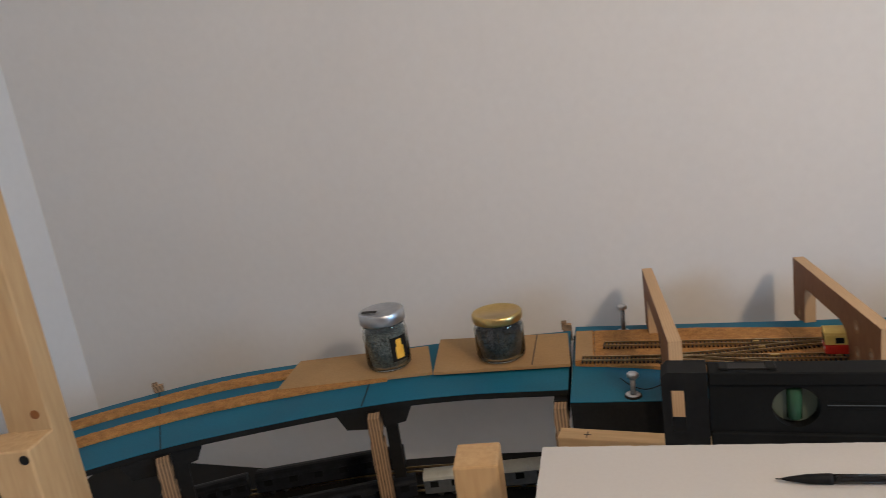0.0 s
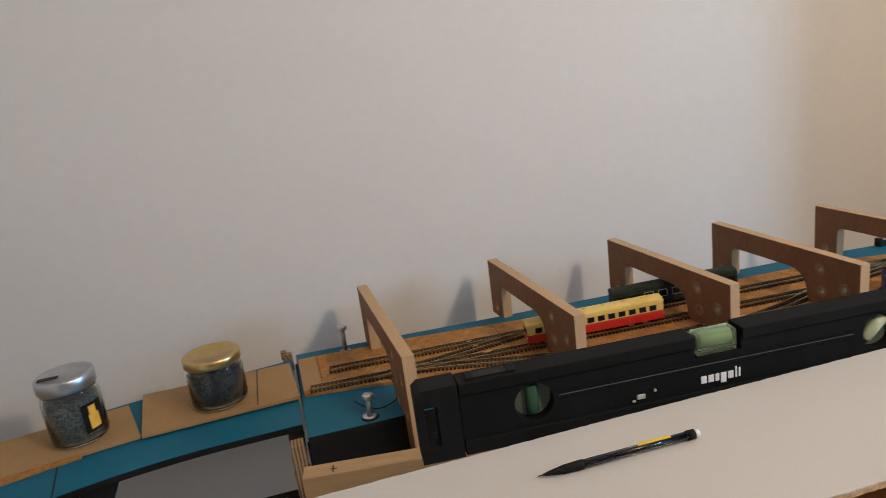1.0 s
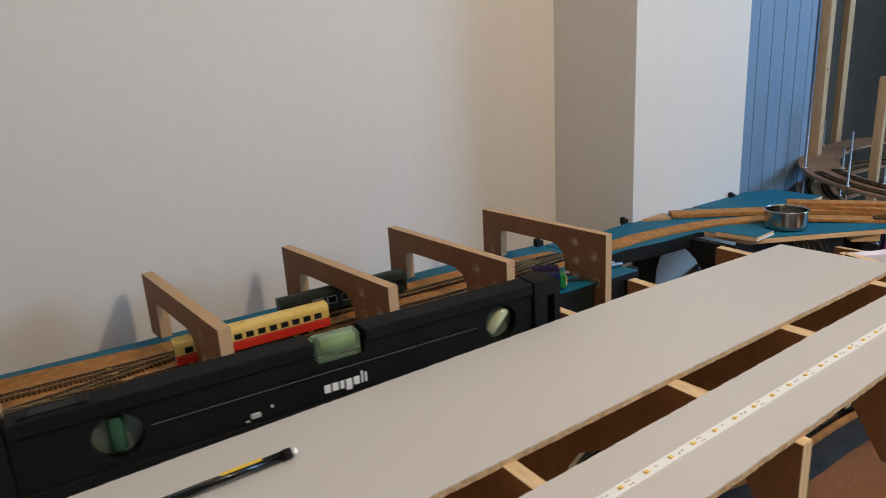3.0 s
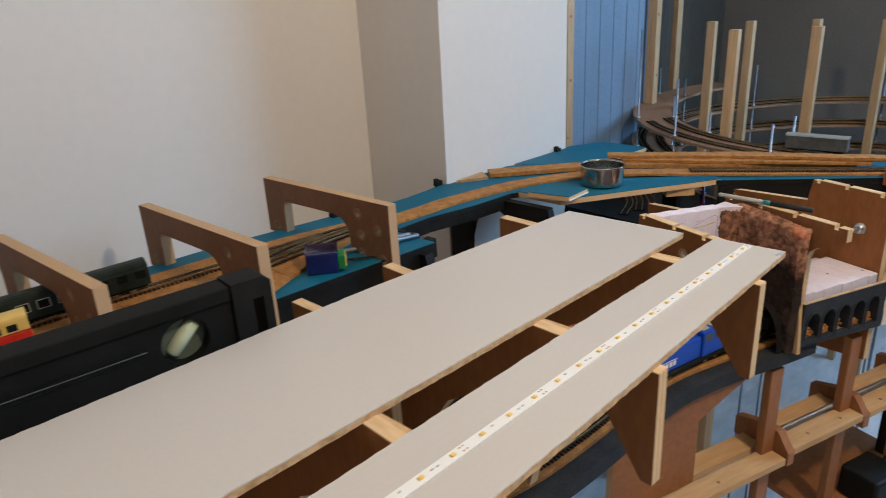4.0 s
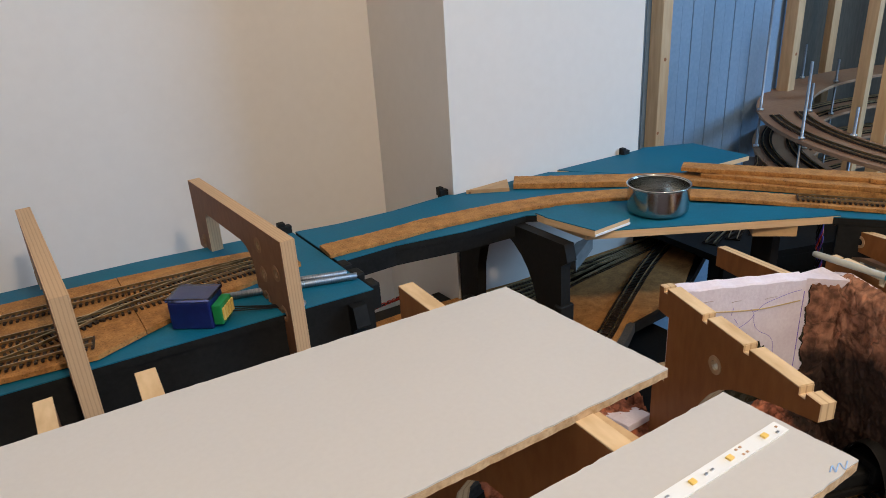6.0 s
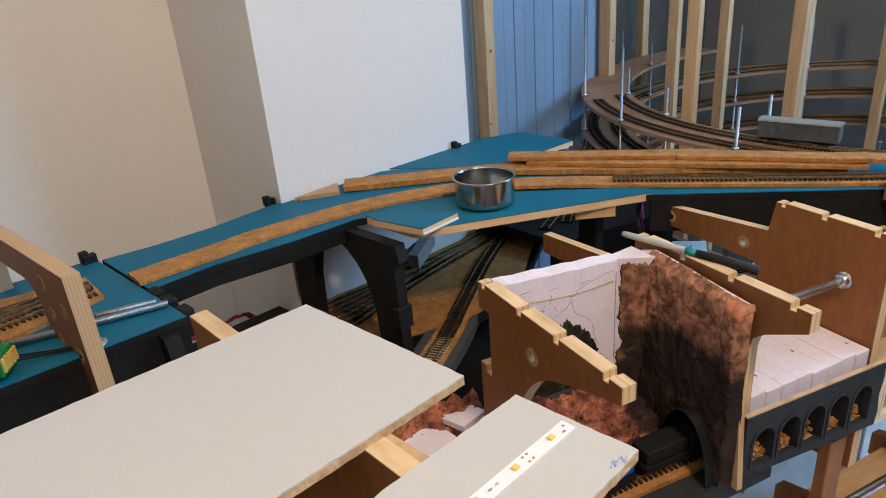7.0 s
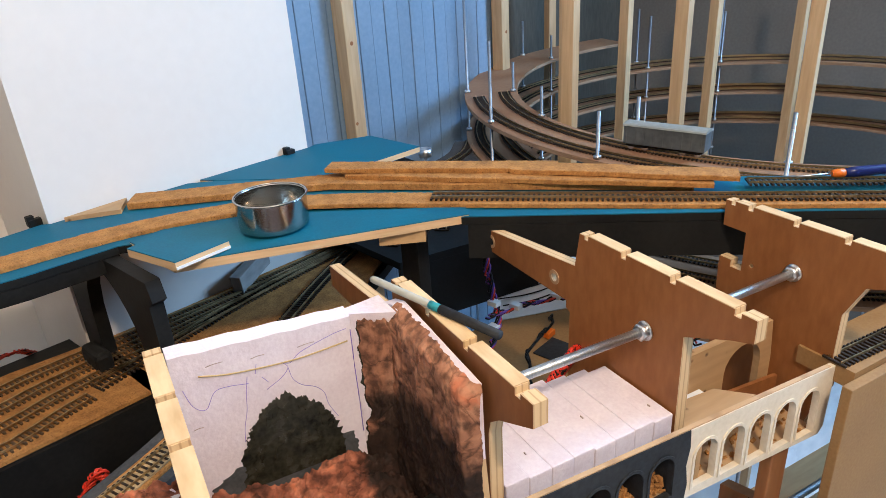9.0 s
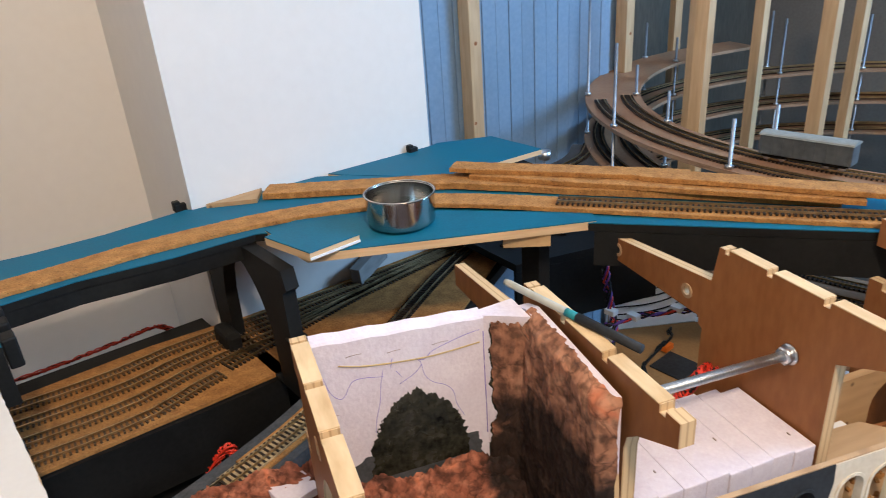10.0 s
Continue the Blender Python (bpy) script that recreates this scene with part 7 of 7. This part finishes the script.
bundle("wire_bundle", [(1.65, 0.50, 0.788), (1.70, 0.54, 0.80), (1.76, 0.545, 0.81), (1.80, 0.57, 0.80)], 5, 0.0016, 0.004, [M_WIRE_BLACK], "black cables lying on the base board", 7)
for x, y, z in ((1.715, 0.61, 0.85), (1.74, 0.59, 0.84), (1.80, 0.56, 0.84), (1.70, 0.60, 0.82)):
    tagged(mesh_object("cable_tie", box(x - 0.006, x + 0.006, y - 0.008, y + 0.008, z - 0.003, z + 0.005, 0.001), M_WHITEPLASTIC), "white plastic cable tie on the wires", "cable tie", "cable ties")
tagged(mesh_object("black_pad", box(1.722, 1.772, 0.498, 0.548, 0.7853, 0.7875, 0.0005), M_ASH), "flat black rubber pad on the wiring board", "pad")
tagged(mesh_object("orange_connector", box(1.762, 1.780, 0.548, 0.558, 0.7882, 0.797, 0.001), M_ORANGE), "orange and black plug on the base board", "plug")
tagged(mesh_object("white_batten", box(-0.06, 0.06, -0.006, 0.006, 0, 0.02, 0.001, Matrix.Translation((1.66, 0.66, 0.787)) @ Matrix.Rotation(radians(35), 4, "Z")), M_PAPER), "white painted batten lying on the base board", "batten")
tagged(mesh_object("pale_sheet", prism([(1.765, 0.646), (1.874, 0.572), (2.05, 0.66), (1.95, 0.80)], 0.764, 0.784), M_PAPER), "pale painted board under the far deck", "board")
for k in range(4):
    b = add_tube(bmesh.new(), smooth_line([(1.80 + 0.012 * k, 0.66 + 0.020 * k, 0.790), (1.85 + 0.012 * k, 0.635 + 0.018 * k, 0.786), (1.90 + 0.012 * k, 0.620 + 0.016 * k, 0.787), (1.97 + 0.010 * k, 0.625 + 0.014 * k, 0.790)], 6), 0.0011, 5)
    tagged(mesh_object("loose_wire", b, M_WIRE_BLACK), "thin black wire lying on the pale board", "wire")
for x, y, z in ((0.1, 0.9, 0.734), (0.9, 0.9, 0.734), (1.5, 0.9, 0.734), (-0.6, 0.86, YARD - 0.022), (1.75, 0.60, 0.764), (0.3, 0.56, 0.759), (1.0, 0.54, 0.734)):
    tagged(mesh_object("layout_leg", box(x - 0.022, x + 0.022, y - 0.022, y + 0.022, 0, z), M_PINE), "pine leg that carries the layout frame", "leg", "layout legs")
